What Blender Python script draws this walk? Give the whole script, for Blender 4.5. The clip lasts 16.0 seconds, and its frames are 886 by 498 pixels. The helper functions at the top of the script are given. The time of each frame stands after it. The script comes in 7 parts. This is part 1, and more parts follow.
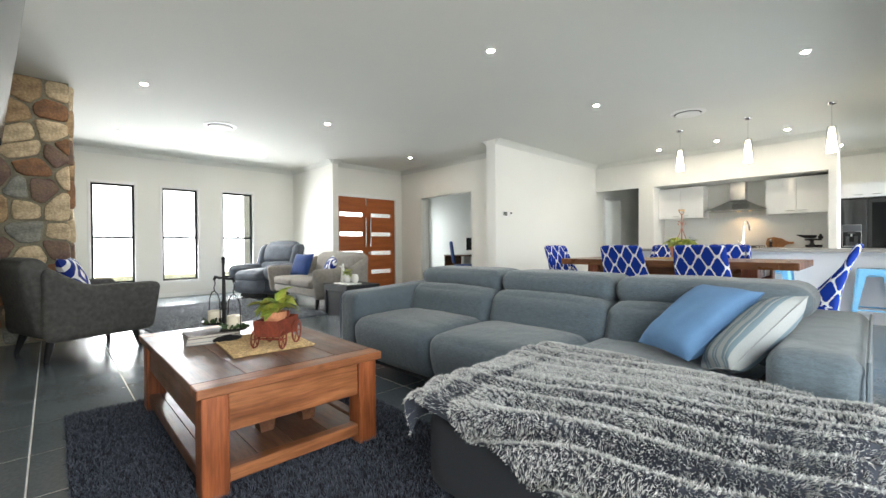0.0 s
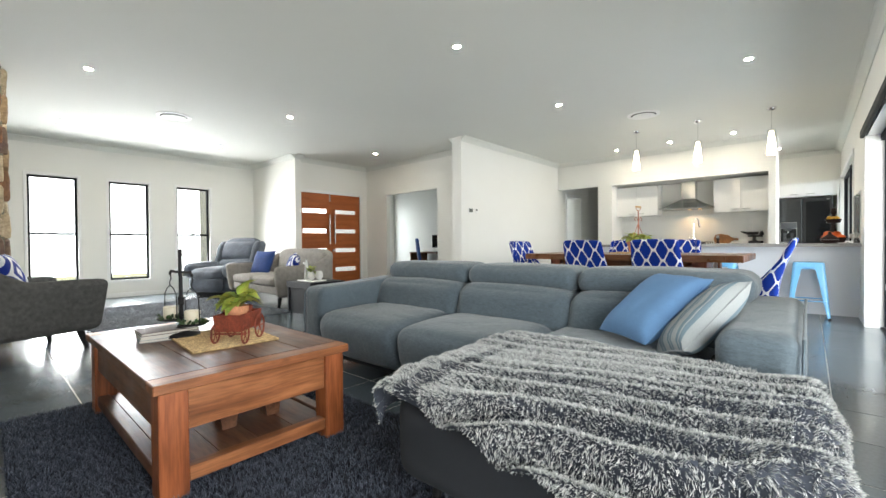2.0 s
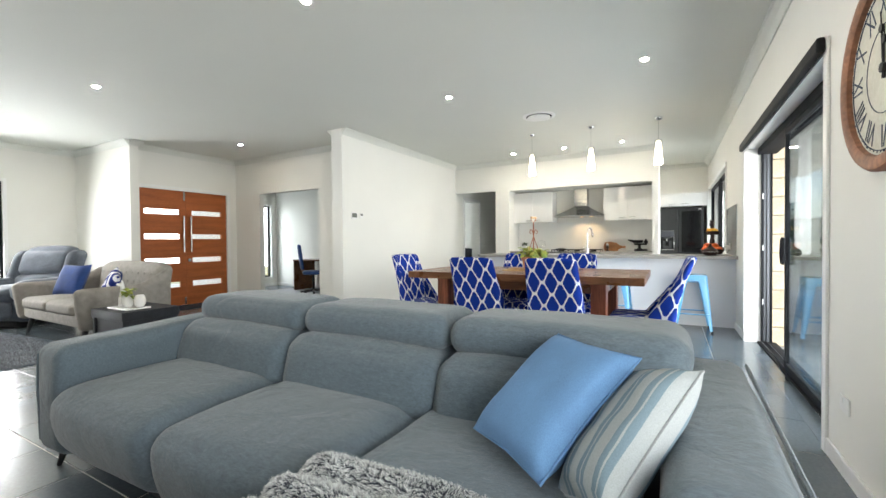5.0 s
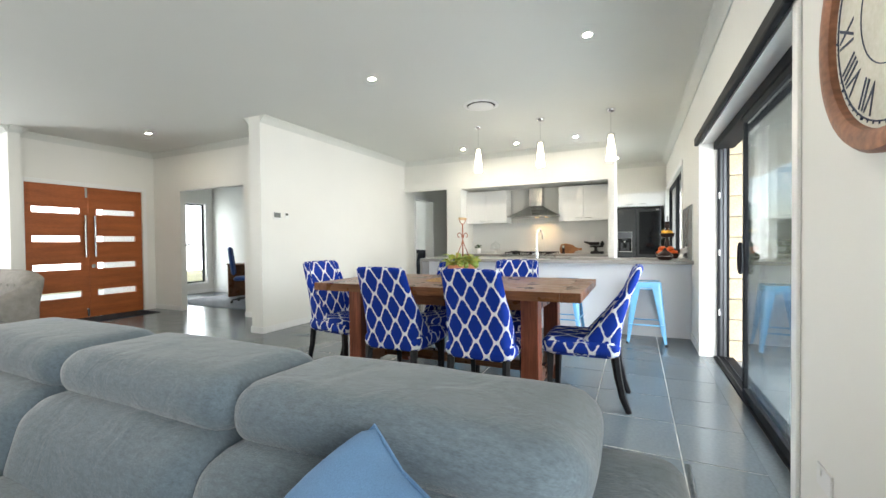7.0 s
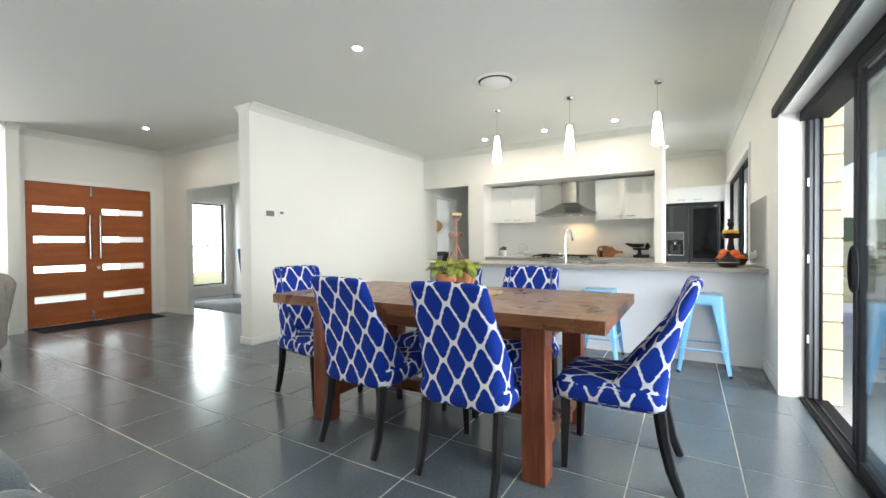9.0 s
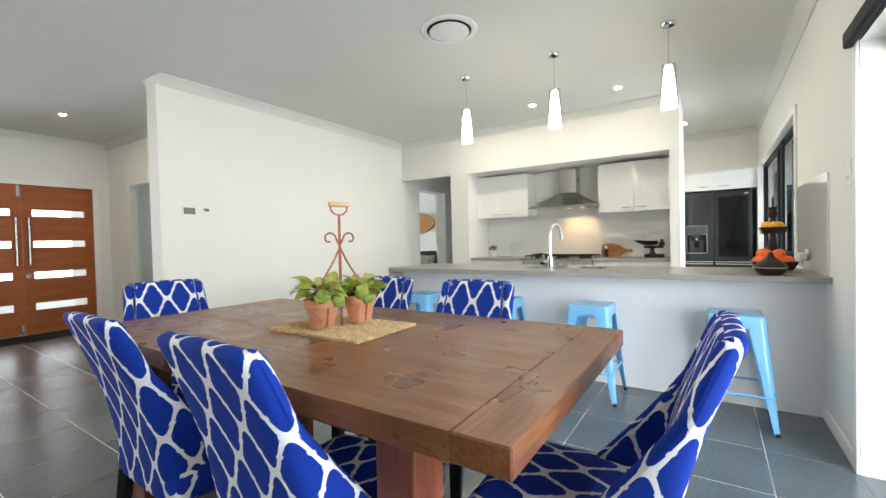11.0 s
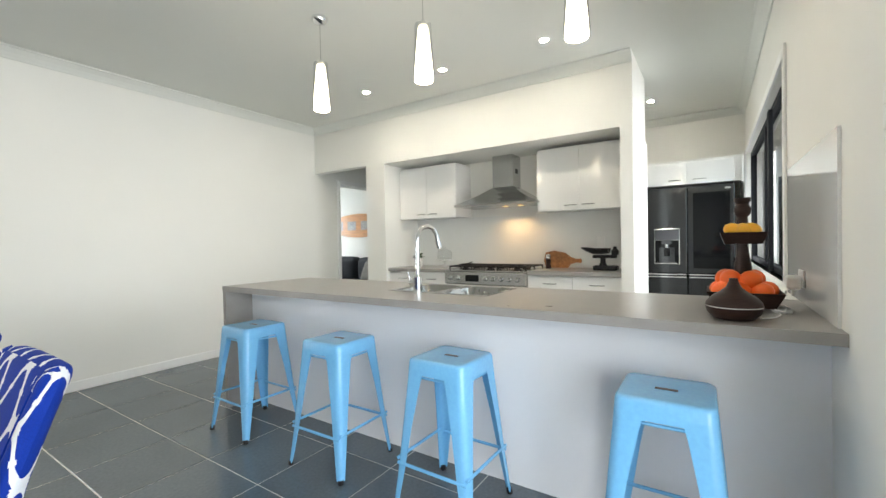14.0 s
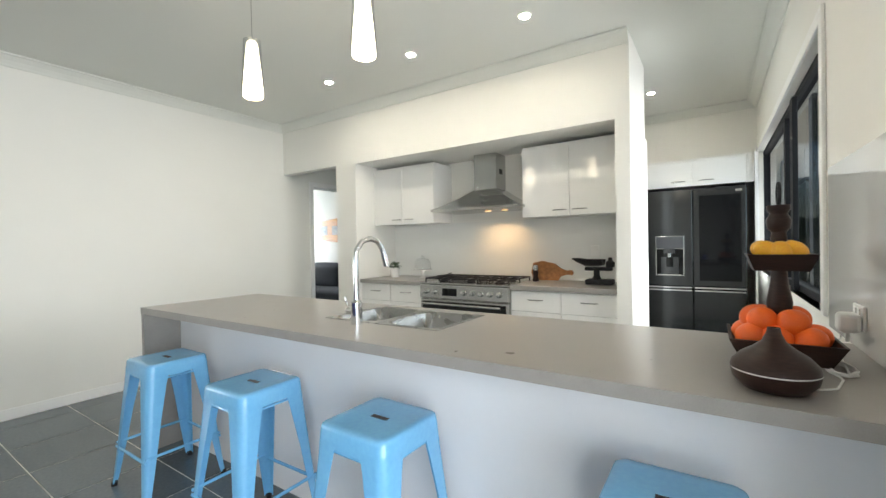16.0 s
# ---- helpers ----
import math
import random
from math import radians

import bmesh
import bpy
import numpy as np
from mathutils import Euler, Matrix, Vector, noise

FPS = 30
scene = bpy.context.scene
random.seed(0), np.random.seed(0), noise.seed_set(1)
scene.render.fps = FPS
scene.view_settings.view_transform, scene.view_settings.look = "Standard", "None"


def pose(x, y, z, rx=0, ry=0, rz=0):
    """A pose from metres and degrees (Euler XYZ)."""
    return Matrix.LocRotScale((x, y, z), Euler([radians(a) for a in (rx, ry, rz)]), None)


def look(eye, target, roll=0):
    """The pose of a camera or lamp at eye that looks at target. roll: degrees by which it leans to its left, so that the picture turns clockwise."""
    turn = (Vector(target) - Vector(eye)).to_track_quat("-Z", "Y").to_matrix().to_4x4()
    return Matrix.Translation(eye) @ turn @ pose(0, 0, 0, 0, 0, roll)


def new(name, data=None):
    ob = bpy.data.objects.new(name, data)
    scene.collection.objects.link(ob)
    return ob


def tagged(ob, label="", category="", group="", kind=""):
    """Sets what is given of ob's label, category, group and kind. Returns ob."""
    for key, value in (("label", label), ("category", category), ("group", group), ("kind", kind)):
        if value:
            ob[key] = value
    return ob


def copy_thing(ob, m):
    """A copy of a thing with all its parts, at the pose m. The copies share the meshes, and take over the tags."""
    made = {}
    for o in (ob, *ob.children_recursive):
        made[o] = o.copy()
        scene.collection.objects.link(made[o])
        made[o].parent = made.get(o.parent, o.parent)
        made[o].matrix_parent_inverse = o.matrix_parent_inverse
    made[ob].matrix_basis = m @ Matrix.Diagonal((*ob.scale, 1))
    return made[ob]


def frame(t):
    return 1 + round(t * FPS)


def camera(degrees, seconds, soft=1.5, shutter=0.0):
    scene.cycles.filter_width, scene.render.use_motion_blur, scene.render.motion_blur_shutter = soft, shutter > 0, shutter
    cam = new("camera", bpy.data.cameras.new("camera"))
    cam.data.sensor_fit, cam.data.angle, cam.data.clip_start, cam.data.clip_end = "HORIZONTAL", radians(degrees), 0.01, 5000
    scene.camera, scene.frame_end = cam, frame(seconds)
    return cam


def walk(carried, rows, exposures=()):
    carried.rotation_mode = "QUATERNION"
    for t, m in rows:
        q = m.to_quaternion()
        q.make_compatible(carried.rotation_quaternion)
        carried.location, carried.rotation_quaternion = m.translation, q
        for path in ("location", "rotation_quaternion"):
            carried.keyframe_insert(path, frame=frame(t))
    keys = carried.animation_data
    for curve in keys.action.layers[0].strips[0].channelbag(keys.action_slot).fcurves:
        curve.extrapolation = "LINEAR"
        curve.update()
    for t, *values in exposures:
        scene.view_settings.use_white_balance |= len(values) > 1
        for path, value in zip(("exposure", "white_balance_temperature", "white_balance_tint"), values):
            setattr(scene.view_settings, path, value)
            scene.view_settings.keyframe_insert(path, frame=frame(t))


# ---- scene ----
cam = camera(94.1, 16.0)
PATH = [
    (0, (0.816, 0.013, 0.995), (2.194, 1.463, 0.978), -0.4),
    (0.5, (0.798, -0.003, 0.958), (2.217, 1.406, 0.939), -0.4),
    (1, (0.786, 0.002, 0.954), (2.236, 1.379, 0.933), -0.5),
    (1.5, (0.786, 0.0, 0.951), (2.258, 1.354, 0.932), -0.5),
    (2, (0.801, 0.016, 0.958), (2.295, 1.345, 0.933), -0.5),
    (2.5, (0.838, 0.039, 0.969), (2.354, 1.343, 0.942), -0.6),
    (3, (0.905, 0.078, 0.974), (2.46, 1.337, 0.949), -0.5),
    (3.5, (1.021, 0.118, 1.009), (2.62, 1.319, 0.983), -0.5),
    (4, (1.21, 0.18, 1.051), (2.861, 1.308, 1.022), -0.5),
    (4.5, (1.455, 0.232, 1.086), (3.149, 1.294, 1.058), -0.5),
    (5, (1.717, 0.268, 1.115), (3.468, 1.235, 1.084), -0.5),
    (5.2, (1.818, 0.269, 1.116), (3.591, 1.195, 1.092), -0.4),
    (7.5, (2.687, 0.113, 1.165), (4.498, 0.960, 1.131), -0.6),
    (8, (2.897, 0.119, 1.161), (4.680, 1.025, 1.131), -0.5),
    (10.5, (4.182, 0.179, 1.167), (5.862, 1.264, 1.129), -1.1),
    (11, (4.511, 0.149, 1.193), (6.185, 1.242, 1.152), -1.3),
    (11.5, (4.815, 0.113, 1.199), (6.491, 1.204, 1.167), -1.2),
    (12, (5.122, 0.02, 1.208), (6.795, 1.116, 1.171), -1.1),
    (12.5, (5.376, -0.036, 1.21), (7.05, 1.058, 1.173), -1.2),
    (13, (5.651, -0.092, 1.216), (7.321, 1.007, 1.183), -1.2),
    (13.5, (5.885, -0.11, 1.216), (7.559, 0.984, 1.186), -1.0),
    (14, (6.129, -0.111, 1.217), (7.802, 0.985, 1.186), -1.1),
    (14.5, (6.328, -0.095, 1.216), (7.999, 1.003, 1.186), -1.0),
    (15, (6.489, -0.071, 1.215), (8.162, 1.025, 1.191), -1.1),
    (15.5, (6.607, -0.075, 1.263), (8.275, 1.028, 1.24), -1.1),
    (16, (6.695, -0.057, 1.282), (8.364, 1.045, 1.261), -1.1),
]
walk(cam, [(t, look(eye, target, roll)) for t, eye, target, roll in PATH], [(0.0, 0.74), (5.0, 0.86), (7.5, 0.90), (10.5, 0.78), (13.5, 0.66), (16.0, 0.57)])

# ---- daylight ----
world = bpy.data.worlds.new("sky")
scene.world = world
world.use_nodes = True
wn = world.node_tree
sky = wn.nodes.new("ShaderNodeTexSky")
sky.sky_type, sky.sun_disc = "NISHITA", False
sky.sun_elevation, sky.sun_rotation = radians(52), radians(20)
wn.links.new(sky.outputs[0], wn.nodes["Background"].inputs[0])
wn.nodes["Background"].inputs[1].default_value = 0.15
sun = new("sun", bpy.data.lights.new("sun", "SUN"))
sun.data.energy, sun.data.angle, sun.data.color = 1.2, radians(0.5), (1, 0.95, 0.87)
sun.matrix_world = look((3, 12, 14), (3 - 12 * 0.25, 0, 0))


def window_light(x, y, z, w, h, aim, watts, color=(1.0, 0.985, 0.94), spread=180):
    """Sky light that comes in at an opening."""
    lamp = new("sky_light", bpy.data.lights.new("sky_light", "AREA"))
    lamp.data.shape, lamp.data.size, lamp.data.size_y = "RECTANGLE", w, h
    lamp.data.energy, lamp.data.color = watts, color
    lamp.data.spread = radians(spread)
    lamp.matrix_world = look((x, y, z), aim)
    return lamp


for wx in (1.66, 2.73, 3.83):
    window_light(wx, 9.762, 1.27, 0.56, 1.75, (wx, 0, -0.4), 40, (0.97, 0.985, 1.0), 155)
window_light(5.7, -1.55, 1.10, 2.4, 2.1, (7.6, 4, 0.2), 80, (0.93, 0.97, 1.0), 160)
# light through the added glazed door, out of view behind the start
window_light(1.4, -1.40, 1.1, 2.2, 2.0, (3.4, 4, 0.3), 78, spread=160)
window_light(10.6, -0.70, 1.55, 2.8, 1.2, (10.4, 5, 0.0), 72, (0.96, 0.98, 1.0), 140)
window_light(8.75, 9.75, 1.2, 0.8, 1.7, (8.75, 5, 1.0), 15, (0.86, 0.94, 1.0))
window_light(12.2, 8.85, 1.5, 1.2, 1.2, (11.5, 5, 1.2), 55, (0.86, 0.94, 1.0))

# ---- materials ----
def rgb(c):
    return (c[0], c[1], c[2], 1)


def shader(name, color, rough=0.5, metal=0.0, var=0.12, scale=4.0, fine=60.0, bump=0.1, stretch=(1, 1, 1), second=None, coat=0.0, spec=0.5, sheen=0.0, island=0.0, depth=0.002, crease=0.0, laid=False):
    """Principled material with a broad and a fine variation of its colour, a matching roughness and a fine relief."""
    m = bpy.data.materials.new(name)
    m.use_nodes = True
    n, l = m.node_tree.nodes, m.node_tree.links
    b = n["Principled BSDF"]
    b.inputs["Metallic"].default_value = metal
    b.inputs["Specular IOR Level"].default_value = spec
    b.inputs["Coat Weight"].default_value = coat
    b.inputs["Coat Roughness"].default_value = 0.08
    b.inputs["Sheen Weight"].default_value = sheen
    tc, mp = n.new("ShaderNodeTexCoord"), n.new("ShaderNodeMapping")
    mp.inputs["Scale"].default_value = stretch
    l.new(n.new("ShaderNodeNewGeometry").outputs["Position"] if laid else tc.outputs["Object"], mp.inputs[0])
    broad, grain = n.new("ShaderNodeTexNoise"), n.new("ShaderNodeTexNoise")
    for tex, s in ((broad, scale), (grain, fine)):
        tex.inputs["Scale"].default_value, tex.inputs["Detail"].default_value = s, 4
        l.new(mp.outputs[0], tex.inputs["Vector"])
    mixed = n.new("ShaderNodeMix")
    mixed.data_type = "RGBA"
    a = second or [c * (1 - var) for c in color]
    z = [min(1, c * (1 + var * 0.6)) for c in color]
    mixed.inputs["A"].default_value, mixed.inputs["B"].default_value = rgb(a), rgb(z)
    ramp = n.new("ShaderNodeMapRange")
    ramp.inputs[1].default_value, ramp.inputs[2].default_value = 0.3, 0.7
    l.new(broad.outputs["Fac"], ramp.inputs[0])
    l.new(ramp.outputs[0], mixed.inputs["Factor"])
    last = mixed.outputs["Result"]
    over = n.new("ShaderNodeMix")
    over.data_type, over.blend_type = "RGBA", "OVERLAY"
    over.inputs["Factor"].default_value = min(1, var * 2.2)
    l.new(last, over.inputs["A"])
    l.new(grain.outputs["Fac"], over.inputs["B"])
    last = over.outputs["Result"]
    if island:
        geo, hsv = n.new("ShaderNodeObjectInfo"), n.new("ShaderNodeHueSaturation")
        mr = n.new("ShaderNodeMapRange")
        mr.inputs[3].default_value, mr.inputs[4].default_value = 1 - island, 1 + island
        l.new(geo.outputs["Random"], mr.inputs[0])
        l.new(mr.outputs[0], hsv.inputs["Value"])
        l.new(last, hsv.inputs["Color"])
        last = hsv.outputs[0]
    l.new(last, b.inputs["Base Color"])
    rr = n.new("ShaderNodeMapRange")
    rr.inputs[3].default_value, rr.inputs[4].default_value = max(0.02, rough - 0.06), min(1, rough + 0.06)
    l.new(broad.outputs["Fac"], rr.inputs[0])
    l.new(rr.outputs[0], b.inputs["Roughness"])
    if bump:
        bn = n.new("ShaderNodeBump")
        bn.inputs["Strength"].default_value, bn.inputs["Distance"].default_value = bump, depth
        l.new(grain.outputs["Fac"], bn.inputs["Height"])
        l.new(bn.outputs[0], b.inputs["Normal"])
        if crease:
            soft, b2 = n.new("ShaderNodeTexNoise"), n.new("ShaderNodeBump")
            soft.inputs["Scale"].default_value, soft.inputs["Detail"].default_value, soft.inputs["Distortion"].default_value = 7.0, 3, 0.8
            b2.inputs["Strength"].default_value, b2.inputs["Distance"].default_value = crease, 0.02
            l.new(tc.outputs["Object"], soft.inputs["Vector"])
            l.new(soft.outputs["Fac"], b2.inputs["Height"])
            l.new(b2.outputs[0], bn.inputs["Normal"])
    return m


def timber(name, color, along, rough=0.4, coat=0.10, wear=0.35):
    """Rustic boards: long grain, dark streaks, knots and a worn sheen, along one axis."""
    m = bpy.data.materials.new(name)
    m.use_nodes = True
    n, l = m.node_tree.nodes, m.node_tree.links
    b = n["Principled BSDF"]
    b.inputs["Coat Weight"].default_value, b.inputs["Coat Roughness"].default_value, b.inputs["Specular IOR Level"].default_value = coat, 0.25, 0.4
    tc, info, off = n.new("ShaderNodeTexCoord"), n.new("ShaderNodeObjectInfo"), n.new("ShaderNodeVectorMath")
    big = n.new("ShaderNodeVectorMath")
    big.operation, off.operation = "SCALE", "ADD"
    big.inputs[0].default_value = (7.3, 11.1, 5.7)
    l.new(info.outputs["Random"], big.inputs["Scale"])
    l.new(tc.outputs["Object"], off.inputs[0])
    l.new(big.outputs[0], off.inputs[1])
    warpn, add = n.new("ShaderNodeTexNoise"), n.new("ShaderNodeVectorMath")
    warpn.inputs["Scale"].default_value = 3.0
    l.new(off.outputs[0], warpn.inputs["Vector"])
    sc = n.new("ShaderNodeVectorMath")
    sc.operation, add.operation = "SCALE", "ADD"
    sc.inputs["Scale"].default_value = 0.022
    l.new(warpn.outputs["Color"], sc.inputs[0])
    l.new(off.outputs[0], add.inputs[0])
    l.new(sc.outputs[0], add.inputs[1])
    mp = n.new("ShaderNodeMapping")
    st = [9.0, 9.0, 9.0]
    st["xyz".index(along)] = 0.7
    mp.inputs["Scale"].default_value = st
    l.new(add.outputs[0], mp.inputs[0])
    grain, streak, patch, vor = n.new("ShaderNodeTexNoise"), n.new("ShaderNodeTexNoise"), n.new("ShaderNodeTexNoise"), n.new("ShaderNodeTexVoronoi")
    for tex, s, d in ((grain, 11.0, 6), (streak, 2.4, 3), (patch, 5.0, 3)):
        tex.inputs["Scale"].default_value, tex.inputs["Detail"].default_value = s, d
        l.new(add.outputs[0] if tex is patch else mp.outputs[0], tex.inputs["Vector"])
    mk = n.new("ShaderNodeMapping")
    mk.inputs["Scale"].default_value = [3.2 if c != along else 2.0 for c in "xyz"]
    l.new(add.outputs[0], mk.inputs[0])
    l.new(mk.outputs[0], vor.inputs["Vector"])
    vor.inputs["Scale"].default_value = 1.3

    def ramp(src, a, c, lo, hi):
        r = n.new("ShaderNodeMapRange")
        for i, v in enumerate((a, c, lo, hi)):
            r.inputs[i + 1].default_value = v
        l.new(src, r.inputs[0])
        return r.outputs[0]

    def times(x, y):
        k = n.new("ShaderNodeMath")
        k.operation = "MULTIPLY"
        l.new(x, k.inputs[0])
        l.new(y, k.inputs[1])
        return k.outputs[0]
    shade = times(ramp(grain.outputs["Fac"], 0.34, 0.62, 0.72, 1.10), ramp(streak.outputs["Fac"], 0.32, 0.66, 1 - wear, 1.18))
    shade = times(shade, ramp(patch.outputs["Fac"], 0.3, 0.7, 0.78, 1.15))
    shade = times(shade, ramp(vor.outputs["Distance"], 0.02, 0.085, 0.55, 1.0))
    shade = times(shade, ramp(info.outputs["Random"], 0, 1, 0.86, 1.14))
    tint = n.new("ShaderNodeMix")
    tint.data_type = "RGBA"
    tint.inputs["A"].default_value, tint.inputs["B"].default_value = rgb([c * k for c, k in zip(color, (0.9, 0.75, 0.7))]), rgb([min(1, c * k) for c, k in zip(color, (1.1, 1.25, 1.35))])
    l.new(streak.outputs["Fac"], tint.inputs["Factor"])
    hsv = n.new("ShaderNodeHueSaturation")
    l.new(tint.outputs["Result"], hsv.inputs["Color"])
    l.new(shade, hsv.inputs["Value"])
    l.new(hsv.outputs[0], b.inputs["Base Color"])
    l.new(ramp(patch.outputs["Fac"], 0.3, 0.7, rough - 0.1, rough + 0.12), b.inputs["Roughness"])
    bn = n.new("ShaderNodeBump")
    bn.inputs["Strength"].default_value, bn.inputs["Distance"].default_value = 0.3, 0.002
    l.new(grain.outputs["Fac"], bn.inputs["Height"])
    l.new(bn.outputs[0], b.inputs["Normal"])
    return m


def glowing(name, color, strength):
    m = bpy.data.materials.new(name)
    m.use_nodes = True
    b = m.node_tree.nodes["Principled BSDF"]
    b.inputs["Base Color"].default_value = rgb(color)
    b.inputs["Emission Color"].default_value = rgb(color)
    b.inputs["Emission Strength"].default_value = strength
    return m


def glass(name, tint=(1, 1, 1), rough=0.0, gain=0.9):
    """Thin pane: clear straight through, mirror gloss by angle."""
    m = bpy.data.materials.new(name)
    m.use_nodes = True
    n, l = m.node_tree.nodes, m.node_tree.links
    out = n["Material Output"]
    n.remove(n["Principled BSDF"])
    tr, gl, mx, fr = n.new("ShaderNodeBsdfTransparent"), n.new("ShaderNodeBsdfGlossy"), n.new("ShaderNodeMixShader"), n.new("ShaderNodeLayerWeight")
    pw, ad = n.new("ShaderNodeMath"), n.new("ShaderNodeMath")
    pw.operation, ad.operation = "POWER", "MULTIPLY_ADD"
    pw.inputs[1].default_value, ad.inputs[1].default_value, ad.inputs[2].default_value = 3.2, gain, 0.05
    tr.inputs[0].default_value = rgb(tint)
    gl.inputs["Roughness"].default_value = rough
    l.new(fr.outputs["Facing"], pw.inputs[0])
    l.new(pw.outputs[0], ad.inputs[0])
    l.new(ad.outputs[0], mx.inputs[0])
    l.new(tr.outputs[0], mx.inputs[1])
    l.new(gl.outputs[0], mx.inputs[2])
    l.new(mx.outputs[0], out.inputs[0])
    return m


M_WALL = shader("wall_paint", (0.79, 0.785, 0.74), 0.75, var=0.03, scale=0.9, fine=240, bump=0.08, depth=0.001)
M_CEIL = shader("ceiling_paint", (0.70, 0.71, 0.665), 0.8, var=0.02, scale=0.6, fine=200, bump=0.05, depth=0.001)
M_TRIM = shader("white_gloss_paint", (0.82, 0.82, 0.80), 0.35, var=0.03, scale=3, fine=120, bump=0.04, depth=0.001)
M_TILE = shader("slate_grey_tile", (0.106, 0.131, 0.148), 0.22, spec=0.7, var=0.14, scale=1.6, fine=60, bump=0.03, island=0.10, depth=0.0005, laid=True)
M_GROUT = shader("pale_grout", (0.56, 0.55, 0.53), 0.85, var=0.15, scale=8, fine=90, bump=0.2)
M_ALU = shader("black_aluminium", (0.010, 0.011, 0.013), 0.6, spec=0.15, metal=0.0, var=0.1, scale=6, fine=150, bump=0.03, depth=0.0005)
M_GLASS = glass("window_glass", (0.97, 0.985, 0.98))
M_TINT = glass("tinted_door_glass", (0.90, 0.93, 0.94), gain=0.55)
M_TINTK = glass("tinted_window_glass", (0.42, 0.45, 0.46))
M_DOOR = shader("stained_cedar", (0.38, 0.105, 0.028), 0.5, var=0.22, scale=1.6, fine=26, stretch=(1, 1, 9), bump=0.12, coat=0.04, spec=0.35)
M_STEEL = shader("brushed_steel", (0.50, 0.505, 0.49), 0.22, metal=1.0, var=0.015, scale=2, fine=300, bump=0.01, depth=0.0002)
M_SINK = shader("satin_sink_steel", (0.31, 0.31, 0.30), 0.27, metal=1.0, var=0.03, scale=3, fine=260, bump=0.02, depth=0.0003)
M_CHROME = shader("chrome", (0.8, 0.81, 0.82), 0.08, metal=1.0, var=0.02, bump=0)
M_BENCH = shader("grey_stone_benchtop", (0.30, 0.285, 0.265), 0.30, var=0.06, scale=14, fine=420, bump=0.03, depth=0.0005)
M_CAB = shader("gloss_white_cabinet", (0.80, 0.80, 0.78), 0.08, var=0.015, scale=1.2, fine=40, bump=0.0, coat=0.4, depth=0.0005)
M_PANEL = shader("gloss_white_panel", (0.81, 0.81, 0.82), 0.16, var=0.02, scale=1.0, fine=40, bump=0.015, coat=0.2, depth=0.0005)
M_SPLASH = shader("white_glass_splashback", (0.78, 0.79, 0.77), 0.06, var=0.01, bump=0, coat=0.5)
M_BRICK = shader("cream_block", (0.52, 0.42, 0.29), 0.85, var=0.2, scale=5, fine=70, bump=0.5, island=0.12, depth=0.004)
M_CONC = shader("patio_concrete", (0.42, 0.41, 0.39), 0.8, var=0.15, scale=1.5, fine=40, bump=0.2)
M_LAWN = shader("lawn", (0.30, 0.27, 0.13), 0.95, var=0.4, scale=0.5, fine=14, bump=0.6, depth=0.03)
M_LED = glowing("lamp_led", (1.0, 0.91, 0.76), 520)
M_MORTAR = shader("mortar", (0.27, 0.25, 0.185), 0.95, var=0.25, scale=6, fine=60, bump=0.6, depth=0.004)

M_SOFA = shader("grey_sofa_weave", (0.088, 0.120, 0.144), 0.88, var=0.20, scale=70, fine=230, bump=0.8, stretch=(1.6, 0.5, 1.6), sheen=0.25, depth=0.0018, crease=0.5)
# darkened sofa weave: painted shade on the chaise, own charcoal on the media sofa
M_SOFADK = shader("charcoal_and_shaded_sofa_weave", (0.017, 0.020, 0.026), 0.9, var=0.14, scale=5, fine=420, bump=0.5, depth=0.0015)
M_TWEED = shader("grey_tweed", (0.088, 0.088, 0.086), 0.92, var=0.3, scale=30, fine=300, bump=0.6, depth=0.002)
M_LOVE = shader("beige_grey_linen", (0.27, 0.25, 0.225), 0.92, var=0.16, scale=18, fine=320, bump=0.5, depth=0.002)
M_SUEDE = shader("blue_grey_suede", (0.075, 0.091, 0.116), 0.8, var=0.3, scale=6, fine=120, bump=0.3, sheen=0.15, crease=0.7)
M_WOOD = timber("rustic_red_pine", (0.15, 0.066, 0.034), "y")
M_WOODX = timber("rustic_red_pine_cross", (0.33, 0.125, 0.048), "x")
M_WOODZ = timber("rustic_red_pine_upright", (0.30, 0.088, 0.030), "z")
M_TABLE = timber("walnut_stained_boards", (0.168, 0.070, 0.029), "y", 0.31, wear=0.2)
M_TABLEX = timber("walnut_stained_end_board", (0.168, 0.066, 0.027), "x", 0.31, wear=0.2)
M_TABLEZ = timber("walnut_stained_post", (0.20, 0.058, 0.026), "z", 0.4)
M_BLACK = shader("black_satin", (0.007, 0.007, 0.008), 0.5, spec=0.3, var=0.15, scale=8, fine=90, bump=0.06)
M_IRON = shader("black_cast_iron", (0.018, 0.018, 0.02), 0.5, metal=0.5, var=0.2, scale=12, fine=160, bump=0.3)
M_RUST = shader("rusty_red_iron", (0.22, 0.045, 0.022), 0.75, metal=0.1, var=0.4, scale=18, fine=130, bump=0.4)
M_COPPER = shader("copper_red_wire", (0.34, 0.12, 0.062), 0.6, metal=0.2, var=0.35, scale=18, fine=130, bump=0.3)
M_GRIP = shader("pale_turned_grip", (0.52, 0.34, 0.17), 0.5, var=0.2, scale=6, fine=50, bump=0.1)
M_TERRA = shader("terracotta", (0.60, 0.27, 0.14), 0.85, var=0.25, scale=9, fine=120, bump=0.3)
M_LEAF = shader("green_leaf", (0.13, 0.24, 0.04), 0.5, var=0.4, scale=14, fine=60, bump=0.2, second=(0.42, 0.38, 0.07))
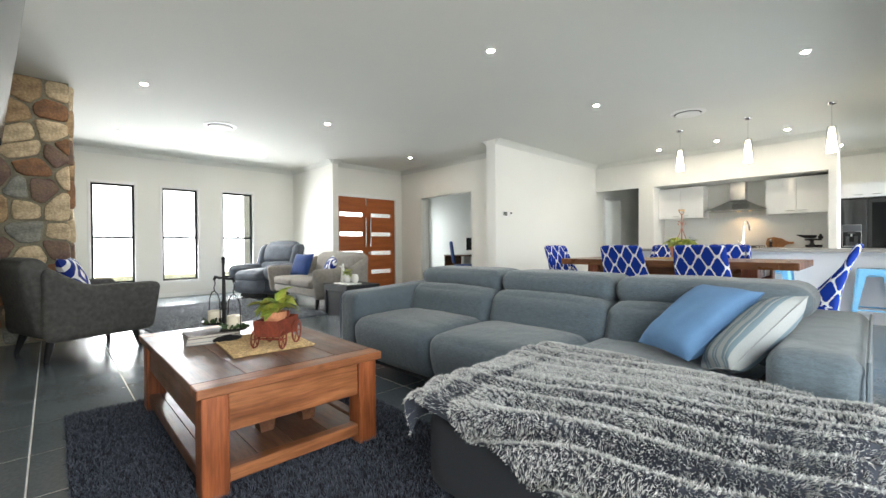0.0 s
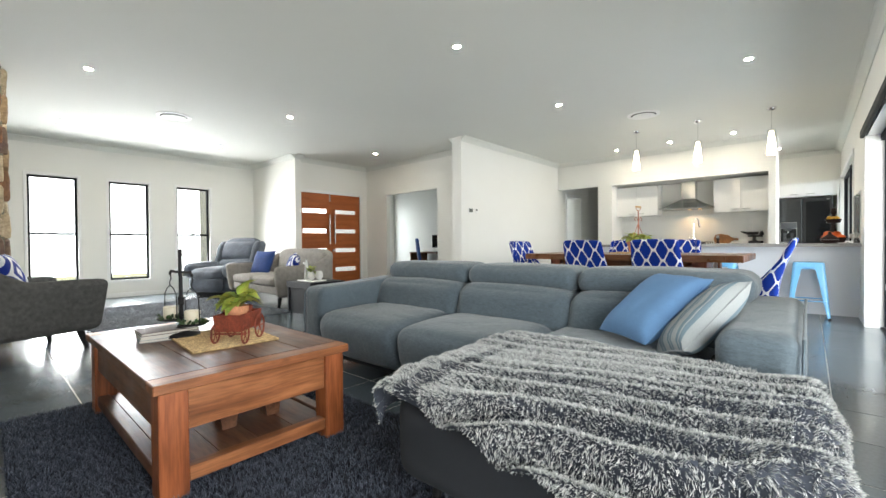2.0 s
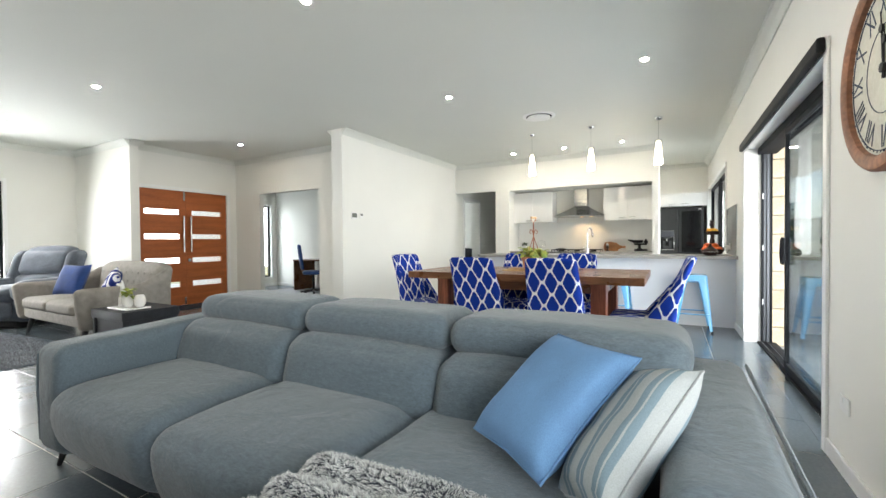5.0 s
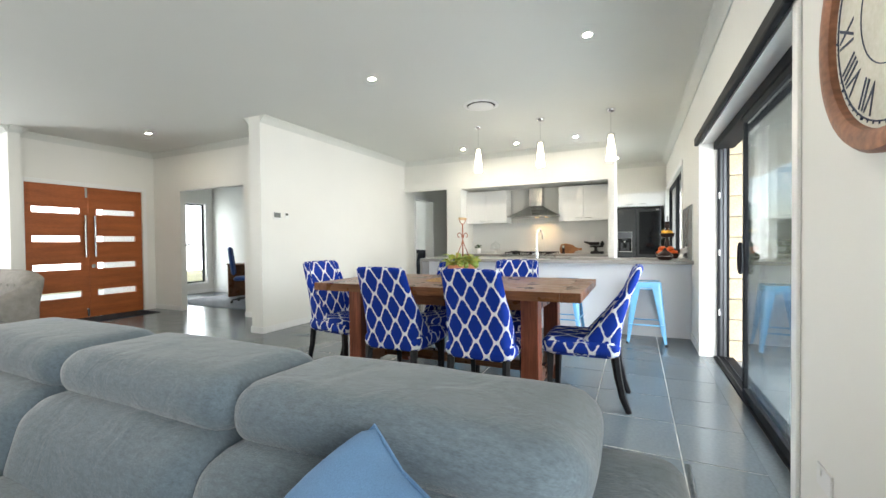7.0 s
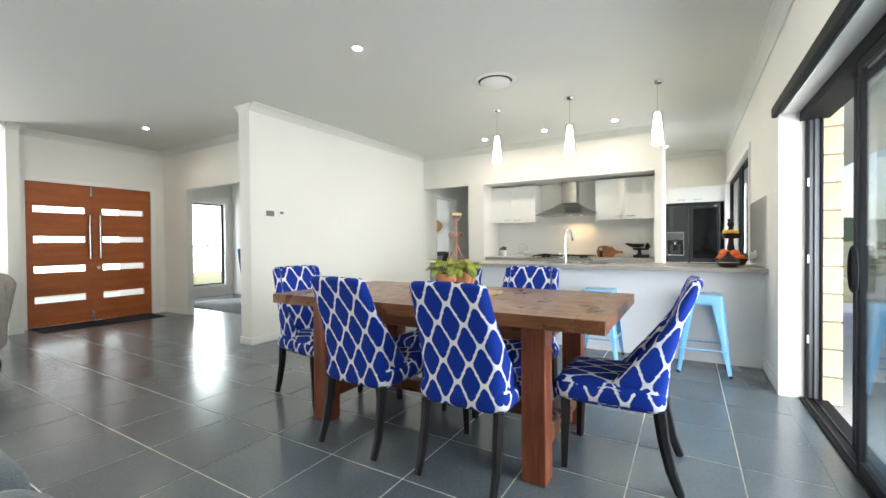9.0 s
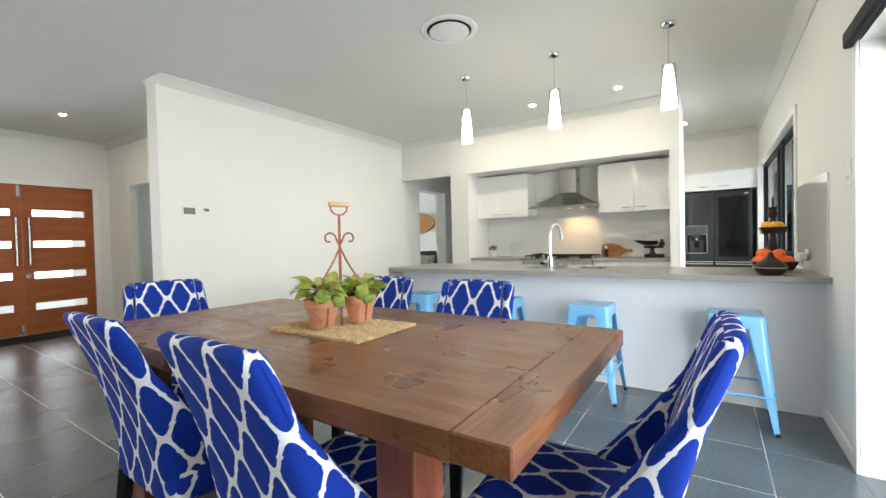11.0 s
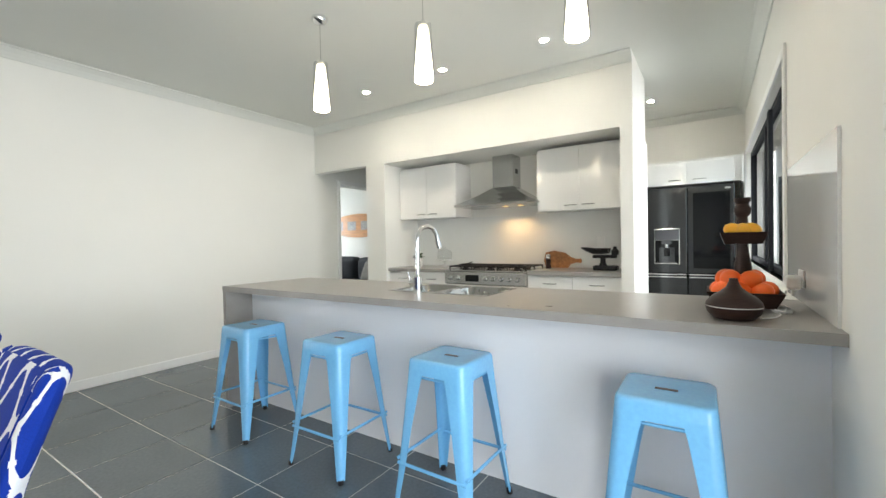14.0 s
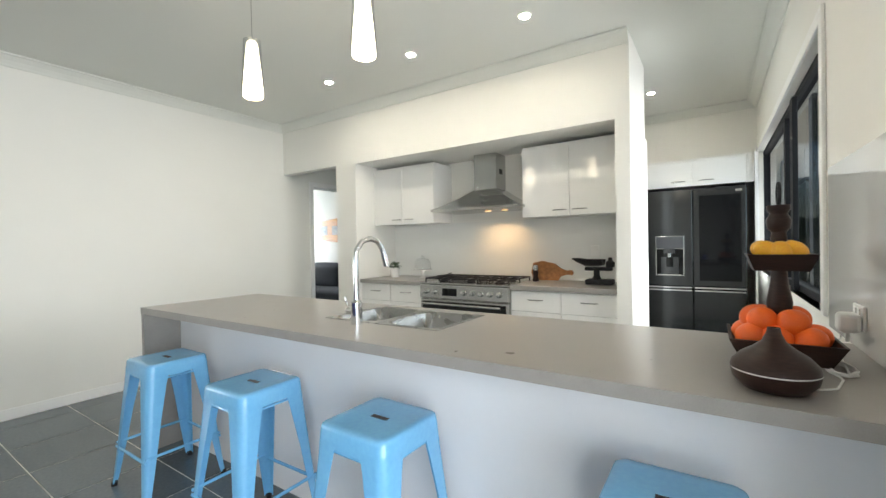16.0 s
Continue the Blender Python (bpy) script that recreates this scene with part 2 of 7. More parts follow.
M_LEAFDK = shader("dark_green_leaf", (0.035, 0.075, 0.022), 0.55, var=0.4, scale=20, fine=60, bump=0.2)
M_WAX = shader("cream_wax", (0.80, 0.74, 0.60), 0.55, var=0.06, scale=10, fine=80, bump=0.08)
M_JUTE = shader("woven_jute", (0.55, 0.39, 0.20), 0.95, var=0.35, scale=40, fine=160, bump=0.8, depth=0.003)
M_PAPER = shader("book_pages", (0.66, 0.63, 0.57), 0.85, var=0.12, scale=3, fine=200, stretch=(1, 1, 14), bump=0.3)
M_WHITE = shader("white_ceramic", (0.80, 0.79, 0.77), 0.25, var=0.04, scale=6, fine=60, bump=0.05, coat=0.3)
M_NAVY = shader("navy_velvet", (0.017, 0.055, 0.21), 0.85, var=0.25, scale=8, fine=160, bump=0.3, sheen=0.1)
M_SKY = shader("sky_blue_cotton", (0.11, 0.23, 0.42), 0.85, var=0.14, scale=6, fine=340, bump=0.4, depth=0.001)
M_STOOL = shader("sky_blue_enamel", (0.18, 0.48, 0.78), 0.24, var=0.06, scale=4, fine=60, bump=0.03, coat=0.4, depth=0.0005)
M_SLATE = shader("black_stainless", (0.070, 0.074, 0.077), 0.15, metal=0.9, var=0.02, scale=1, fine=220, stretch=(1, 1, 20), bump=0.03, depth=0.0005)
M_DKGLASS = shader("black_glass", (0.004, 0.0045, 0.005), 0.05, var=0.02, bump=0, spec=0.25)
M_BOARD = shader("camphor_board", (0.38, 0.17, 0.065), 0.5, var=0.3, scale=5, fine=26, stretch=(1, 8, 1), bump=0.2)
M_BOWL = shader("dark_turned_wood", (0.026, 0.012, 0.009), 0.42, var=0.3, scale=6, fine=40, stretch=(1, 1, 6), bump=0.15, spec=0.3)
M_ORANGE = shader("orange_peel", (0.86, 0.135, 0.015), 0.45, var=0.1, scale=9, fine=170, bump=0.5, depth=0.001)
M_LEMON = shader("yellow_peel", (0.84, 0.42, 0.03), 0.45, var=0.12, scale=9, fine=170, bump=0.4, depth=0.001)
M_CLOCKRIM = shader("clock_timber", (0.30, 0.13, 0.07), 0.5, var=0.3, scale=5, fine=40, bump=0.2)
M_CLOCKFACE = shader("aged_clock_face", (0.66, 0.64, 0.55), 0.7, var=0.12, scale=5, fine=60, bump=0.05)
M_PLASTIC = shader("white_plastic", (0.78, 0.78, 0.76), 0.35, var=0.02, bump=0.02)
M_SCREEN = shader("grey_display", (0.16, 0.17, 0.15), 0.25, var=0.05, bump=0)
M_CARPET = shader("grey_blue_carpet", (0.24, 0.26, 0.29), 0.97, var=0.3, scale=12, fine=260, bump=0.9, depth=0.004)
M_FUEL = shader("grey_side_table", (0.018, 0.020, 0.024), 0.55, spec=0.25, var=0.25, scale=3, fine=30, stretch=(6, 1, 1), bump=0.1)
M_BOARDSURF = shader("varnished_surfboard", (0.55, 0.25, 0.08), 0.3, var=0.25, scale=3, fine=20, stretch=(1, 0.6, 14), bump=0.05, coat=0.5)
M_PENDANT = glowing("lit_opal_glass", (1.0, 0.86, 0.66), 2.0)
pn = M_PENDANT.node_tree
lamp_at, glow = pn.nodes.new("ShaderNodeSeparateXYZ"), pn.nodes.new("ShaderNodeMapRange")
pn.links.new(pn.nodes.new("ShaderNodeTexCoord").outputs["Object"], lamp_at.inputs[0])
for i, v in enumerate((2.48, 2.26, 1.1, 10.0)):
    glow.inputs[i + 1].default_value = v
pn.links.new(lamp_at.outputs["Z"], glow.inputs[0])
pn.links.new(glow.outputs[0], pn.nodes["Principled BSDF"].inputs["Emission Strength"])
M_CLEAR = glass("clear_pendant_glass", (0.96, 0.97, 0.97))


def patterned(name, build):
    """Cloth whose colours come from its uv layout."""
    m = shader(name, (0.5, 0.5, 0.5), 0.85, var=0.1, scale=6, fine=340, bump=0.4, depth=0.001, spec=0.2)
    n, l = m.node_tree.nodes, m.node_tree.links
    uv, sep = n.new("ShaderNodeUVMap"), n.new("ShaderNodeSeparateXYZ")
    l.new(uv.outputs[0], sep.inputs[0])

    def calc(op, a, b=None):
        k = n.new("ShaderNodeMath")
        k.operation = op
        for i, v in enumerate((a, b)):
            if v is None:
                continue
            if isinstance(v, (int, float)):
                k.inputs[i].default_value = v
            else:
                l.new(v, k.inputs[i])
        return k.outputs[0]
    fac, c0, c1 = build(calc, sep.outputs[0], sep.outputs[1])
    mx = n.new("ShaderNodeMix")
    mx.data_type = "RGBA"
    mx.inputs["A"].default_value, mx.inputs["B"].default_value = rgb(c0), rgb(c1)
    l.new(fac, mx.inputs["Factor"])
    over = [k for k in n if k.bl_idname == "ShaderNodeMix" and k.blend_type == "OVERLAY"][0]
    l.new(mx.outputs["Result"], over.inputs["A"])
    return m


def trellis(calc, u, v):
    """Blue cloth with a white ogee trellis."""
    d = calc("SUBTRACT", 0.5, calc("MULTIPLY", calc("COSINE", calc("MULTIPLY", u, 2 * math.pi / 0.143)), 0.5))
    e = calc("PINGPONG", calc("MULTIPLY", v, 2 / 0.196), 1.0)
    notch = calc("MULTIPLY", calc("GREATER_THAN", calc("ABSOLUTE", calc("SUBTRACT", calc("PINGPONG", calc("MULTIPLY", v, 4 / 0.196), 1.0), 0.5)), 0.40), 0.075)
    f = calc("ABSOLUTE", calc("SUBTRACT", calc("ADD", d, e), 1.0))
    return calc("LESS_THAN", f, calc("ADD", notch, 0.125)), (0.005, 0.030, 0.27), (0.74, 0.75, 0.77)


def stripes(calc, w, u):
    f = calc("ADD", calc("SINE", calc("MULTIPLY", u, 2 * math.pi / 0.062)), calc("MULTIPLY", calc("SINE", calc("MULTIPLY", u, 2 * math.pi / 0.0207)), 0.9))
    return calc("GREATER_THAN", f, 0.25), (0.31, 0.335, 0.34), (0.15, 0.21, 0.25)


def shibori(calc, u, v):
    f = calc("SINE", calc("MULTIPLY", calc("ABSOLUTE", calc("ADD", calc("ABSOLUTE", u), calc("ABSOLUTE", v))), 2 * math.pi / 0.13))
    return calc("GREATER_THAN", f, 0.35), (0.012, 0.028, 0.20), (0.66, 0.68, 0.72)


M_TRELLIS = patterned("blue_white_trellis_cloth", trellis)
M_STRIPE = patterned("blue_white_striped_cloth", stripes)
M_SHIBORI = patterned("navy_white_patterned_cloth", shibori)


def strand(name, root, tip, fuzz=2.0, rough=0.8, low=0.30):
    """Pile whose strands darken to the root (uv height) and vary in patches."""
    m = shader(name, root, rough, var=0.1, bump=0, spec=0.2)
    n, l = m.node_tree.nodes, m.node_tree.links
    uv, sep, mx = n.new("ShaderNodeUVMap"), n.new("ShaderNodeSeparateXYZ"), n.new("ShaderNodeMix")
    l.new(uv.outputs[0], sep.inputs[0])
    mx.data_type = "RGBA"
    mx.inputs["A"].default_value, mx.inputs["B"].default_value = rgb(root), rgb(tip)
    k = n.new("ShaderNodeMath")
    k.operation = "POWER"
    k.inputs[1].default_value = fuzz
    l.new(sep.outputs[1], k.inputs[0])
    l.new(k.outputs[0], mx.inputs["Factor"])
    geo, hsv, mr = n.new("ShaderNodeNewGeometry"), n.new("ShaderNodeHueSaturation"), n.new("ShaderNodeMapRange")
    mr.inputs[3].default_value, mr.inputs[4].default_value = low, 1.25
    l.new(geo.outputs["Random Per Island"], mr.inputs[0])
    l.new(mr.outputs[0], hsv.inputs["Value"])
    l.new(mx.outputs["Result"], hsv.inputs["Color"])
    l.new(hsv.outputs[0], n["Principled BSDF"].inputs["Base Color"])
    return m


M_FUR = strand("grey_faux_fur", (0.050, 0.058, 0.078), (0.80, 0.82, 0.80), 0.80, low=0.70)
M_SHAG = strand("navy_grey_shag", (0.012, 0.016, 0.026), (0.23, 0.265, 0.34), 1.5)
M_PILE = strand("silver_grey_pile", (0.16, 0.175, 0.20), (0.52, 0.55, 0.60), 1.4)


# ---- mesh helpers ----
def part(name, bm, material, parent=None, label="", smooth=False, at=None):
    """Link a bmesh as one mesh object, under a thing or a part."""
    me = bpy.data.meshes.new(name)
    bmesh.ops.recalc_face_normals(bm, faces=bm.faces)
    bm.to_mesh(me)
    bm.free()
    me.materials.append(material)
    if smooth:
        for p in me.polygons:
            p.use_smooth = True
        me.set_sharp_from_angle(angle=radians(40))
    ob = new(name, me)
    if parent is not None:
        ob.parent = parent
    if at is not None:
        ob.matrix_basis = at
    if label:
        ob["label"] = label
    return ob


def thing(name, x, y, z, rz, label, category, group="", kind=""):
    """An Empty at a thing's base, which parents its parts."""
    ob = new(name)
    ob.empty_display_size = 0.1
    ob.matrix_basis = pose(x, y, z, 0, 0, rz)
    return tagged(ob, label, category, group, kind)


def add_box(bm, x0, x1, y0, y1, z0, z1, bevel=0.0, seg=2):
    r = bmesh.ops.create_cube(bm, size=1, matrix=Matrix.Translation(((x0 + x1) / 2, (y0 + y1) / 2, (z0 + z1) / 2)) @ Matrix.Diagonal((x1 - x0, y1 - y0, z1 - z0, 1)))
    if bevel:
        edges = list({e for v in r["verts"] for e in v.link_edges})
        bmesh.ops.bevel(bm, geom=edges, offset=bevel, segments=seg, profile=0.5, affect="EDGES")
    return bm


def box(x0, x1, y0, y1, z0, z1, bevel=0.0, seg=2):
    return add_box(bmesh.new(), x0, x1, y0, y1, z0, z1, bevel, seg)


def add_cyl(bm, p, q, r0, r1=None, n=16, caps=True):
    """Cylinder or cone from p to q."""
    p, q = Vector(p), Vector(q)
    d = q - p
    m = Matrix.Translation((p + q) / 2) @ d.to_track_quat("Z", "Y").to_matrix().to_4x4()
    bmesh.ops.create_cone(bm, cap_ends=caps, segments=n, radius1=max(r0, 1e-4), radius2=max(r0 if r1 is None else r1, 1e-4), depth=d.length, matrix=m)
    return bm


def cyl(p, q, r0, r1=None, n=16):
    return add_cyl(bmesh.new(), p, q, r0, r1, n)


def add_lathe(bm, prof, n=24, at=(0, 0, 0)):
    """Turn a profile of (radius, height) round the z axis."""
    rings = [[bm.verts.new((at[0] + r * math.cos(2 * math.pi * i / n), at[1] + r * math.sin(2 * math.pi * i / n), at[2] + z)) for i in range(n)] for r, z in ((max(r, 1e-4), z) for r, z in prof)]
    for a, b in zip(rings, rings[1:]):
        for i in range(n):
            bm.faces.new((a[i], a[(i + 1) % n], b[(i + 1) % n], b[i]))
    bm.faces.new(rings[0][::-1])
    bm.faces.new(rings[-1])
    return bm


def lathe(prof, n=24, at=(0, 0, 0)):
    return add_lathe(bmesh.new(), prof, n, at)


def add_tube(bm, pts, r, n=8, closed=False):
    """Round bar along a line of points; r may be a list."""
    pts = [Vector(p) for p in pts]
    k = len(pts)
    rs = r if isinstance(r, (list, tuple)) else [r] * k
    rings, up = [], None
    for i, p in enumerate(pts):
        a, b = pts[(i - 1) % k if closed else max(i - 1, 0)], pts[(i + 1) % k if closed else min(i + 1, k - 1)]
        d = (b - a).normalized()
        if up is None:
            up = d.orthogonal().normalized()
        up = (up - d * up.dot(d)).normalized()
        side = d.cross(up)
        rings.append([bm.verts.new(p + rs[i] * (up * math.cos(2 * math.pi * j / n) + side * math.sin(2 * math.pi * j / n))) for j in range(n)])
    for i in range(k if closed else k - 1):
        a, b = rings[i], rings[(i + 1) % k]
        for j in range(n):
            bm.faces.new((a[j], a[(j + 1) % n], b[(j + 1) % n], b[j]))
    if not closed:
        bm.faces.new(rings[0][::-1])
        bm.faces.new(rings[-1])
    return bm


def tube(pts, r, n=8, closed=False):
    return add_tube(bmesh.new(), pts, r, n, closed)


def prism(outline, y0, y1):
    """Extrude an outline of (x, z) from y0 to y1."""
    bm = bmesh.new()
    a = [bm.verts.new((x, y0, z)) for x, z in outline]
    b = [bm.verts.new((x, y1, z)) for x, z in outline]
    bm.faces.new(a)
    bm.faces.new(b[::-1])
    for i in range(len(a)):
        j = (i + 1) % len(a)
        bm.faces.new((a[i], b[i], b[j], a[j]))
    return bm


def softbox(x0, x1, y0, y1, z0, z1, r=0.05, seg=4, puff=0.0, cuts=5, wob=0.0, seed=0):
    """Upholstered block: rounded edges, sides that swell by puff, a slightly uneven skin."""
    bm = bmesh.new()
    c = Vector(((x0 + x1) / 2, (y0 + y1) / 2, (z0 + z1) / 2))
    h = Vector(((x1 - x0) / 2, (y1 - y0) / 2, (z1 - z0) / 2))
    bmesh.ops.create_cube(bm, size=2)
    bmesh.ops.subdivide_edges(bm, edges=bm.edges[:], cuts=cuts * 2 + 1, use_grid_fill=True)
    r = min(r, min(h) * 0.98)
    for v in bm.verts:
        q = Vector([math.copysign(abs(t) ** 0.7, t) for t in v.co])
        p = Vector((q.x * h.x, q.y * h.y, q.z * h.z))
        inner = Vector([max(-(h[i] - r), min(h[i] - r, p[i])) for i in range(3)])
        d = p - inner
        if d.length > 1e-6:
            p = inner + d.normalized() * r
        s = Vector([1 - t * t for t in v.co])
        p.z += math.copysign(puff, v.co.z) * s.x * s.y * (abs(v.co.z) > 0.99)
        p.x += math.copysign(puff * 0.6, v.co.x) * s.y * s.z * (abs(v.co.x) > 0.99)
        p.y += math.copysign(puff * 0.6, v.co.y) * s.x * s.z * (abs(v.co.y) > 0.99)
        if wob:
            p += noise.noise_vector((p + c) * 5 + Vector((seed, 0, 0))) * wob
        v.co = p + c
    return bm


def box_uv(bm):
    """Lay cloth on a mesh in metres, by the way each face looks."""
    lay = bm.loops.layers.uv.new("UVMap")
    bm.normal_update()
    for f in bm.faces:
        a = [abs(c) for c in f.normal]
        for lp in f.loops:
            p = lp.vert.co
            lp[lay].uv = (p.x, p.z) if a[1] >= max(a[0], a[2]) else ((p.y, p.z) if a[0] >= a[2] else (p.x, p.y))
    return bm


def pile_mesh(name, points, normals, length, width, lean, material, parent, seed=1, kind="stuff", label=""):
    """Many thin strands standing on the given points."""
    rng = np.random.default_rng(seed)
    k = len(points)
    p, nn = np.asarray(points, float), np.asarray(normals, float)
    d = nn + rng.normal(0, lean, (k, 3))
    d /= np.linalg.norm(d, axis=1)[:, None]
    side = np.cross(d, rng.normal(0, 1, (k, 3)))
    side /= np.linalg.norm(side, axis=1)[:, None]
    ln = length * rng.uniform(0.65, 1.2, (k, 1))
    w = width * rng.uniform(0.6, 1.2, (k, 1))
    curl = np.cross(d, side) * ln * rng.uniform(-0.35, 0.35, (k, 1))
    v = np.stack([p - side * w, p + side * w, p + d * ln * 0.55 + side * w * 0.7 + curl * 0.3, p + d * ln * 0.55 - side * w * 0.7 + curl * 0.3, p + d * ln + curl], 1).reshape(-1, 3)
    base = (np.arange(k) * 5)[:, None]
    quads = (base + np.array([[0, 1, 2, 3]])).tolist()
    tris = (base + np.array([[3, 2, 4]])).tolist()
    me = bpy.data.meshes.new(name)
    me.from_pydata(v.tolist(), [], quads + tris)
    uvl = me.uv_layers.new(name="UVMap")
    hv = np.concatenate([np.tile([0, 0, 0.55, 0.55], k), np.tile([0.55, 0.55, 1.0], k)])
    uvl.data.foreach_set("uv", np.stack([np.zeros_like(hv), hv], 1).ravel())
    me.materials.append(material)
    ob = new(name, me)
    ob.parent = parent
    if label:
        ob["label"] = label
    if kind:
        ob["kind"] = kind
    return ob


def cushion(name, e0, e1, e2, half, thick, material, label, seed=0, fringe=0.0, ratio=1.0):
    """Square throw pillow with pinched corners; e0 its middle, e1 and e2 the ways along its sides."""
    e1 = Vector(e1).normalized()
    e3 = e1.cross(Vector(e2)).normalized()
    e2 = e3.cross(e1)
    m = Matrix((e1, e2, e3)).transposed().to_4x4()
    m.translation = Vector(e0)
    bm = bmesh.new()
    lay = bm.loops.layers.uv.new("UVMap")
    n = 18
    for sgn in (1, -1):
        g = []
        for i in range(n + 1):
            row = []
            for j in range(n + 1):
                u, v = 2 * i / n - 1, 2 * j / n - 1
                pull = 1 - 0.07 * (1 - u * u) * abs(v) ** 3 - 0.0
                pull2 = 1 - 0.07 * (1 - v * v) * abs(u) ** 3
                hgt = thick * ((1 - u ** 4) * (1 - v ** 4)) ** 0.55
                wr = 0.006 * noise.noise(Vector((u * 3 + seed, v * 3, sgn))) * (1 - u ** 4) * (1 - v ** 4)
                row.append(bm.verts.new((half * u * pull2, half * ratio * v * pull, sgn * (hgt + wr))))
            g.append(row)
        for i in range(n):
            for j in range(n):
                f = bm.faces.new((g[i][j], g[i + 1][j], g[i + 1][j + 1], g[i][j + 1]))
                for lp in f.loops:
                    lp[lay].uv = (lp.vert.co.x, lp.vert.co.y)
    bmesh.ops.remove_doubles(bm, verts=bm.verts, dist=0.0005)
    ob = part(name, bm, material, smooth=True, at=m)
    tagged(ob, label, "cushion")
    if fringe:
        part("piping", tube([(half * 0.99 * a, half * ratio * 0.99 * b, 0) for a, b in ((-1, -1), (0, -0.94), (1, -1), (0.94, 0), (1, 1), (0, 0.94), (-1, 1), (-0.94, 0))], fringe, 6, True), material, ob)
    return ob

# ---- the house ----
CEIL = 2.805


def wall_x(name, y0, y1, x0, x1, holes=(), z0=0.0, z1=CEIL, material=None):
    """Wall along x with openings (xa, xb, za, zb)."""
    bm, at = bmesh.new(), x0
    for xa, xb, za, zb in sorted(holes):
        if xa > at:
            add_box(bm, at, xa, y0, y1, z0, z1)
        if za > z0:
            add_box(bm, xa, xb, y0, y1, z0, za)
        if zb < z1:
            add_box(bm, xa, xb, y0, y1, zb, z1)
        at = xb
    if at < x1:
        add_box(bm, at, x1, y0, y1, z0, z1)
    return tagged(part(name, bm, material or M_WALL), kind="structure")


def wall_y(name, x0, x1, y0, y1, holes=(), z0=0.0, z1=CEIL, material=None):
    bm, at = bmesh.new(), y0
    for ya, yb, za, zb in sorted(holes):
        if ya > at:
            add_box(bm, x0, x1, at, ya, z0, z1)
        if za > z0:
            add_box(bm, x0, x1, ya, yb, z0, za)
        if zb < z1:
            add_box(bm, x0, x1, ya, yb, zb, z1)
        at = yb
    if at < y1:
        add_box(bm, x0, x1, at, y1, z0, z1)
    return tagged(part(name, bm, material or M_WALL), kind="structure")


WIN = [(1.34, 1.98, 0.33, 2.19), (2.42, 3.04, 0.33, 2.18), (3.52, 4.14, 0.33, 2.18)]
SLIDE = (4.60, 7.28, 0.0, 2.10)
# SLIDE2 is an unseen opening, added for its light
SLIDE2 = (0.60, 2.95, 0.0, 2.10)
KWIN = (9.08, 12.20, 0.95, 2.20)
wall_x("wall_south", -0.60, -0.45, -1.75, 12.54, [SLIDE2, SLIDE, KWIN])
wall_x("wall_north", 9.77, 9.92, -1.75, 5.22, WIN)
wall_y("wall_west", -1.75, -1.60, -0.45, 9.77)
wall_y("wall_sitting_east", 5.09, 5.22, 7.84, 9.77)
wall_x("wall_entry", 8.10, 8.25, 5.22, 7.10, [(5.32, 6.90, 0, 2.12)])
wall_y("wall_office", 7.10, 7.20, 4.69, 8.25, [(5.77, 7.36, 0, 2.10)])
wall_x("wall_thermostat", 4.49, 4.69, 6.315, 12.92, [(10.40, 11.25, 0, 2.10)])
wall_y("wall_kitchen", 9.957, 10.06, 3.533, 4.49, [(3.533, 4.49, 0, 2.20)])
wall_y("wall_niche_head", 9.957, 10.62, 0.451, 3.533, z0=2.187)
wall_x("wall_niche_pier", 0.451, 0.555, 9.957, 10.85, z1=2.187)
wall_x("wall_niche_side", 3.23, 3.533, 9.957, 10.62, z1=2.187)
wall_y("wall_niche_back", 10.62, 10.72, 0.451, 3.533)
wall_x("wall_hall_south", 3.40, 3.533, 10.72, 12.92)
wall_y("wall_pantry", 12.40, 12.54, -0.45, 3.40)
wall_x("wall_office_north", 9.58, 9.73, 7.20, 9.45, [(8.35, 9.12, 0.25, 2.12)])
wall_y("wall_office_west", 7.06, 7.20, 8.25, 9.73)
wall_y("wall_office_east", 9.30, 9.45, 4.69, 9.58)
wall_y("wall_media_east", 13.0, 13.15, 3.40, 9.00)
wall_x("wall_media_north", 8.60, 8.75, 9.45, 13.0, [(11.4, 12.8, 0.8, 2.1)])
bm = box(-1.75, 13.15, -0.60, 9.92, CEIL, CEIL + 0.12)
tagged(part("ceiling", bm, M_CEIL), kind="structure")
bm = box(-1.75, 13.15, -0.60, 9.92, -0.20, -0.002)
tagged(part("floor", bm, M_GROUT), kind="structure")
floor = bpy.data.objects["floor"]


def cornice(pts, s=0.085):
    """Cove along the ceiling; each run is given with the wall on its right hand."""
    for (x0, y0), (x1, y1) in pts:
        d = Vector((x1 - x0, y1 - y0, 0)).normalized()
        nrm = Vector((-d.y, d.x, 0))
        prof = [(0.001, 0), (0.001, -s), (0.012, -s), (0.02, -s * 0.8), (0.04, -s * 0.5), (0.075, -0.015), (s + 0.005, -0.012), (s + 0.005, 0)]
        bm = bmesh.new()
        ends = []
        for e, sg in (((x0, y0), 1), ((x1, y1), -1)):
            ends.append([bm.verts.new(Vector((e[0], e[1], CEIL - 0.001)) + nrm * o + Vector((0, 0, z))) for o, z in prof])
        bm.faces.new(ends[0])
        bm.faces.new(ends[1][::-1])
        for i in range(len(prof)):
            j = (i + 1) % len(prof)
            bm.faces.new((ends[0][i], ends[0][j], ends[1][j], ends[1][i]))
        tagged(part("trim_cornice", bm, M_CEIL), kind="structure")


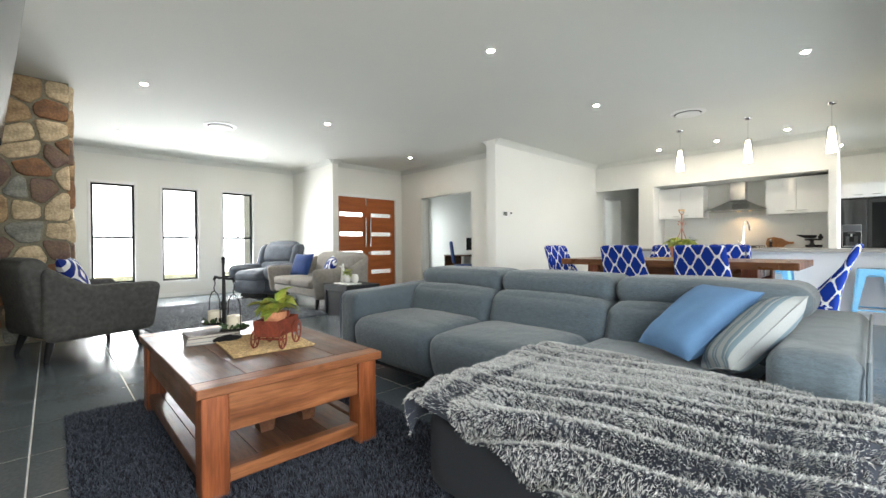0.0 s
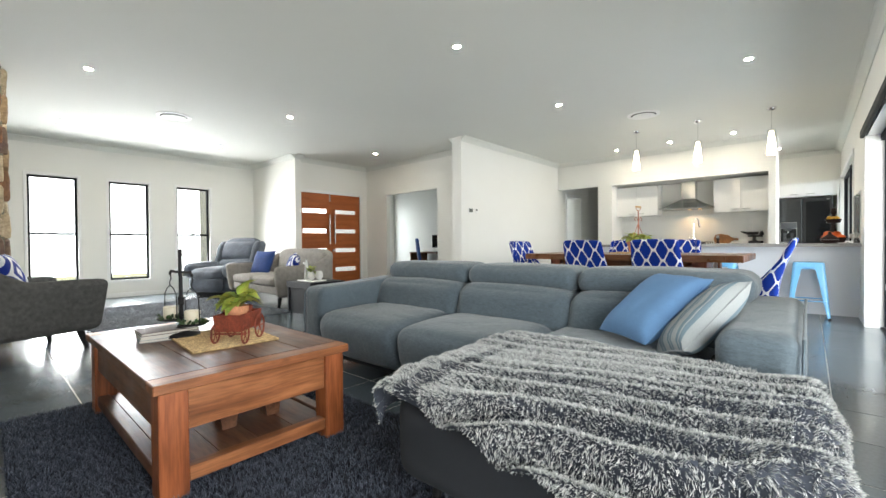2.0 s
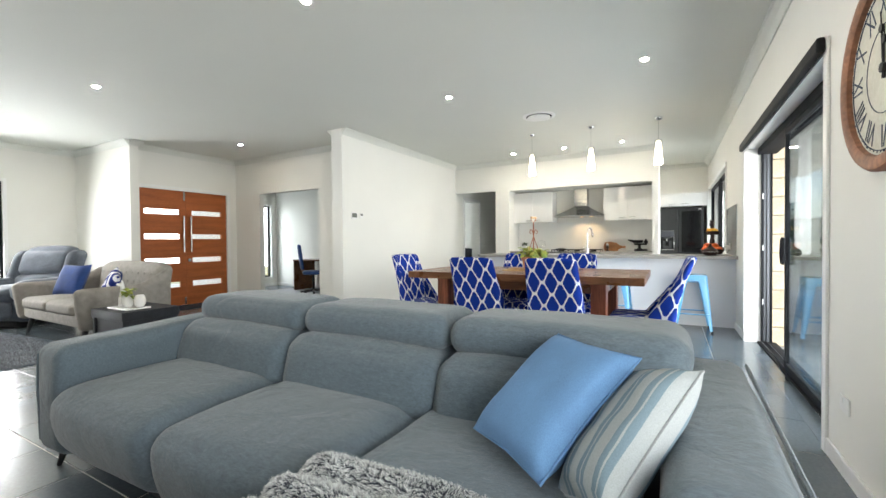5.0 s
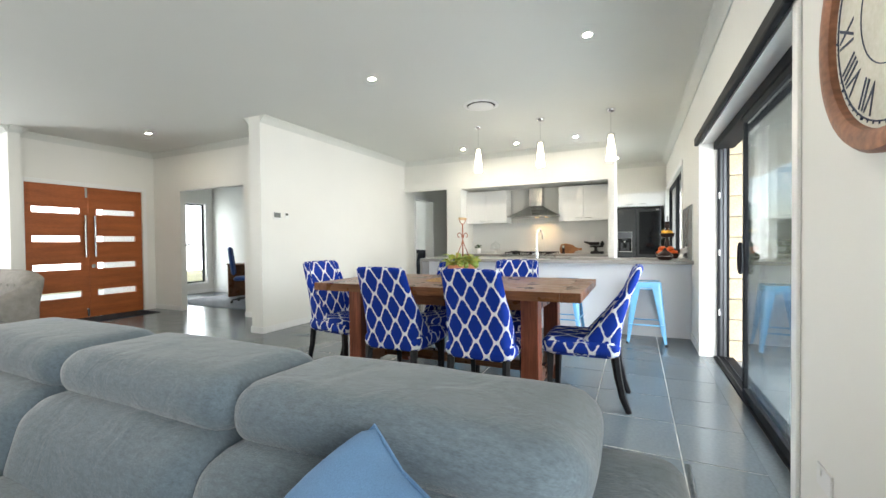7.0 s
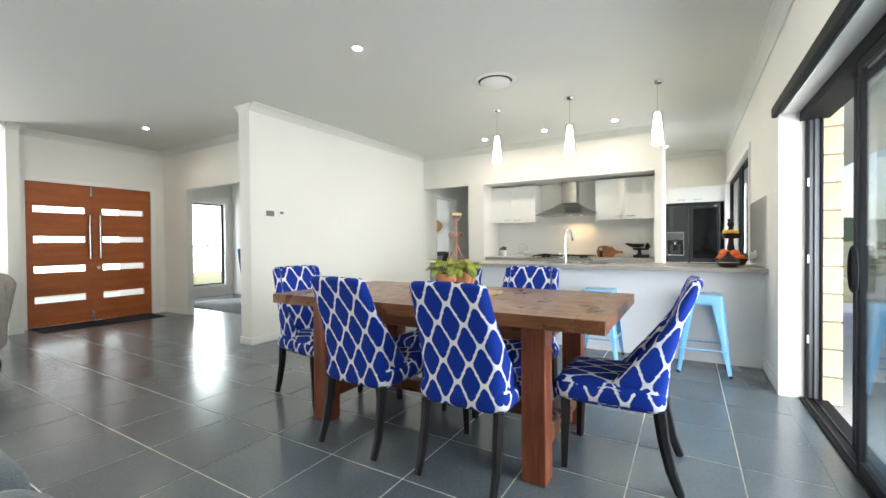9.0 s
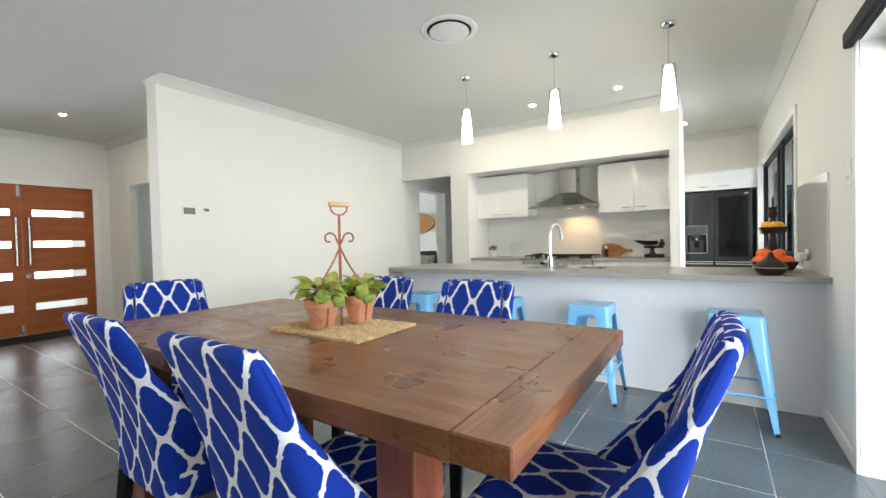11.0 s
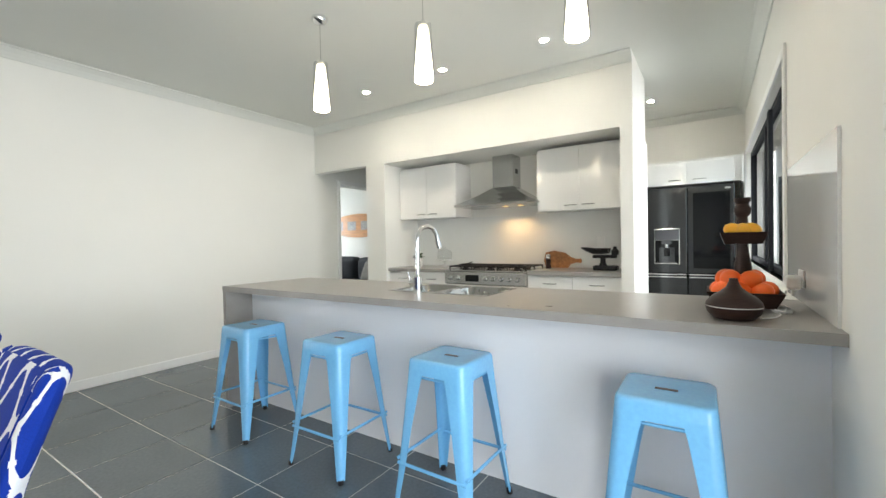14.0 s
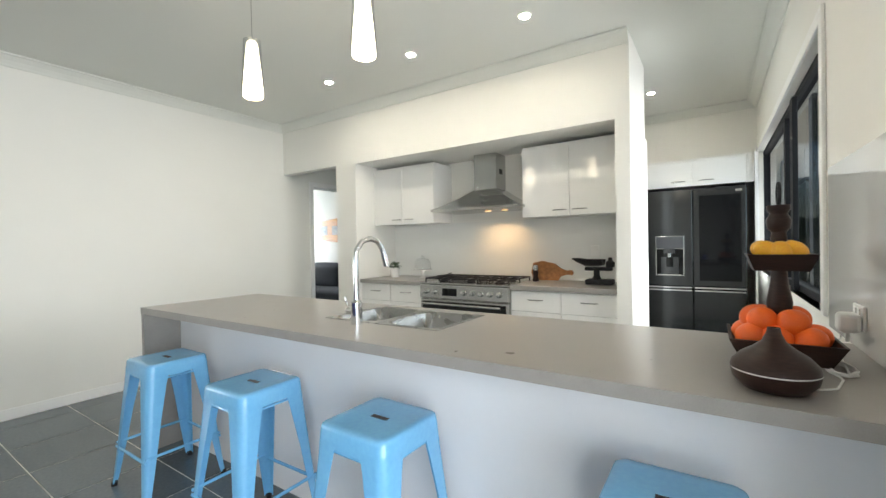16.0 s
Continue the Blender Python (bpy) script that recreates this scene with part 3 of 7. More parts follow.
cornice([((-1.6, -0.45), (12.4, -0.45)), ((9.957, 0.451), (9.957, 4.49)), ((9.957, 4.49), (6.315, 4.49)), ((6.315, 4.69), (7.10, 4.69)), ((7.10, 4.69), (7.10, 8.10)),
         ((7.10, 8.10), (5.22, 8.10)), ((5.22, 8.10), (5.22, 7.84)), ((5.22, 7.84), (5.09, 7.84)), ((5.09, 7.84), (5.09, 9.77)), ((5.09, 9.77), (-1.6, 9.77)), ((12.4, -0.45), (12.4, 3.4))])


def skirting(runs, h=0.085, t=0.014):
    for x0, y0, x1, y1 in runs:
        tagged(part("baseboard", box(min(x0, x1), max(x0, x1), min(y0, y1), max(y0, y1), 0, h, 0.004, 1), M_TRIM), kind="structure")


T = 0.014
skirting([(-1.6, -0.45, 0.60, -0.45 + T), (2.95, -0.45, 4.54, -0.45 + T), (7.34, -0.45, 8.03, -0.45 + T), (6.316, 4.49 - T, 9.957, 4.49), (6.315 - T, 4.49 - T, 6.315, 4.69 + T), (6.315, 4.69, 7.10, 4.69 + T),
          (7.10 - T, 4.704, 7.10, 5.77), (7.10 - T, 7.36, 7.10, 8.10), (6.96, 8.10 - T, 7.086, 8.10), (5.09 - T, 7.84 - T, 5.22 + T, 7.84), (5.09 - T, 7.84, 5.09, 9.77), (-1.6, 9.77 - T, 5.076, 9.77),
          (9.957 - T, 3.233, 9.957, 3.533), (7.2, 9.58 - T, 9.3, 9.58), (9.30 - T, 4.69, 9.30, 9.566), (13.0 - T, 4.69, 13.0, 8.6)])


# ---- windows and doors ----
def sash_window(name, x0, x1, z0, z1, y, mid):
    """Double-hung window of black aluminium with a white reveal."""
    w = tagged(new(name), "tall white-lined window with slim black aluminium frame", "window", kind="structure")
    w.matrix_basis = pose((x0 + x1) / 2, y, z0)
    hw, h = (x1 - x0) / 2, z1 - z0
    f = 0.035
    for nm, b in (("frame_jamb", (-hw, -hw + f, 0, h)), ("frame_jamb", (hw - f, hw, 0, h)), ("frame_head", (-hw + f, hw - f, h - f, h)), ("frame_sill", (-hw + f, hw - f, 0, f)), ("meeting_rail", (-hw + f, hw - f, mid - 0.018, mid + 0.018))):
        part(nm, box(b[0], b[1], 0.06, 0.11, b[2], b[3], 0.003, 1), M_ALU, w)
    part("latch", box(-0.03, 0.03, 0.045, 0.062, mid + 0.005, mid + 0.03, 0.004), M_ALU, w)
    for za, zb, yy in ((f, mid - 0.018, 0.078), (mid + 0.018, h - f, 0.092)):
        g = part("pane", box(-hw + f, hw - f, yy, yy + 0.005, za, zb), M_GLASS, w)
        g.visible_shadow = False
    s = 0.045
    for nm, b in (("architrave", (-hw - s, -hw, -s, h + s)), ("architrave", (hw, hw + s, -s, h + s)), ("architrave", (-hw, hw, h, h + s)), ("architrave", (-hw, hw, -s, 0))):
        part(nm, box(b[0], b[1], -0.014, -0.001, b[2], b[3], 0.003, 1), M_TRIM, w)
    return w


for i, (a, b, c, d) in enumerate(WIN):
    sash_window("window_%d" % (i + 1), a, b, c, d, 9.77, 0.86)
sash_window("window_4", 8.35, 9.12, 0.25, 2.12, 9.58, 0.9)

# front door: two stained leaves with four glass slots each
door = tagged(new("door_1"), "stained timber double front door with frosted glass slots", "door", kind="structure")
door.matrix_basis = pose(5.32, 8.10, 0)
M_SLOT = glass("slot_glass", (0.9, 0.92, 0.92), 0.15)
SLOTS = [(0.345, 0.445), (0.785, 0.880), (1.225, 1.315), (1.665, 1.755)]
for lx in (0.0, 0.79):
    xs = (lx + 0.002, lx + 0.788)
    sx = (lx + 0.095, lx + 0.685) if lx == 0 else (lx + 0.11, lx + 0.685)
    bm = bmesh.new()
    add_box(bm, xs[0], sx[0], 0.03, 0.07, 0.012, 2.118)
    add_box(bm, sx[1], xs[1], 0.03, 0.07, 0.012, 2.118)
    last = 0.012
    for za, zb in SLOTS + [(2.118, 2.118)]:
        add_box(bm, sx[0], sx[1], 0.03, 0.07, last, za)
        last = zb
    leaf = part("door_leaf", bm, M_DOOR, door)
    for za, zb in SLOTS:
        g = part("glass_slot", box(sx[0], sx[1], 0.047, 0.053, za, zb), M_SLOT, leaf, "frosted glass slot")
        g.visible_shadow = False
    hx = lx + 0.72 if lx == 0 else lx + 0.06
    bm = cyl((hx, -0.035, 0.98), (hx, -0.035, 1.64), 0.016)
    add_cyl(bm, (hx, -0.035, 1.08), (hx, 0.03, 1.08), 0.008)
    add_cyl(bm, (hx, -0.035, 1.54), (hx, 0.03, 1.54), 0.008)
    part("pull_handle", bm, M_STEEL, leaf, "long steel bar handle", True)
    if lx:
        part("lock", cyl((lx + 0.05, 0.01, 0.83), (lx + 0.05, 0.032, 0.83), 0.03), M_STEEL, leaf, "", True)
    else:
        part("bolt", box(lx + 0.745, lx + 0.778, 0.022, 0.031, 1.93, 2.09, 0.003), M_STEEL, leaf)
        part("bolt", box(lx + 0.745, lx + 0.778, 0.022, 0.031, 0.02, 0.15, 0.003), M_STEEL, leaf)
for b in ((-0.055, 0.006, 0, 2.16), (1.574, 1.64, 0, 2.16), (0.006, 1.574, 2.095, 2.16)):
    part("door_frame", box(b[0], b[1], -0.016, 0.0 if b[2] else -0.002, b[2], b[3], 0.003, 1), M_TRIM, door)
part("threshold", box(0, 1.58, 0.0, 0.15, 0.0, 0.010), M_STEEL, door)


def architrave(name, runs):
    for r in runs:
        tagged(part("trim_architrave", box(*r, 0.003, 1), M_TRIM), kind="structure")


architrave("trim", [(10.34, 10.40, 4.472, 4.489, 0, 2.16), (11.25, 11.31, 4.472, 4.489, 0, 2.16), (10.40, 11.25, 4.472, 4.489, 2.10, 2.16),
                    (4.54, 4.60, -0.449, -0.434, 0, 2.16), (7.28, 7.335, -0.449, -0.434, 0, 2.16),
                    (9.02, 9.08, -0.449, -0.434, 0.95, 2.26), (12.20, 12.26, -0.449, -0.434, 0.95, 2.26), (9.08, 12.20, -0.449, -0.434, 2.20, 2.26)])

# sliding patio door: one leaf stacked over the other, the far half open
sd = tagged(new("door_2"), "black aluminium sliding patio door standing half open", "sliding door", kind="structure")
sd.matrix_basis = pose(4.66, -0.585, 0)
M_CHANNEL = shader("grey_anodised_channel", (0.10, 0.105, 0.115), 0.4, metal=0.6, var=0.08, scale=5, fine=140, bump=0.03, depth=0.0005)
for nm, b, mt in (("frame_head", (-0.06, 2.62, -0.135, 0.03, 2.03, 2.10), M_ALU), ("frame_jamb", (-0.06, -0.03, -0.07, 0.005, 0.02, 2.03), M_ALU), ("frame_jamb", (2.60, 2.62, -0.095, 0.0, 0.02, 2.03), M_CHANNEL), ("track", (-0.06, 2.62, -0.135, 0.028, -0.003, 0.014), M_ALU),
                  ("threshold", (-0.06, 2.62, 0.028, 0.1349, -0.012, 0.0), M_TILE), ("track_rib", (-0.03, 2.60, -0.006, 0.0, 0.014, 0.024), M_CHANNEL), ("track_rib", (-0.03, 2.60, -0.056, -0.05, 0.014, 0.024), M_CHANNEL),
                  ("jamb_channel", (2.582, 2.60, -0.020, -0.002, 0.02, 2.03), M_ALU), ("jamb_channel", (2.582, 2.60, -0.066, -0.046, 0.02, 2.03), M_CHANNEL), ("jamb_channel", (2.582, 2.60, -0.094, -0.080, 0.02, 2.03), M_ALU)):
    part(nm, box(*b, 0.002, 1), mt, sd)
for z in (0.42, 1.0, 1.55):
    part("catch", box(2.578, 2.585, -0.018, -0.006, z, z + 0.06, 0.002, 1), M_TRIM, sd, "white plastic catch")
for yy, end in ((0.004, 1.427), (-0.048, 1.69)):
    leaf = part("door_leaf", box(-0.03, 0.015, yy - 0.016, yy + 0.016, 0.026, 2.03, 0.003, 1), M_ALU, sd)
    part("stile", box(end, end + 0.036, yy - 0.016, yy + 0.016, 0.026, 2.03, 0.003, 1), M_ALU, leaf)
    part("rail", box(0.015, end, yy - 0.016, yy + 0.016, 1.985, 2.03, 0.003, 1), M_ALU, leaf)
    part("rail", box(0.015, end, yy - 0.016, yy + 0.016, 0.026, 0.085, 0.003, 1), M_ALU, leaf)
    g = part("pane", box(0.015, end, yy - 0.003, yy + 0.003, 0.085, 1.985), M_TINT, leaf)
    g.visible_shadow = False
ring = [(1.44 + 0.052 * math.cos(a) * (0.55 if math.cos(a) < 0 else 1.0), 0.036, 1.02 + 0.105 * math.sin(a)) for a in [i * math.pi / 12 for i in range(24)]]
part("ring_handle", tube(ring, 0.012, 8, True), M_ALU, sd, "black oval pull handle", True)
part("handle_plate", box(1.43, 1.464, 0.020, 0.038, 0.93, 1.11, 0.006), M_ALU, sd)
part("blind_cassette", box(-0.11, 2.66, 0.151, 0.19, 2.085, 2.165, 0.012), M_ALU, sd, "rolled black insect screen cassette")

# unseen glazed door behind the start of the walk, added to let daylight in
gd = tagged(new("door_3"), "unseen black aluminium glazed patio door added for daylight", "sliding door", kind="structure")
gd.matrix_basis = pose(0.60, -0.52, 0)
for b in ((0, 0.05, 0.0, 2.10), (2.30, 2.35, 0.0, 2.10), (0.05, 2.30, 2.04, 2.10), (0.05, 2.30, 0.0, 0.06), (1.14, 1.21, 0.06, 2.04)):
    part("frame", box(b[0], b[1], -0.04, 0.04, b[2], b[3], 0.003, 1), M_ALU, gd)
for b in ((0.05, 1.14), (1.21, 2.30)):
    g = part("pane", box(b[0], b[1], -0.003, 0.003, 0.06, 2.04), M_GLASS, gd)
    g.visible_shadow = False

# kitchen window
kw = tagged(new("window_5"), "wide black-framed kitchen window above the benchtop", "window", kind="structure")
kw.matrix_basis = pose(9.08, -0.52, 0.95)
for b in ((0, 0.045, 0, 1.25), (3.075, 3.12, 0, 1.25), (0.045, 3.075, 1.205, 1.25), (0.045, 3.075, 0, 0.045), (1.52, 1.60, 0.045, 1.205)):
    part("frame", box(b[0], b[1], -0.03, 0.03, b[2], b[3], 0.003, 1), M_ALU, kw)
part("sash_stile", box(0.92, 1.02, 0.035, 0.062, 0.0, 1.2, 0.003, 1), M_ALU, kw)
for b in ((0.045, 1.52), (1.60, 3.075)):
    g = part("pane", box(b[0], b[1], -0.003, 0.003, 0.045, 1.205), M_TINTK, kw)
    g.visible_shadow = False
bm = box(-0.002, 3.122, -0.08, 0.069, -0.006, 0.0)
part("window_sill", bm, M_BENCH, kw)

# ---- living area ----
# rug under the coffee table
rug = tagged(part("rug", box(0.86, 2.31, 0.95, 3.26, 0.0, 0.014, 0.005, 1), M_SHAG), "dark navy-grey shag rug on grey tiles", "rug")
rng = np.random.default_rng(3)
k = 95000
pts = np.stack([rng.uniform(0.86, 2.31, k), rng.uniform(0.95, 3.26, k), np.full(k, 0.012)], 1)
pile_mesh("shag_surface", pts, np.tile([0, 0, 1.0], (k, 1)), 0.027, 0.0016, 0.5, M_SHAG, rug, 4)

# coffee table
ct = thing("coffee_table", 1.615, 2.44, 0.0, 0, "rustic red pine coffee table with a lower shelf", "table")
X, Y = 0.415, 0.69
for i in range(4):
    a = -X + 0.0 + i * (2 * X) / 4
    part("top_board", box(a + 0.0008, a + 2 * X / 4 - 0.0008, -Y + 0.10, Y - 0.10, 0.422, 0.46, 0.003, 1), M_WOOD, ct)
for s in (-1, 1):
    part("end_board", box(-X, X, min(s * Y, s * (Y - 0.099)), max(s * Y, s * (Y - 0.099)), 0.422, 0.46, 0.004, 1), M_WOODX, ct)
    part("apron", box(-X + 0.12, X - 0.12, min(s * (Y - 0.035), s * (Y - 0.06)), max(s * (Y - 0.035), s * (Y - 0.06)), 0.26, 0.421, 0.003, 1), M_WOODX, ct)
    part("apron", box(min(s * (X - 0.035), s * (X - 0.06)), max(s * (X - 0.035), s * (X - 0.06)), -Y + 0.12, Y - 0.12, 0.26, 0.421, 0.003, 1), M_WOOD, ct)
    part("shelf_rail", box(-X + 0.12, X - 0.12, min(s * (Y - 0.03), s * (Y - 0.085)), max(s * (Y - 0.03), s * (Y - 0.085)), 0.06, 0.115, 0.004, 1), M_WOODX, ct)
    part("shelf_rail", box(min(s * (X - 0.03), s * (X - 0.085)), max(s * (X - 0.03), s * (X - 0.085)), -Y + 0.12, Y - 0.12, 0.06, 0.115, 0.004, 1), M_WOOD, ct)
    for q in (-1, 1):
        cx, cy = s * (X - 0.07), q * (Y - 0.07)
        part("leg", box(cx - 0.05, cx + 0.05, cy - 0.05, cy + 0.05, 0.014, 0.421, 0.006, 2), M_WOODZ, ct)
for i in range(4):
    a = -X + 0.09 + i * (2 * X - 0.18) / 4
    part("shelf_board", box(a + 0.001, a + (2 * X - 0.18) / 4 - 0.001, -Y + 0.09, Y - 0.09, 0.082, 0.105, 0.002, 1), M_WOOD, ct)
for q in (0.0,):
    part("shelf_block", prism([(-0.16, 0.26), (-0.13, 0.19), (-0.09, 0.17), (-0.08, 0.105), (-0.02, 0.105), (-0.01, 0.165), (0.12, 0.165), (0.13, 0.105), (0.19, 0.105), (0.20, 0.18), (0.24, 0.26)], -0.40, -0.32), M_WOOD, ct, "carved timber bracket")

# things on the coffee table
TT = 0.46
mat = tagged(part("place_mat", box(-0.20, 0.20, -0.24, 0.24, 0, 0.005, 0.002, 1), M_JUTE, at=pose(1.66, 2.36, TT, 0, 0, -4)), "woven jute mat on the coffee table", "mat")
for i in range(24):
    part("cord", tube([(-0.2, -0.235 + i * 0.0204, 0.006), (0, -0.235 + i * 0.0204, 0.0072), (0.2, -0.235 + i * 0.0204, 0.006)], 0.0075, 5), M_JUTE, mat)
for i, (c, h) in enumerate((((0.20, 0.22, 0.24), 0.016), ((0.55, 0.56, 0.55), 0.02), ((0.16, 0.12, 0.11), 0.016))):
    bk = tagged(new("book"), "stacked book with a %s cover on the coffee table" % ("grey", "pale grey", "dark brown")[i], "book")
    bk.matrix_basis = pose(1.475, 2.64, TT + (0.0, 0.0162, 0.0364)[i], 0, 0, 172 + 3 * i)
    mt = shader("book_cover_tone", c, 0.65, var=0.1, scale=6, fine=60, bump=0.05)
    part("pages", box(-0.125, 0.128, -0.092, 0.092, 0.003, h - 0.0025), M_PAPER, bk)
    part("cover", add_box(add_box(box(-0.13, 0.13, -0.096, 0.096, 0, 0.0025), -0.13, 0.13, -0.096, 0.096, h - 0.0025, h), -0.13, -0.1275, -0.096, 0.096, 0.0025, h - 0.0025), mt, bk)

sc = thing("balance_scale", 1.534, 2.602, TT + 0.0075, -84, "black iron balance scale holding two candles", "scale")
part("base", lathe([(0.088, 0), (0.088, 0.012), (0.075, 0.02), (0.045, 0.03), (0.02, 0.045), (0.014, 0.06)], 28), M_IRON, sc, "", True)
part("column", lathe([(0.010, 0.05), (0.009, 0.15), (0.018, 0.16), (0.013, 0.17), (0.018, 0.19), (0.010, 0.20), (0.008, 0.40), (0.013, 0.405), (0.008, 0.412), (0.013, 0.424), (0.003, 0.436)], 14), M_IRON, sc, "", True)
part("beam", tube([(-0.115, 0, 0.305), (-0.10, 0, 0.322), (-0.05, 0, 0.318), (0, 0, 0.322), (0.05, 0, 0.318), (0.10, 0, 0.322), (0.115, 0, 0.305)], 0.007), M_IRON, sc, "", True)
for s, drop in ((-1, 0.0), (1, 0.0)):
    hx, pz = s * 0.112, 0.075 + 0.0
    pan = part("pan", lathe([(0.03, pz - 0.012), (0.06, pz - 0.008), (0.072, pz + 0.004), (0.066, pz + 0.004), (0.03, pz - 0.004)], 24, (hx, 0, 0)), M_IRON, sc, "", True)
    bm = bmesh.new()
    for q in (-1, 1):
        add_tube(bm, [(hx, 0, 0.245), (hx + q * 0.035, 0, 0.232), (hx + q * 0.062, 0, 0.20), (hx + q * 0.069, 0, pz)], 0.0028, 6)
    add_tube(bm, [(hx, 0, 0.305), (hx + 0.01, 0, 0.285), (hx, 0, 0.27), (hx - 0.008, 0, 0.262), (hx, 0, 0.245)], 0.003, 6)
    part("hanger", bm, M_IRON, sc, "", True)
    part("candle", lathe([(0.035, pz - 0.003), (0.036, pz + 0.058), (0.032, pz + 0.062), (0.01, pz + 0.058)], 24, (hx, 0, 0)), M_WAX, sc, "cream pillar candle", True)
    bm = bmesh.new()
    rr = random.Random(5 + s)
    for i in range(46):
        a = rr.uniform(0, 6.283)
        r = rr.uniform(0.042, 0.068)
        bmesh.ops.create_icosphere(bm, subdivisions=1, radius=rr.uniform(0.006, 0.011), matrix=Matrix.Translation((hx + r * math.cos(a), r * math.sin(a), pz + rr.uniform(0.0, 0.018))) @ Matrix.Rotation(a, 4, "X") @ Matrix.Diagonal((1, 0.6, 1.2, 1)))
    part("moss_ring", bm, M_LEAFDK, sc, "dark green artificial moss ring")


def leaf_bm(bm, p, d, ln, w, droop=0.4, up=Vector((0, 0, 1))):
    """One bent leaf blade with a midrib fold."""
    p, d = Vector(p), Vector(d).normalized()
    side = d.cross(up)
    side = side.normalized() if side.length > 1e-3 else Vector((1, 0, 0))
    rows = []
    for i, f in enumerate((0.0, 0.25, 0.5, 0.75, 1.0)):
        ww = w * (0.12, 0.8, 1.0, 0.65, 0.04)[i]
        c = p + d * ln * f - Vector((0, 0, droop * ln * f * f))
        lift = Vector((0, 0, ww * 0.28))
        rows.append([bm.verts.new(c - side * ww + lift), bm.verts.new(c), bm.verts.new(c + side * ww + lift)])
    for a, b in zip(rows, rows[1:]):
        for j in (0, 1):
            bm.faces.new((a[j], a[j + 1], b[j + 1], b[j]))
    return bm


def foliage(parent, x, y, z, count, spread, size, seed, material, name="leaf"):
    rr = random.Random(seed)
    protos = []
    for i in range(5):
        bm = leaf_bm(bmesh.new(), (0, 0, 0), (1, 0, 0.35), size, size * 0.36, 0.35 + 0.15 * i)
        ob = part(name, bm, material, parent, smooth=True)
        protos.append(ob.data)
        a = rr.uniform(0, 6.28)
        ob.matrix_basis = pose(x, y, z, 0, -20, math.degrees(a))
    for i in range(count):
        ob = new(name, rr.choice(protos))
        ob.parent = parent
        a, el = rr.uniform(0, 360), rr.uniform(-60, 10)
        r = spread * rr.uniform(0.1, 1.0)
        s = rr.uniform(0.7, 1.15)
        ob.matrix_basis = pose(x + r * math.cos(radians(a)), y + r * math.sin(radians(a)), z + rr.uniform(-0.01, 0.05), rr.uniform(-25, 25), el, a + rr.uniform(-30, 30)) @ Matrix.Scale(s, 4)


def pot(parent, x, y, z, r, h, material=None, name="pot"):
    o = part(name, lathe([(r * 0.68, z), (r * 0.92, z + h * 0.72), (r * 1.04, z + h * 0.74), (r * 1.06, z + h), (r * 0.94, z + h), (r * 0.9, z + h * 0.86), (r * 0.2, z + h * 0.84)], 24, (x, y, 0)), material or M_TERRA, parent, "terracotta pot" if material is None else "", True)
    return o


cart = thing("garden_cart_planter", 1.685, 2.222, TT + 0.0075, 40, "rusty red metal cart holding a potted plant", "planter")
part("tray", prism([(-0.095, 0.05), (-0.11, 0.115), (-0.105, 0.115), (-0.09, 0.055), (0.09, 0.055), (0.105, 0.115), (0.11, 0.115), (0.095, 0.05)], -0.06, 0.06), M_RUST, cart)
for s in (-1, 1):
    part("side_panel", prism([(-0.094, 0.052), (-0.109, 0.114), (0.109, 0.114), (0.094, 0.052)], s * 0.06 - 0.002, s * 0.06 + 0.002), M_RUST, cart)
    for wx, wr in ((-0.075, 0.035), (0.07, 0.047)):
        wh = part("wheel", tube([(wx + wr * math.cos(a), s * 0.072, wr + 0.004 + wr * math.sin(a)) for a in [i * math.pi / 10 for i in range(20)]], 0.004, 6, True), M_RUST, cart, "", True)
        bm = bmesh.new()
        for i in range(3):
            a = i * math.pi / 3
            add_cyl(bm, (wx + wr * math.cos(a), s * 0.072, wr + 0.004 + wr * math.sin(a)), (wx - wr * math.cos(a), s * 0.072, wr + 0.004 - wr * math.sin(a)), 0.0022, n=6)
        part("spokes", bm, M_RUST, wh)
part("axle", add_cyl(cyl((-0.075, -0.075, 0.039), (-0.075, 0.075, 0.039), 0.004, n=8), (0.07, -0.075, 0.051), (0.07, 0.075, 0.051), 0.004, n=8), M_RUST, cart)
pot(cart, -0.02, 0, 0.057, 0.055, 0.085)
pot(cart, 0.065, 0.01, 0.057, 0.042, 0.075, M_RUST)
foliage(cart, -0.015, 0, 0.14, 26, 0.045, 0.095, 11, M_LEAF)
cart.scale = (1.05, 1.05, 1.3)
sc.scale = (1.2, 1, 1.09)


# ---- the sectional sofa ----
sofa = thing("sectional_sofa", 3.0, 1.65, 0.0, 0, "grey fabric sectional sofa with chaise and adjustable headrests", "sofa")
OX, OY = 3.0, 1.65


def sb(x0, x1, y0, y1, z0, z1, **kw):
    return softbox(x0 - OX, x1 - OX, y0 - OY, y1 - OY, z0, z1, **kw)


def warp(bm, fn):
    for v in bm.verts:
        v.co = fn(v.co)
    return bm


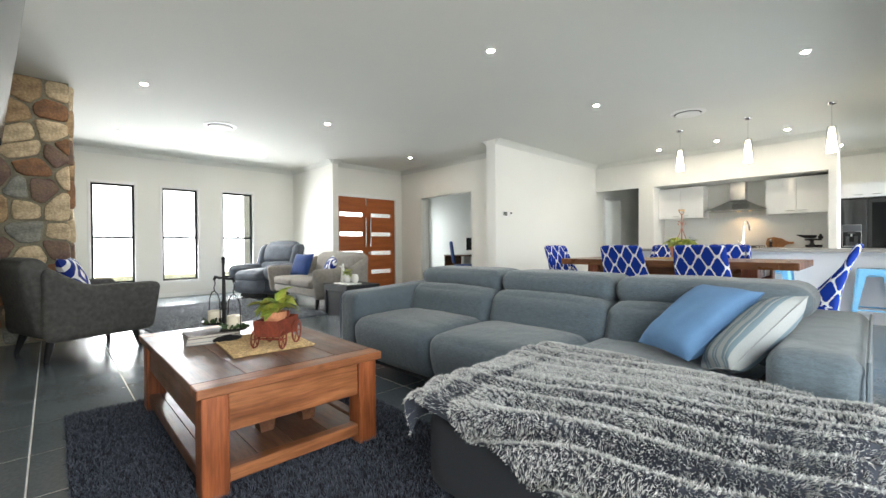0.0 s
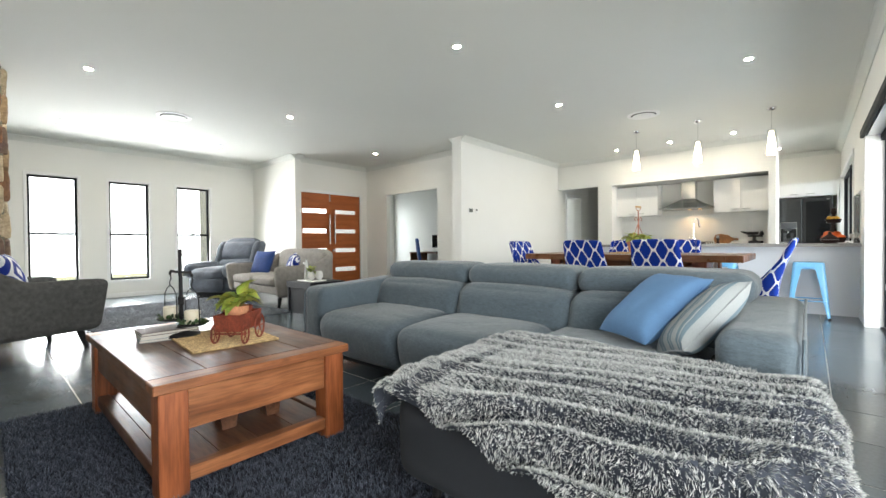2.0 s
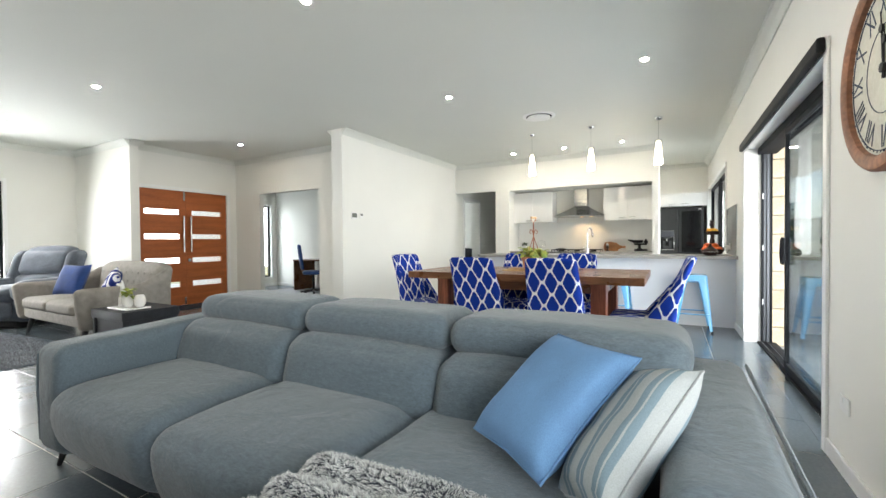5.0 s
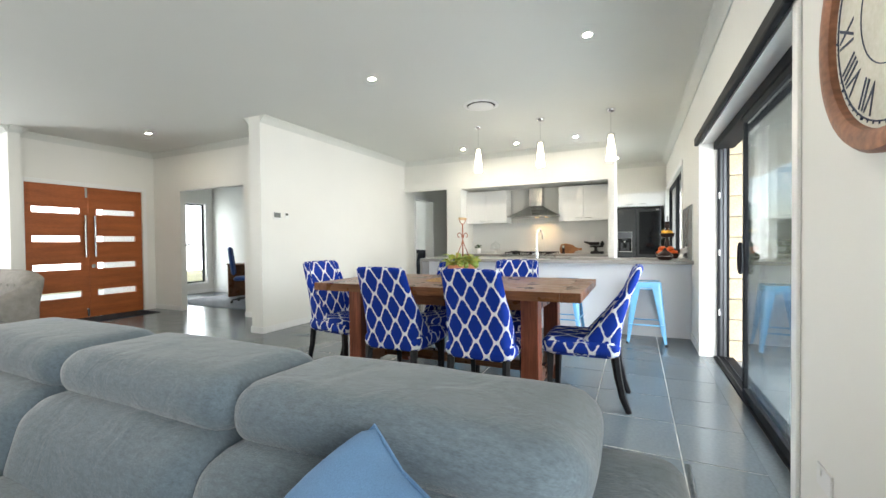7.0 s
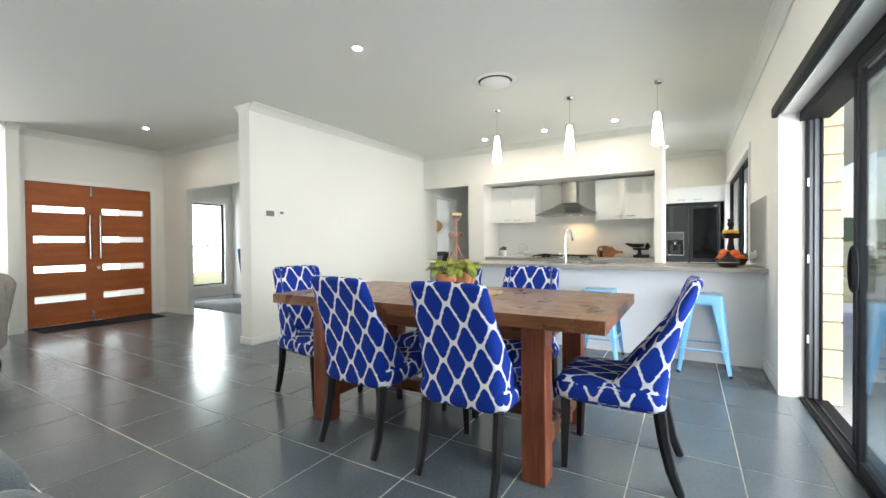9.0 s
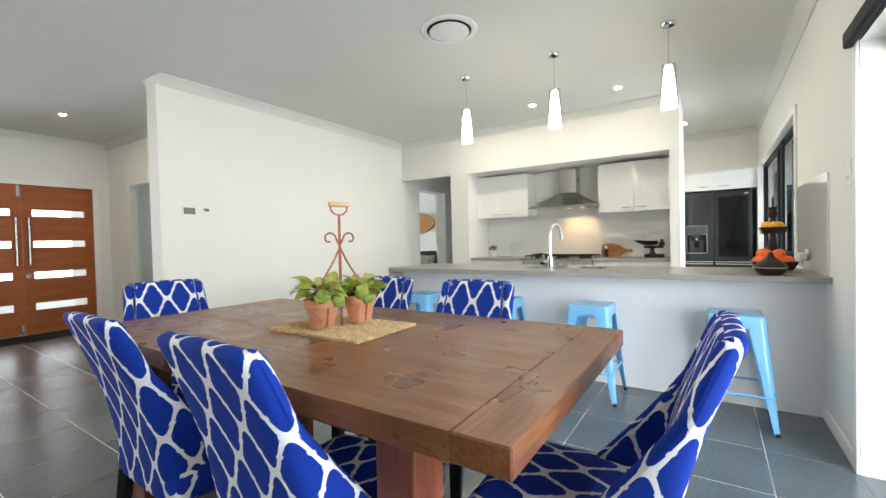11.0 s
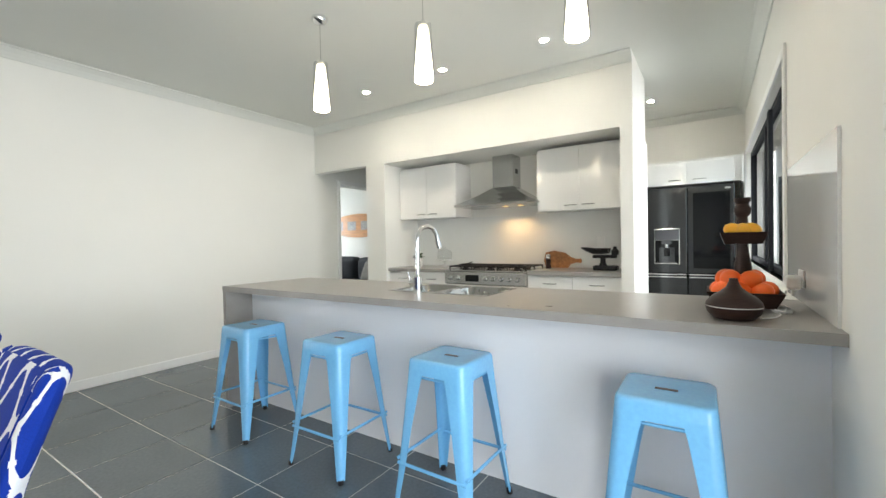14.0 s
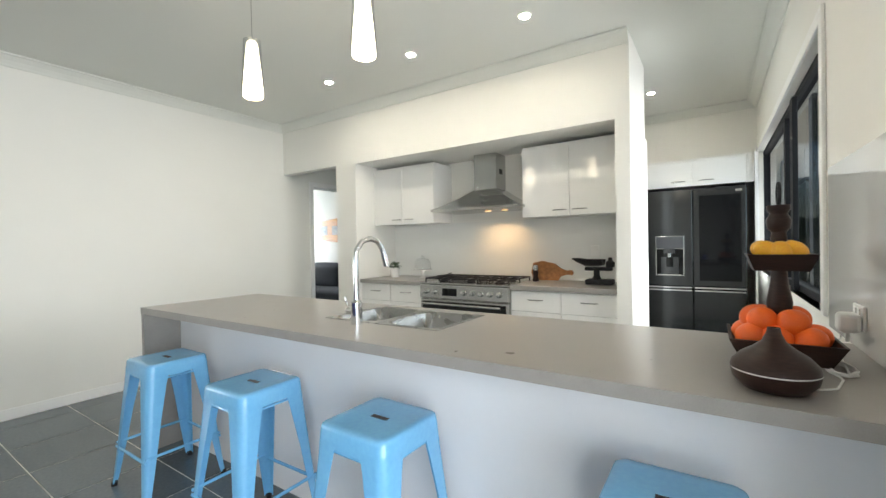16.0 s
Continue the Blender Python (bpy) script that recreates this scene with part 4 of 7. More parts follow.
# base in the shade-darkened copy of the sofa cloth
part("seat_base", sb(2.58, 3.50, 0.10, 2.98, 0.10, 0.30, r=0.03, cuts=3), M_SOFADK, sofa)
for a, b, sd_ in ((1.135, 1.94, 1), (1.945, 2.80, 2)):
    bm = sb(2.48, 3.18, a, b, 0.13, 0.45, r=0.085, puff=0.022, cuts=7, wob=0.006, seed=sd_)
    warp(bm, lambda c: Vector((c.x + 0.06 * max(0, (0.34 - c.z) / 0.2) ** 1.5 * (c.x < 2.8 - OX), c.y, c.z + 0.012 * math.sin((c.x + 0.5) * 4))))
    part("seat_cushion", bm, M_SOFA, sofa, "", True)
# same cloth as the seats; the shade on its side is put into its colour
bm = sb(1.76, 3.18, 0.05, 1.13, 0.13, 0.45, r=0.085, puff=0.02, cuts=9, wob=0.006, seed=4)
part("chaise_cushion", bm, M_SOFADK, sofa, "grey chaise seat, its colour darkened for shade", True)
part("seat_cushion", sb(2.56, 3.18, 0.29, 1.128, 0.30, 0.468, r=0.07, puff=0.01, cuts=7, wob=0.005, seed=5), M_SOFA, sofa, "", True)
for a, b, s in ((0.20, 1.085, 1), (1.09, 1.935, 2), (1.94, 2.83, 3)):
    bm = sb(3.04, 3.34, a, b, 0.40, 0.665, r=0.075, puff=0.02, cuts=7, wob=0.007, seed=s + 7)
    warp(bm, lambda c: Vector((c.x + 0.30 * (c.z - 0.42), c.y, c.z)))
    part("back_cushion", bm, M_SOFA, sofa, "", True)
    bm = sb(3.20, 3.60, a + 0.004, b - 0.004, 0.64, 0.805, r=0.078, puff=0.008, cuts=7, wob=0.005, seed=s + 3)
    part("headrest", bm, M_SOFA, sofa, "", True)
part("back_panel", sb(3.38, 3.62, 0.21, 2.86, 0.10, 0.66, r=0.05, cuts=5, wob=0.003), M_SOFA, sofa, "", True)
for y0, y1, x0 in ((0.03, 0.285, 2.60), (2.795, 3.055, 2.53)):
    bm = sb(x0, 3.58, y0, y1, 0.10, 0.63, r=0.055, puff=0.012, cuts=7, wob=0.004, seed=y0)
    warp(bm, lambda c: Vector((c.x, c.y, c.z + (0.055 * max(0, (c.x + 0.2)) if c.z > 0.4 else 0))))
    arm = part("arm", bm, M_SOFA, sofa, "", True)
    yo = y0 if y0 < 1 else y1
    part("piping", tube([(x0 + 0.012 - OX, yo - OY, 0.14), (x0 + 0.004 - OX, yo - OY, 0.40), (x0 + 0.01 - OX, yo - OY, 0.57), (x0 + 0.05 - OX, yo - OY, 0.617), (3.0 - OX, yo - OY, 0.636), (3.54 - OX, yo - OY, 0.662)], 0.006, 6), M_SOFA, arm, "", True)
for lx, ly, dx in ((2.62, 2.99, -1), (3.50, 2.99, 1), (2.66, 0.16, -1), (3.50, 0.16, 1), (1.90, 0.30, -1), (1.90, 1.02, -1)):
    part("leg", cyl((lx + 0.03 * dx - OX, ly - OY, 0.0), (lx - 0.01 * dx - OX, ly - OY, 0.135), 0.010, 0.026, 12), M_BLACK, sofa, "black tapered leg", True)

# fur throw over the chaise
throw = thing("fur_throw", 2.2, 0.6, 0.0, 0, "grey and white faux fur throw spread over the chaise", "blanket")


def drape(a, b):
    """Where the cloth's point (a, b) comes to lie on the chaise."""
    top = 0.478 + 0.010 * math.sin(3 * a + b)
    ph = (a + 0.30 * b + 0.05 * math.sin(3.1 * b + 1.0) + 0.02 * math.sin(9 * b)) * 2 * math.pi / 0.118
    fold = 0.034 * (abs(math.cos(ph / 2)) ** 1.5 * 2 - 1 + 0.35 * math.sin(1.31 * ph + 2.0)) * (0.55 + 0.45 * math.sin(2.3 * b + a * 4))
    x, y, z = a, b, top + fold + 0.02
    for lim, sg, ax in ((1.80, -1, 0), (0.04, -1, 1), (1.10, 1, 1)):
        val = (x, y)[ax]
        d = (val - lim) * sg
        if d > 0:
            r = 0.07
            t = min(d / (r * math.pi / 2), 1.0) * math.pi / 2
            out = lim + sg * (r * math.sin(t) + fold * 0.7)
            z -= r * (1 - math.cos(t)) + max(0, d - r * math.pi / 2)
            if ax == 0:
                x = out
            else:
                y = out
    return Vector((x, y, max(z, 0.03)))


NA, NB = 96, 110
grid = []
for i in range(NA + 1):
    row = []
    for j in range(NB + 1):
        b = 1.24 - j / NB * 1.66
        s = j / NB
        a0 = 1.735 - 0.30 * min(1, max(0, (s - 0.12) / 0.55)) ** 1.2 - 0.03 * math.sin(9 * s)
        a1 = 2.60 - 0.02 * s + 0.02 * math.sin(7 * s)
        a = a0 + (a1 - a0) * i / NA
        b2 = b + (0.10 * (1 - i / NA) if b > 1.0 else 0) - 0.05
        row.append(drape(a, b2) - Vector((2.2, 0.6, 0)))
    grid.append(row)
bm = bmesh.new()
vv = [[bm.verts.new(p) for p in r] for r in grid]
for i in range(NA):
    for j in range(NB):
        bm.faces.new((vv[i][j], vv[i + 1][j], vv[i + 1][j + 1], vv[i][j + 1]))
part("backing", bm, M_FUR, throw, "", True)
G = np.array([[tuple(p) for p in r] for r in grid])
rng = np.random.default_rng(8)
k = 200000
fi, fj = rng.uniform(0, NA - 0.001, k), rng.uniform(0, NB - 0.001, k)
ii, jj = fi.astype(int), fj.astype(int)
ti, tj = (fi - ii)[:, None], (fj - jj)[:, None]
P = G[ii, jj] * (1 - ti) * (1 - tj) + G[ii + 1, jj] * ti * (1 - tj) + G[ii, jj + 1] * (1 - ti) * tj + G[ii + 1, jj + 1] * ti * tj
NRM = np.cross(G[ii + 1, jj] - G[ii, jj], G[ii, jj + 1] - G[ii, jj])
NRM /= np.linalg.norm(NRM, axis=1)[:, None] + 1e-9
NRM *= -1.0 if NRM[:, 2].mean() < 0 else 1.0
cell = 0.0155
ca, cb = np.floor(fi * 0.0094 / cell + 0.3 * np.sin(fj * 0.9)), np.floor(fj * 0.0151 / cell + 0.3 * np.sin(fi * 0.7))
jit = np.sin(ca * 127.1 + cb * 311.7) * 43758.5
jit -= np.floor(jit)
jit2 = (jit * 57.3) % 1.0
mi = np.clip((ca + 0.2 + 0.6 * jit) * cell / 0.0094, 0, NA - 0.01)
mj = np.clip((cb + 0.2 + 0.6 * jit2) * cell / 0.0151, 0, NB - 0.01)
clump = (G[mi.astype(int), mj.astype(int)] - P) / 0.014
sway = np.stack([jit - 0.5, jit2 - 0.5, np.zeros(k)], 1)
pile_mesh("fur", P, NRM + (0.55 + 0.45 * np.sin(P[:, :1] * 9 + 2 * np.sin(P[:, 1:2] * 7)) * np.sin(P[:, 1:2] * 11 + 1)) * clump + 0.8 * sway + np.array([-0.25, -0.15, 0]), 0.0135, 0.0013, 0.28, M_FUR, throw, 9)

cushion("throw_pillow", (2.96, 0.585, 0.648), (0.275, -0.21, 0.274), (-0.22, -0.26, -0.01), 0.222, 0.07, M_SKY, "plain sky-blue cotton cushion on the sofa", 1, 0.004, 0.8)
cushion("throw_pillow", (2.855, 0.36, 0.625), (0.40, -0.26, 0.36), (-0.28, -0.10, -0.01), 0.218, 0.07, M_STRIPE, "pale blue and white striped cushion on the sofa", 5, 0.004, 0.50)


# ---- sitting area ----
rug2 = tagged(part("rug", box(-1.05, 1.05, -1.35, 1.35, 0.0, 0.012, 0.004, 1), M_PILE, at=pose(2.62, 6.82, 0, 0, 0, 5)), "silver-grey pile rug in the sitting area", "rug")
k = 36000
pts = np.stack([rng.uniform(-1.05, 1.05, k), rng.uniform(-1.35, 1.35, k), np.full(k, 0.010)], 1)
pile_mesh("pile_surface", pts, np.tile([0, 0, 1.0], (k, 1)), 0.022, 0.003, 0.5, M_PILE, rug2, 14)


def club_seat(name, x, y, rz, w, d, seats, cloth, label, category, tufts=False):
    """Low upholstered seat facing +y with a curved back that runs down into flared arms, on tapered dark legs."""
    o = thing(name, x, y, 0, rz, label, category)
    hw = w / 2
    part("seat_base", softbox(-hw + 0.06, hw - 0.06, -d / 2 + 0.08, d / 2 - 0.02, 0.19, 0.33, r=0.04, cuts=4), cloth, o, "", True)
    cw = (w - 0.26) / seats
    for i in range(seats):
        a = -hw + 0.13 + i * cw
        part("seat_cushion", softbox(a + 0.004, a + cw - 0.004, -d / 2 + 0.16, d / 2 + 0.01, 0.31, 0.44, r=0.05, puff=0.018, cuts=5, wob=0.004, seed=i), cloth, o, "", True)
    bm = softbox(-hw + 0.05, hw - 0.05, -d / 2, -d / 2 + 0.18, 0.20, 0.82, r=0.07, puff=0.02, cuts=8, wob=0.003)
    for v in bm.verts:
        f = max(0, (v.co.z - 0.3) / 0.5)
        v.co.y -= 0.09 * f
        v.co.z -= 0.05 * max(0, abs(v.co.x) / hw - 0.75) / 0.25 * f
    back = part("backrest", bm, cloth, o, "", True)
    if tufts:
        for r in range(3):
            for c in range(9 - (r % 2)):
                bx = -hw + 0.22 + (c + 0.5 * (r % 2)) * (w - 0.44) / 8
                bz = 0.50 + r * 0.10
                part("button", lathe([(0.016, 0), (0.014, 0.006), (0.004, 0.01)], 10), cloth, back, at=pose(bx, -d / 2 + 0.186 - 0.09 * (bz - 0.3) / 0.5 + 0.008, bz, -80, 0, 0))
    for s in (-1, 1):
        bm = softbox(s * hw - 0.065, s * hw + 0.065, -d / 2 + 0.02, d / 2, 0.17, 0.60, r=0.055, puff=0.006, cuts=8)
        for v in bm.verts:
            f = (v.co.y + d / 2) / d
            zf = (v.co.z - 0.17) / 0.43
            v.co.z += max(0, zf) * 0.20 * max(0, 1 - f * 2.6) ** 1.3
            v.co.x += s * 0.045 * zf * (0.3 + 0.7 * f)
            v.co.y += 0.05 * zf * f
        arm = part("arm", bm, cloth, o, "", True)
    for lx in (-1, 1):
        for ly in (-1, 1):
            part("leg", cyl((lx * (hw - 0.07), ly * (d / 2 - 0.06), 0), (lx * (hw - 0.11), ly * (d / 2 - 0.11), 0.20), 0.019, 0.034, 12), M_BLACK, o, "dark tapered timber leg", True)
    return o


club_seat("armchair", 1.02, 5.38, -72, 0.78, 0.82, 1, M_TWEED, "charcoal tweed armchair on tapered legs beside the chimney", "armchair").scale = (1.05, 1.05, 1.09)
cushion("throw_pillow", (0.98, 5.42, 0.705), (0.25, 0.95, 0), (-0.35, 0.1, 0.9), 0.21, 0.07, M_SHIBORI, "navy cushion with white lattice on the armchair", 3)
club_seat("loveseat", 4.17, 6.72, 90, 1.70, 0.95, 2, M_LOVE, "beige-grey button-tufted two-seat sofa", "sofa", True).scale = (1, 1, 1.07)
cushion("throw_pillow", (4.12, 7.22, 0.66), (0.3, -0.9, 0.0), (0.35, 0.15, 0.9), 0.22, 0.07, M_NAVY, "plain navy velvet cushion on the loveseat", 2)
cushion("throw_pillow", (4.22, 6.40, 0.63), (0.2, 1, 0), (0.4, 0, 0.9), 0.18, 0.06, M_NAVY, "small navy cushion leaning on the loveseat", 7)
cushion("throw_pillow", (4.14, 6.22, 0.64), (0.35, 0.9, 0.25), (0.3, -0.35, 0.85), 0.18, 0.06, M_SHIBORI, "navy and white patterned cushion on the loveseat", 9)

rec = thing("recliner", 3.96, 8.55, 0, 118, "blue-grey suede recliner armchair in the corner", "armchair")
part("base", softbox(-0.30, 0.30, -0.30, 0.30, 0.0, 0.10, r=0.03, cuts=3), M_BLACK, rec)
part("body", softbox(-0.46, 0.46, -0.38, 0.34, 0.08, 0.40, r=0.09, puff=0.03, cuts=6, wob=0.01), M_SUEDE, rec, "", True)
part("seat_cushion", softbox(-0.29, 0.29, -0.28, 0.46, 0.30, 0.50, r=0.09, puff=0.04, cuts=6, wob=0.01, seed=2), M_SUEDE, rec, "", True)
part("footrest", softbox(-0.30, 0.30, 0.33, 0.47, 0.12, 0.36, r=0.06, puff=0.02, cuts=5, wob=0.008), M_SUEDE, rec, "", True)
for s in (-1, 1):
    part("arm", softbox(min(s * 0.27, s * 0.50), max(s * 0.27, s * 0.50), -0.36, 0.40, 0.34, 0.60, r=0.10, puff=0.02, cuts=6, wob=0.014, seed=s), M_SUEDE, rec, "", True)
for z0, z1, sd_ in ((0.45, 0.68, 1), (0.64, 1.02, 2)):
    bm = softbox(-0.36, 0.36, -0.44, -0.20, z0, z1, r=0.10, puff=0.05, cuts=6, wob=0.012, seed=sd_)
    part("backrest", warp(bm, lambda c: Vector((c.x, c.y - 0.35 * (c.z - 0.45), c.z))), M_SUEDE, rec, "", True)
for s in (-1, 1):
    bm = softbox(min(s * 0.30, s * 0.45), max(s * 0.30, s * 0.45), -0.42, -0.18, 0.5, 0.98, r=0.07, puff=0.02, cuts=5, wob=0.01, seed=s)
    part("wing", warp(bm, lambda c: Vector((c.x, c.y - 0.35 * (c.z - 0.45), c.z))), M_SUEDE, rec, "", True)

rec.scale = (1.1, 1.1, 1.05)

st = thing("side_table", 3.99, 5.30, 0, 0, "dark grey timber side table with ornaments on it", "side table")
part("top", box(-0.27, 0.27, -0.33, 0.33, 0.36, 0.45, 0.004, 1), M_FUEL, st)
for s in (-1, 1):
    part("end_panel", box(-0.26, 0.26, min(s * 0.32, s * 0.28), max(s * 0.32, s * 0.28), 0, 0.36, 0.003, 1), M_FUEL, st)
part("back_panel", box(-0.24, -0.22, -0.279, 0.279, 0, 0.359), M_FUEL, st)
tray = tagged(part("tray", box(-0.12, 0.12, -0.19, 0.19, 0, 0.018, 0.006), M_WHITE, at=pose(3.92, 5.28, 0.45)), "white rectangular tray on the side table", "tray")
fig = bmesh.new()
for p, q, r0, r1 in (((0, 0, 0.02), (0, 0.01, 0.13), 0.042, 0.032), ((0, 0.01, 0.12), (0, 0.02, 0.24), 0.03, 0.016), ((0, 0.02, 0.22), (-0.05, 0.02, 0.235), 0.022, 0.011), ((0.0, 0.008, 0.235), (0.0, 0.006, 0.275), 0.008, 0.003), ((0.0, 0.03, 0.235), (0, 0.034, 0.275), 0.008, 0.003), ((-0.03, 0.02, 0.0), (-0.02, 0.02, 0.1), 0.012, 0.014), ((-0.03, -0.02, 0.0), (-0.02, -0.01, 0.1), 0.012, 0.014), ((0.03, 0, 0.02), (0.07, 0, 0.03), 0.012, 0.005)):
    add_cyl(fig, p, q, r0, r1, 14)
add_lathe(fig, [(0.03, 0), (0.05, 0.012), (0.05, 0.03), (0.03, 0.05)], 16, (0.005, 0, 0))
tagged(part("animal_figurine", fig, M_WHITE, smooth=True, at=pose(3.92, 5.40, 0.468)), "white ceramic animal figurine on the tray", "figurine")
for x, y, pl in ((3.90, 5.26, 1), (3.97, 5.17, 0)):
    vz = thing("plant_pot", x, y, 0.468, 0, "white egg-shaped pot%s on the tray" % (" with a green plant" if pl else ""), "plant pot")
    part("pot", lathe([(0.03, 0), (0.052, 0.03), (0.056, 0.07), (0.044, 0.11), (0.034, 0.125), (0.03, 0.12), (0.02, 0.06)], 20), M_WHITE, vz, "", True)
    if pl:
        foliage(vz, 0, 0, 0.12, 20, 0.03, 0.075, 21, M_LEAF)

# television tilted down from the wall, beside the start of the walk
tv = thing("television", 0.52, 2.35, 1.90, 0, "black flat television tilted down from a wall bracket", "television")
TILTED = pose(0.172, 0, 0, 0, 7, 0)
part("case", box(-0.045, 0.0, -0.65, 0.65, -0.40, 0.40, 0.006), shader("matt_black_plastic", (0.006, 0.006, 0.007), 0.9, var=0.05, spec=0.08), tv, "", False, TILTED)
part("screen", box(0.0005, 0.003, -0.638, 0.60, -0.385, 0.388), M_DKGLASS, tv, "dark glossy screen", False, TILTED)
part("bracket", add_box(box(-0.07, 0.12, -0.04, 0.04, -0.05, 0.05, 0.004), -0.082, -0.07, -0.15, 0.15, -0.15, 0.15), M_IRON, tv)
wall_y("wall_television", -1.60, 0.438, -0.45, 5.0)

# stone chimney
chim = tagged(part("wall_chimney", box(-1.6, 0.975, 6.15, 6.75, 0, CEIL - 0.001), M_MORTAR), kind="structure")

# ---- dining area ----
dt = thing("dining_table", 5.692, 1.505, 0, 0, "walnut-stained rustic timber dining table on trestle legs", "table")
X, Y, Z = 0.532, 1.065, 0.832
for i in range(5):
    a = -X + i * (2 * X) / 5
    part("top_board", box(a + 0.00005, a + 2 * X / 5 - 0.00005, -Y + 0.1306, Y - 0.1306, Z - 0.062, Z, 0.0008, 1), M_TABLE, dt)
for s in (-1, 1):
    part("end_board", box(-X, X, min(s * Y, s * (Y - 0.1305)), max(s * Y, s * (Y - 0.1305)), Z - 0.062, Z, 0.004, 1), M_TABLEX, dt)
    part("apron", box(min(s * 0.40, s * 0.37), max(s * 0.40, s * 0.37), -0.655, 0.655, 0.68, 0.769, 0.003, 1), M_TABLE, dt)
    yy = s * 0.72
    for q in (-1, 1):
        part("post", box(q * 0.38 - 0.06, q * 0.38 + 0.06, yy - 0.06, yy + 0.06, 0.0, 0.769, 0.006, 2), M_TABLEZ, dt)
    part("cross_beam", box(-0.319, 0.319, yy - 0.045, yy + 0.045, 0.14, 0.24, 0.005, 1), M_TABLEX, dt)
    part("cross_beam", box(-0.319, 0.319, yy - 0.045, yy + 0.045, 0.675, 0.769, 0.005, 1), M_TABLEX, dt)
    part("tenon_block", box(-0.03, 0.03, yy + s * 0.045 - 0.03, yy + s * 0.045 + 0.03, 0.15, 0.23, 0.004, 1), M_TABLEZ, dt)
part("long_stretcher", box(-0.04, 0.04, -0.674, 0.674, 0.15, 0.23, 0.005, 1), M_TABLE, dt)


def dining_chair(x, y, rz, proto=None):
    """Upholstered scoop-back chair that faces +y."""
    if proto:
        return copy_thing(proto, pose(x, y, 0, 0, 0, rz))
    o = thing("dining_chair", x, y, 0, rz, "blue and white trellis-patterned upholstered dining chair with black legs", "chair", "chairs round the dining table")
    bm = softbox(-0.245, 0.245, -0.24, 0.27, 0.355, 0.475, r=0.05, puff=0.014, cuts=6)
    part("seat", box_uv(bm), M_TRELLIS, o, "", True)
    bm = bmesh.new()
    cols, rows, thick = 29, 15, 0.055
    outer, inner, lay_at = [], [], {}
    lay = bm.loops.layers.uv.new("UVMap")
    for r in range(rows):
        s = r / (rows - 1)
        z = 0.355 + 0.622 * s
        wing = 0.045 + 0.30 * (1 - min(1, s * 1.12)) ** 1.7
        hx = 0.222 - 0.016 * s + 0.012 * math.sin(s * 3.0)
        lean = -0.245 - 0.155 * s ** 1.25 + 0.025 * math.sin(s * 3.14)
        ra = 0.06
        arc = ra * math.pi / 2
        flat, side = 2 * (hx - ra), max(wing - ra, 0.002)
        total = flat + 2 * arc + 2 * side
        ro, ri = [], []
        for c in range(cols):
            p = c / (cols - 1) * total - total / 2
            q, sg = abs(p), (1 if p >= 0 else -1)
            if q < flat / 2:
                pos, nrm = (q, 0.0), (0.0, 1.0)
            elif q < flat / 2 + arc:
                t = (q - flat / 2) / ra
                pos, nrm = (hx - ra + ra * math.sin(t), ra - ra * math.cos(t)), (-math.sin(t), math.cos(t))
            else:
                pos, nrm = (hx, ra + q - flat / 2 - arc), (-1.0, 0.0)
            zz = z + 0.010 * math.cos(min(1.5, q / hx * 1.3)) * s
            ro.append(bm.verts.new((sg * pos[0], lean + pos[1], zz)))
            ri.append(bm.verts.new((sg * (pos[0] + nrm[0] * thick), lean + pos[1] + nrm[1] * thick, zz)))
            lay_at[ro[-1]] = lay_at[ri[-1]] = (p, zz)
        outer.append(ro)
        inner.append(ri)
    inside = {v for row in inner for v in row}

    def cloth(verts, du=0.0, dv=0.0):
        """One face of cloth; du and dv carry the pattern over the rim."""
        for lp in bm.faces.new(verts).loops:
            p, q = lay_at[lp.vert]
            lp[lay].uv = (p + du * (lp.vert in inside), q + dv * (lp.vert in inside))
    for r in range(rows - 1):
        a, b, d, e = outer[r], outer[r + 1], inner[r], inner[r + 1]
        for c in range(cols - 1):
            cloth((a[c], a[c + 1], b[c + 1], b[c]))
            cloth((d[c + 1], d[c], e[c], e[c + 1]))
        cloth((a[0], b[0], e[0], d[0]), -thick)
        cloth((b[-1], a[-1], d[-1], e[-1]), thick)
    for c in range(cols - 1):
        cloth((outer[-1][c], outer[-1][c + 1], inner[-1][c + 1], inner[-1][c]), 0.0, thick)
        cloth((outer[0][c + 1], outer[0][c], inner[0][c], inner[0][c + 1]), 0.0, -thick)
    bmesh.ops.recalc_face_normals(bm, faces=bm.faces)
    rim = [e for e in bm.edges if e.calc_face_angle(0) > radians(55)]
    bmesh.ops.bevel(bm, geom=rim, offset=0.026, segments=4, profile=0.5, affect="EDGES")
    part("backrest", bm, M_TRELLIS, o, "", True)
    for s in (-1, 1):
        part("leg", cyl((s * 0.20, 0.225, 0), (s * 0.205, 0.215, 0.37), 0.020, 0.031, 4), M_BLACK, o)
        part("leg", tube([(s * 0.205, -0.30, 0), (s * 0.205, -0.262, 0.10), (s * 0.20, -0.232, 0.24), (s * 0.20, -0.215, 0.37)], [0.020, 0.023, 0.027, 0.030], 6), M_BLACK, o)
    return o


chair = dining_chair(5.35, 1.11, -90)
for x, y, rz in ((5.35, 1.80, -91), (6.03, 1.167, 90), (6.04, 1.80, 88), (5.63, 2.62, 170), (5.70, 0.48, 1)):
    dining_chair(x, y, rz, chair)

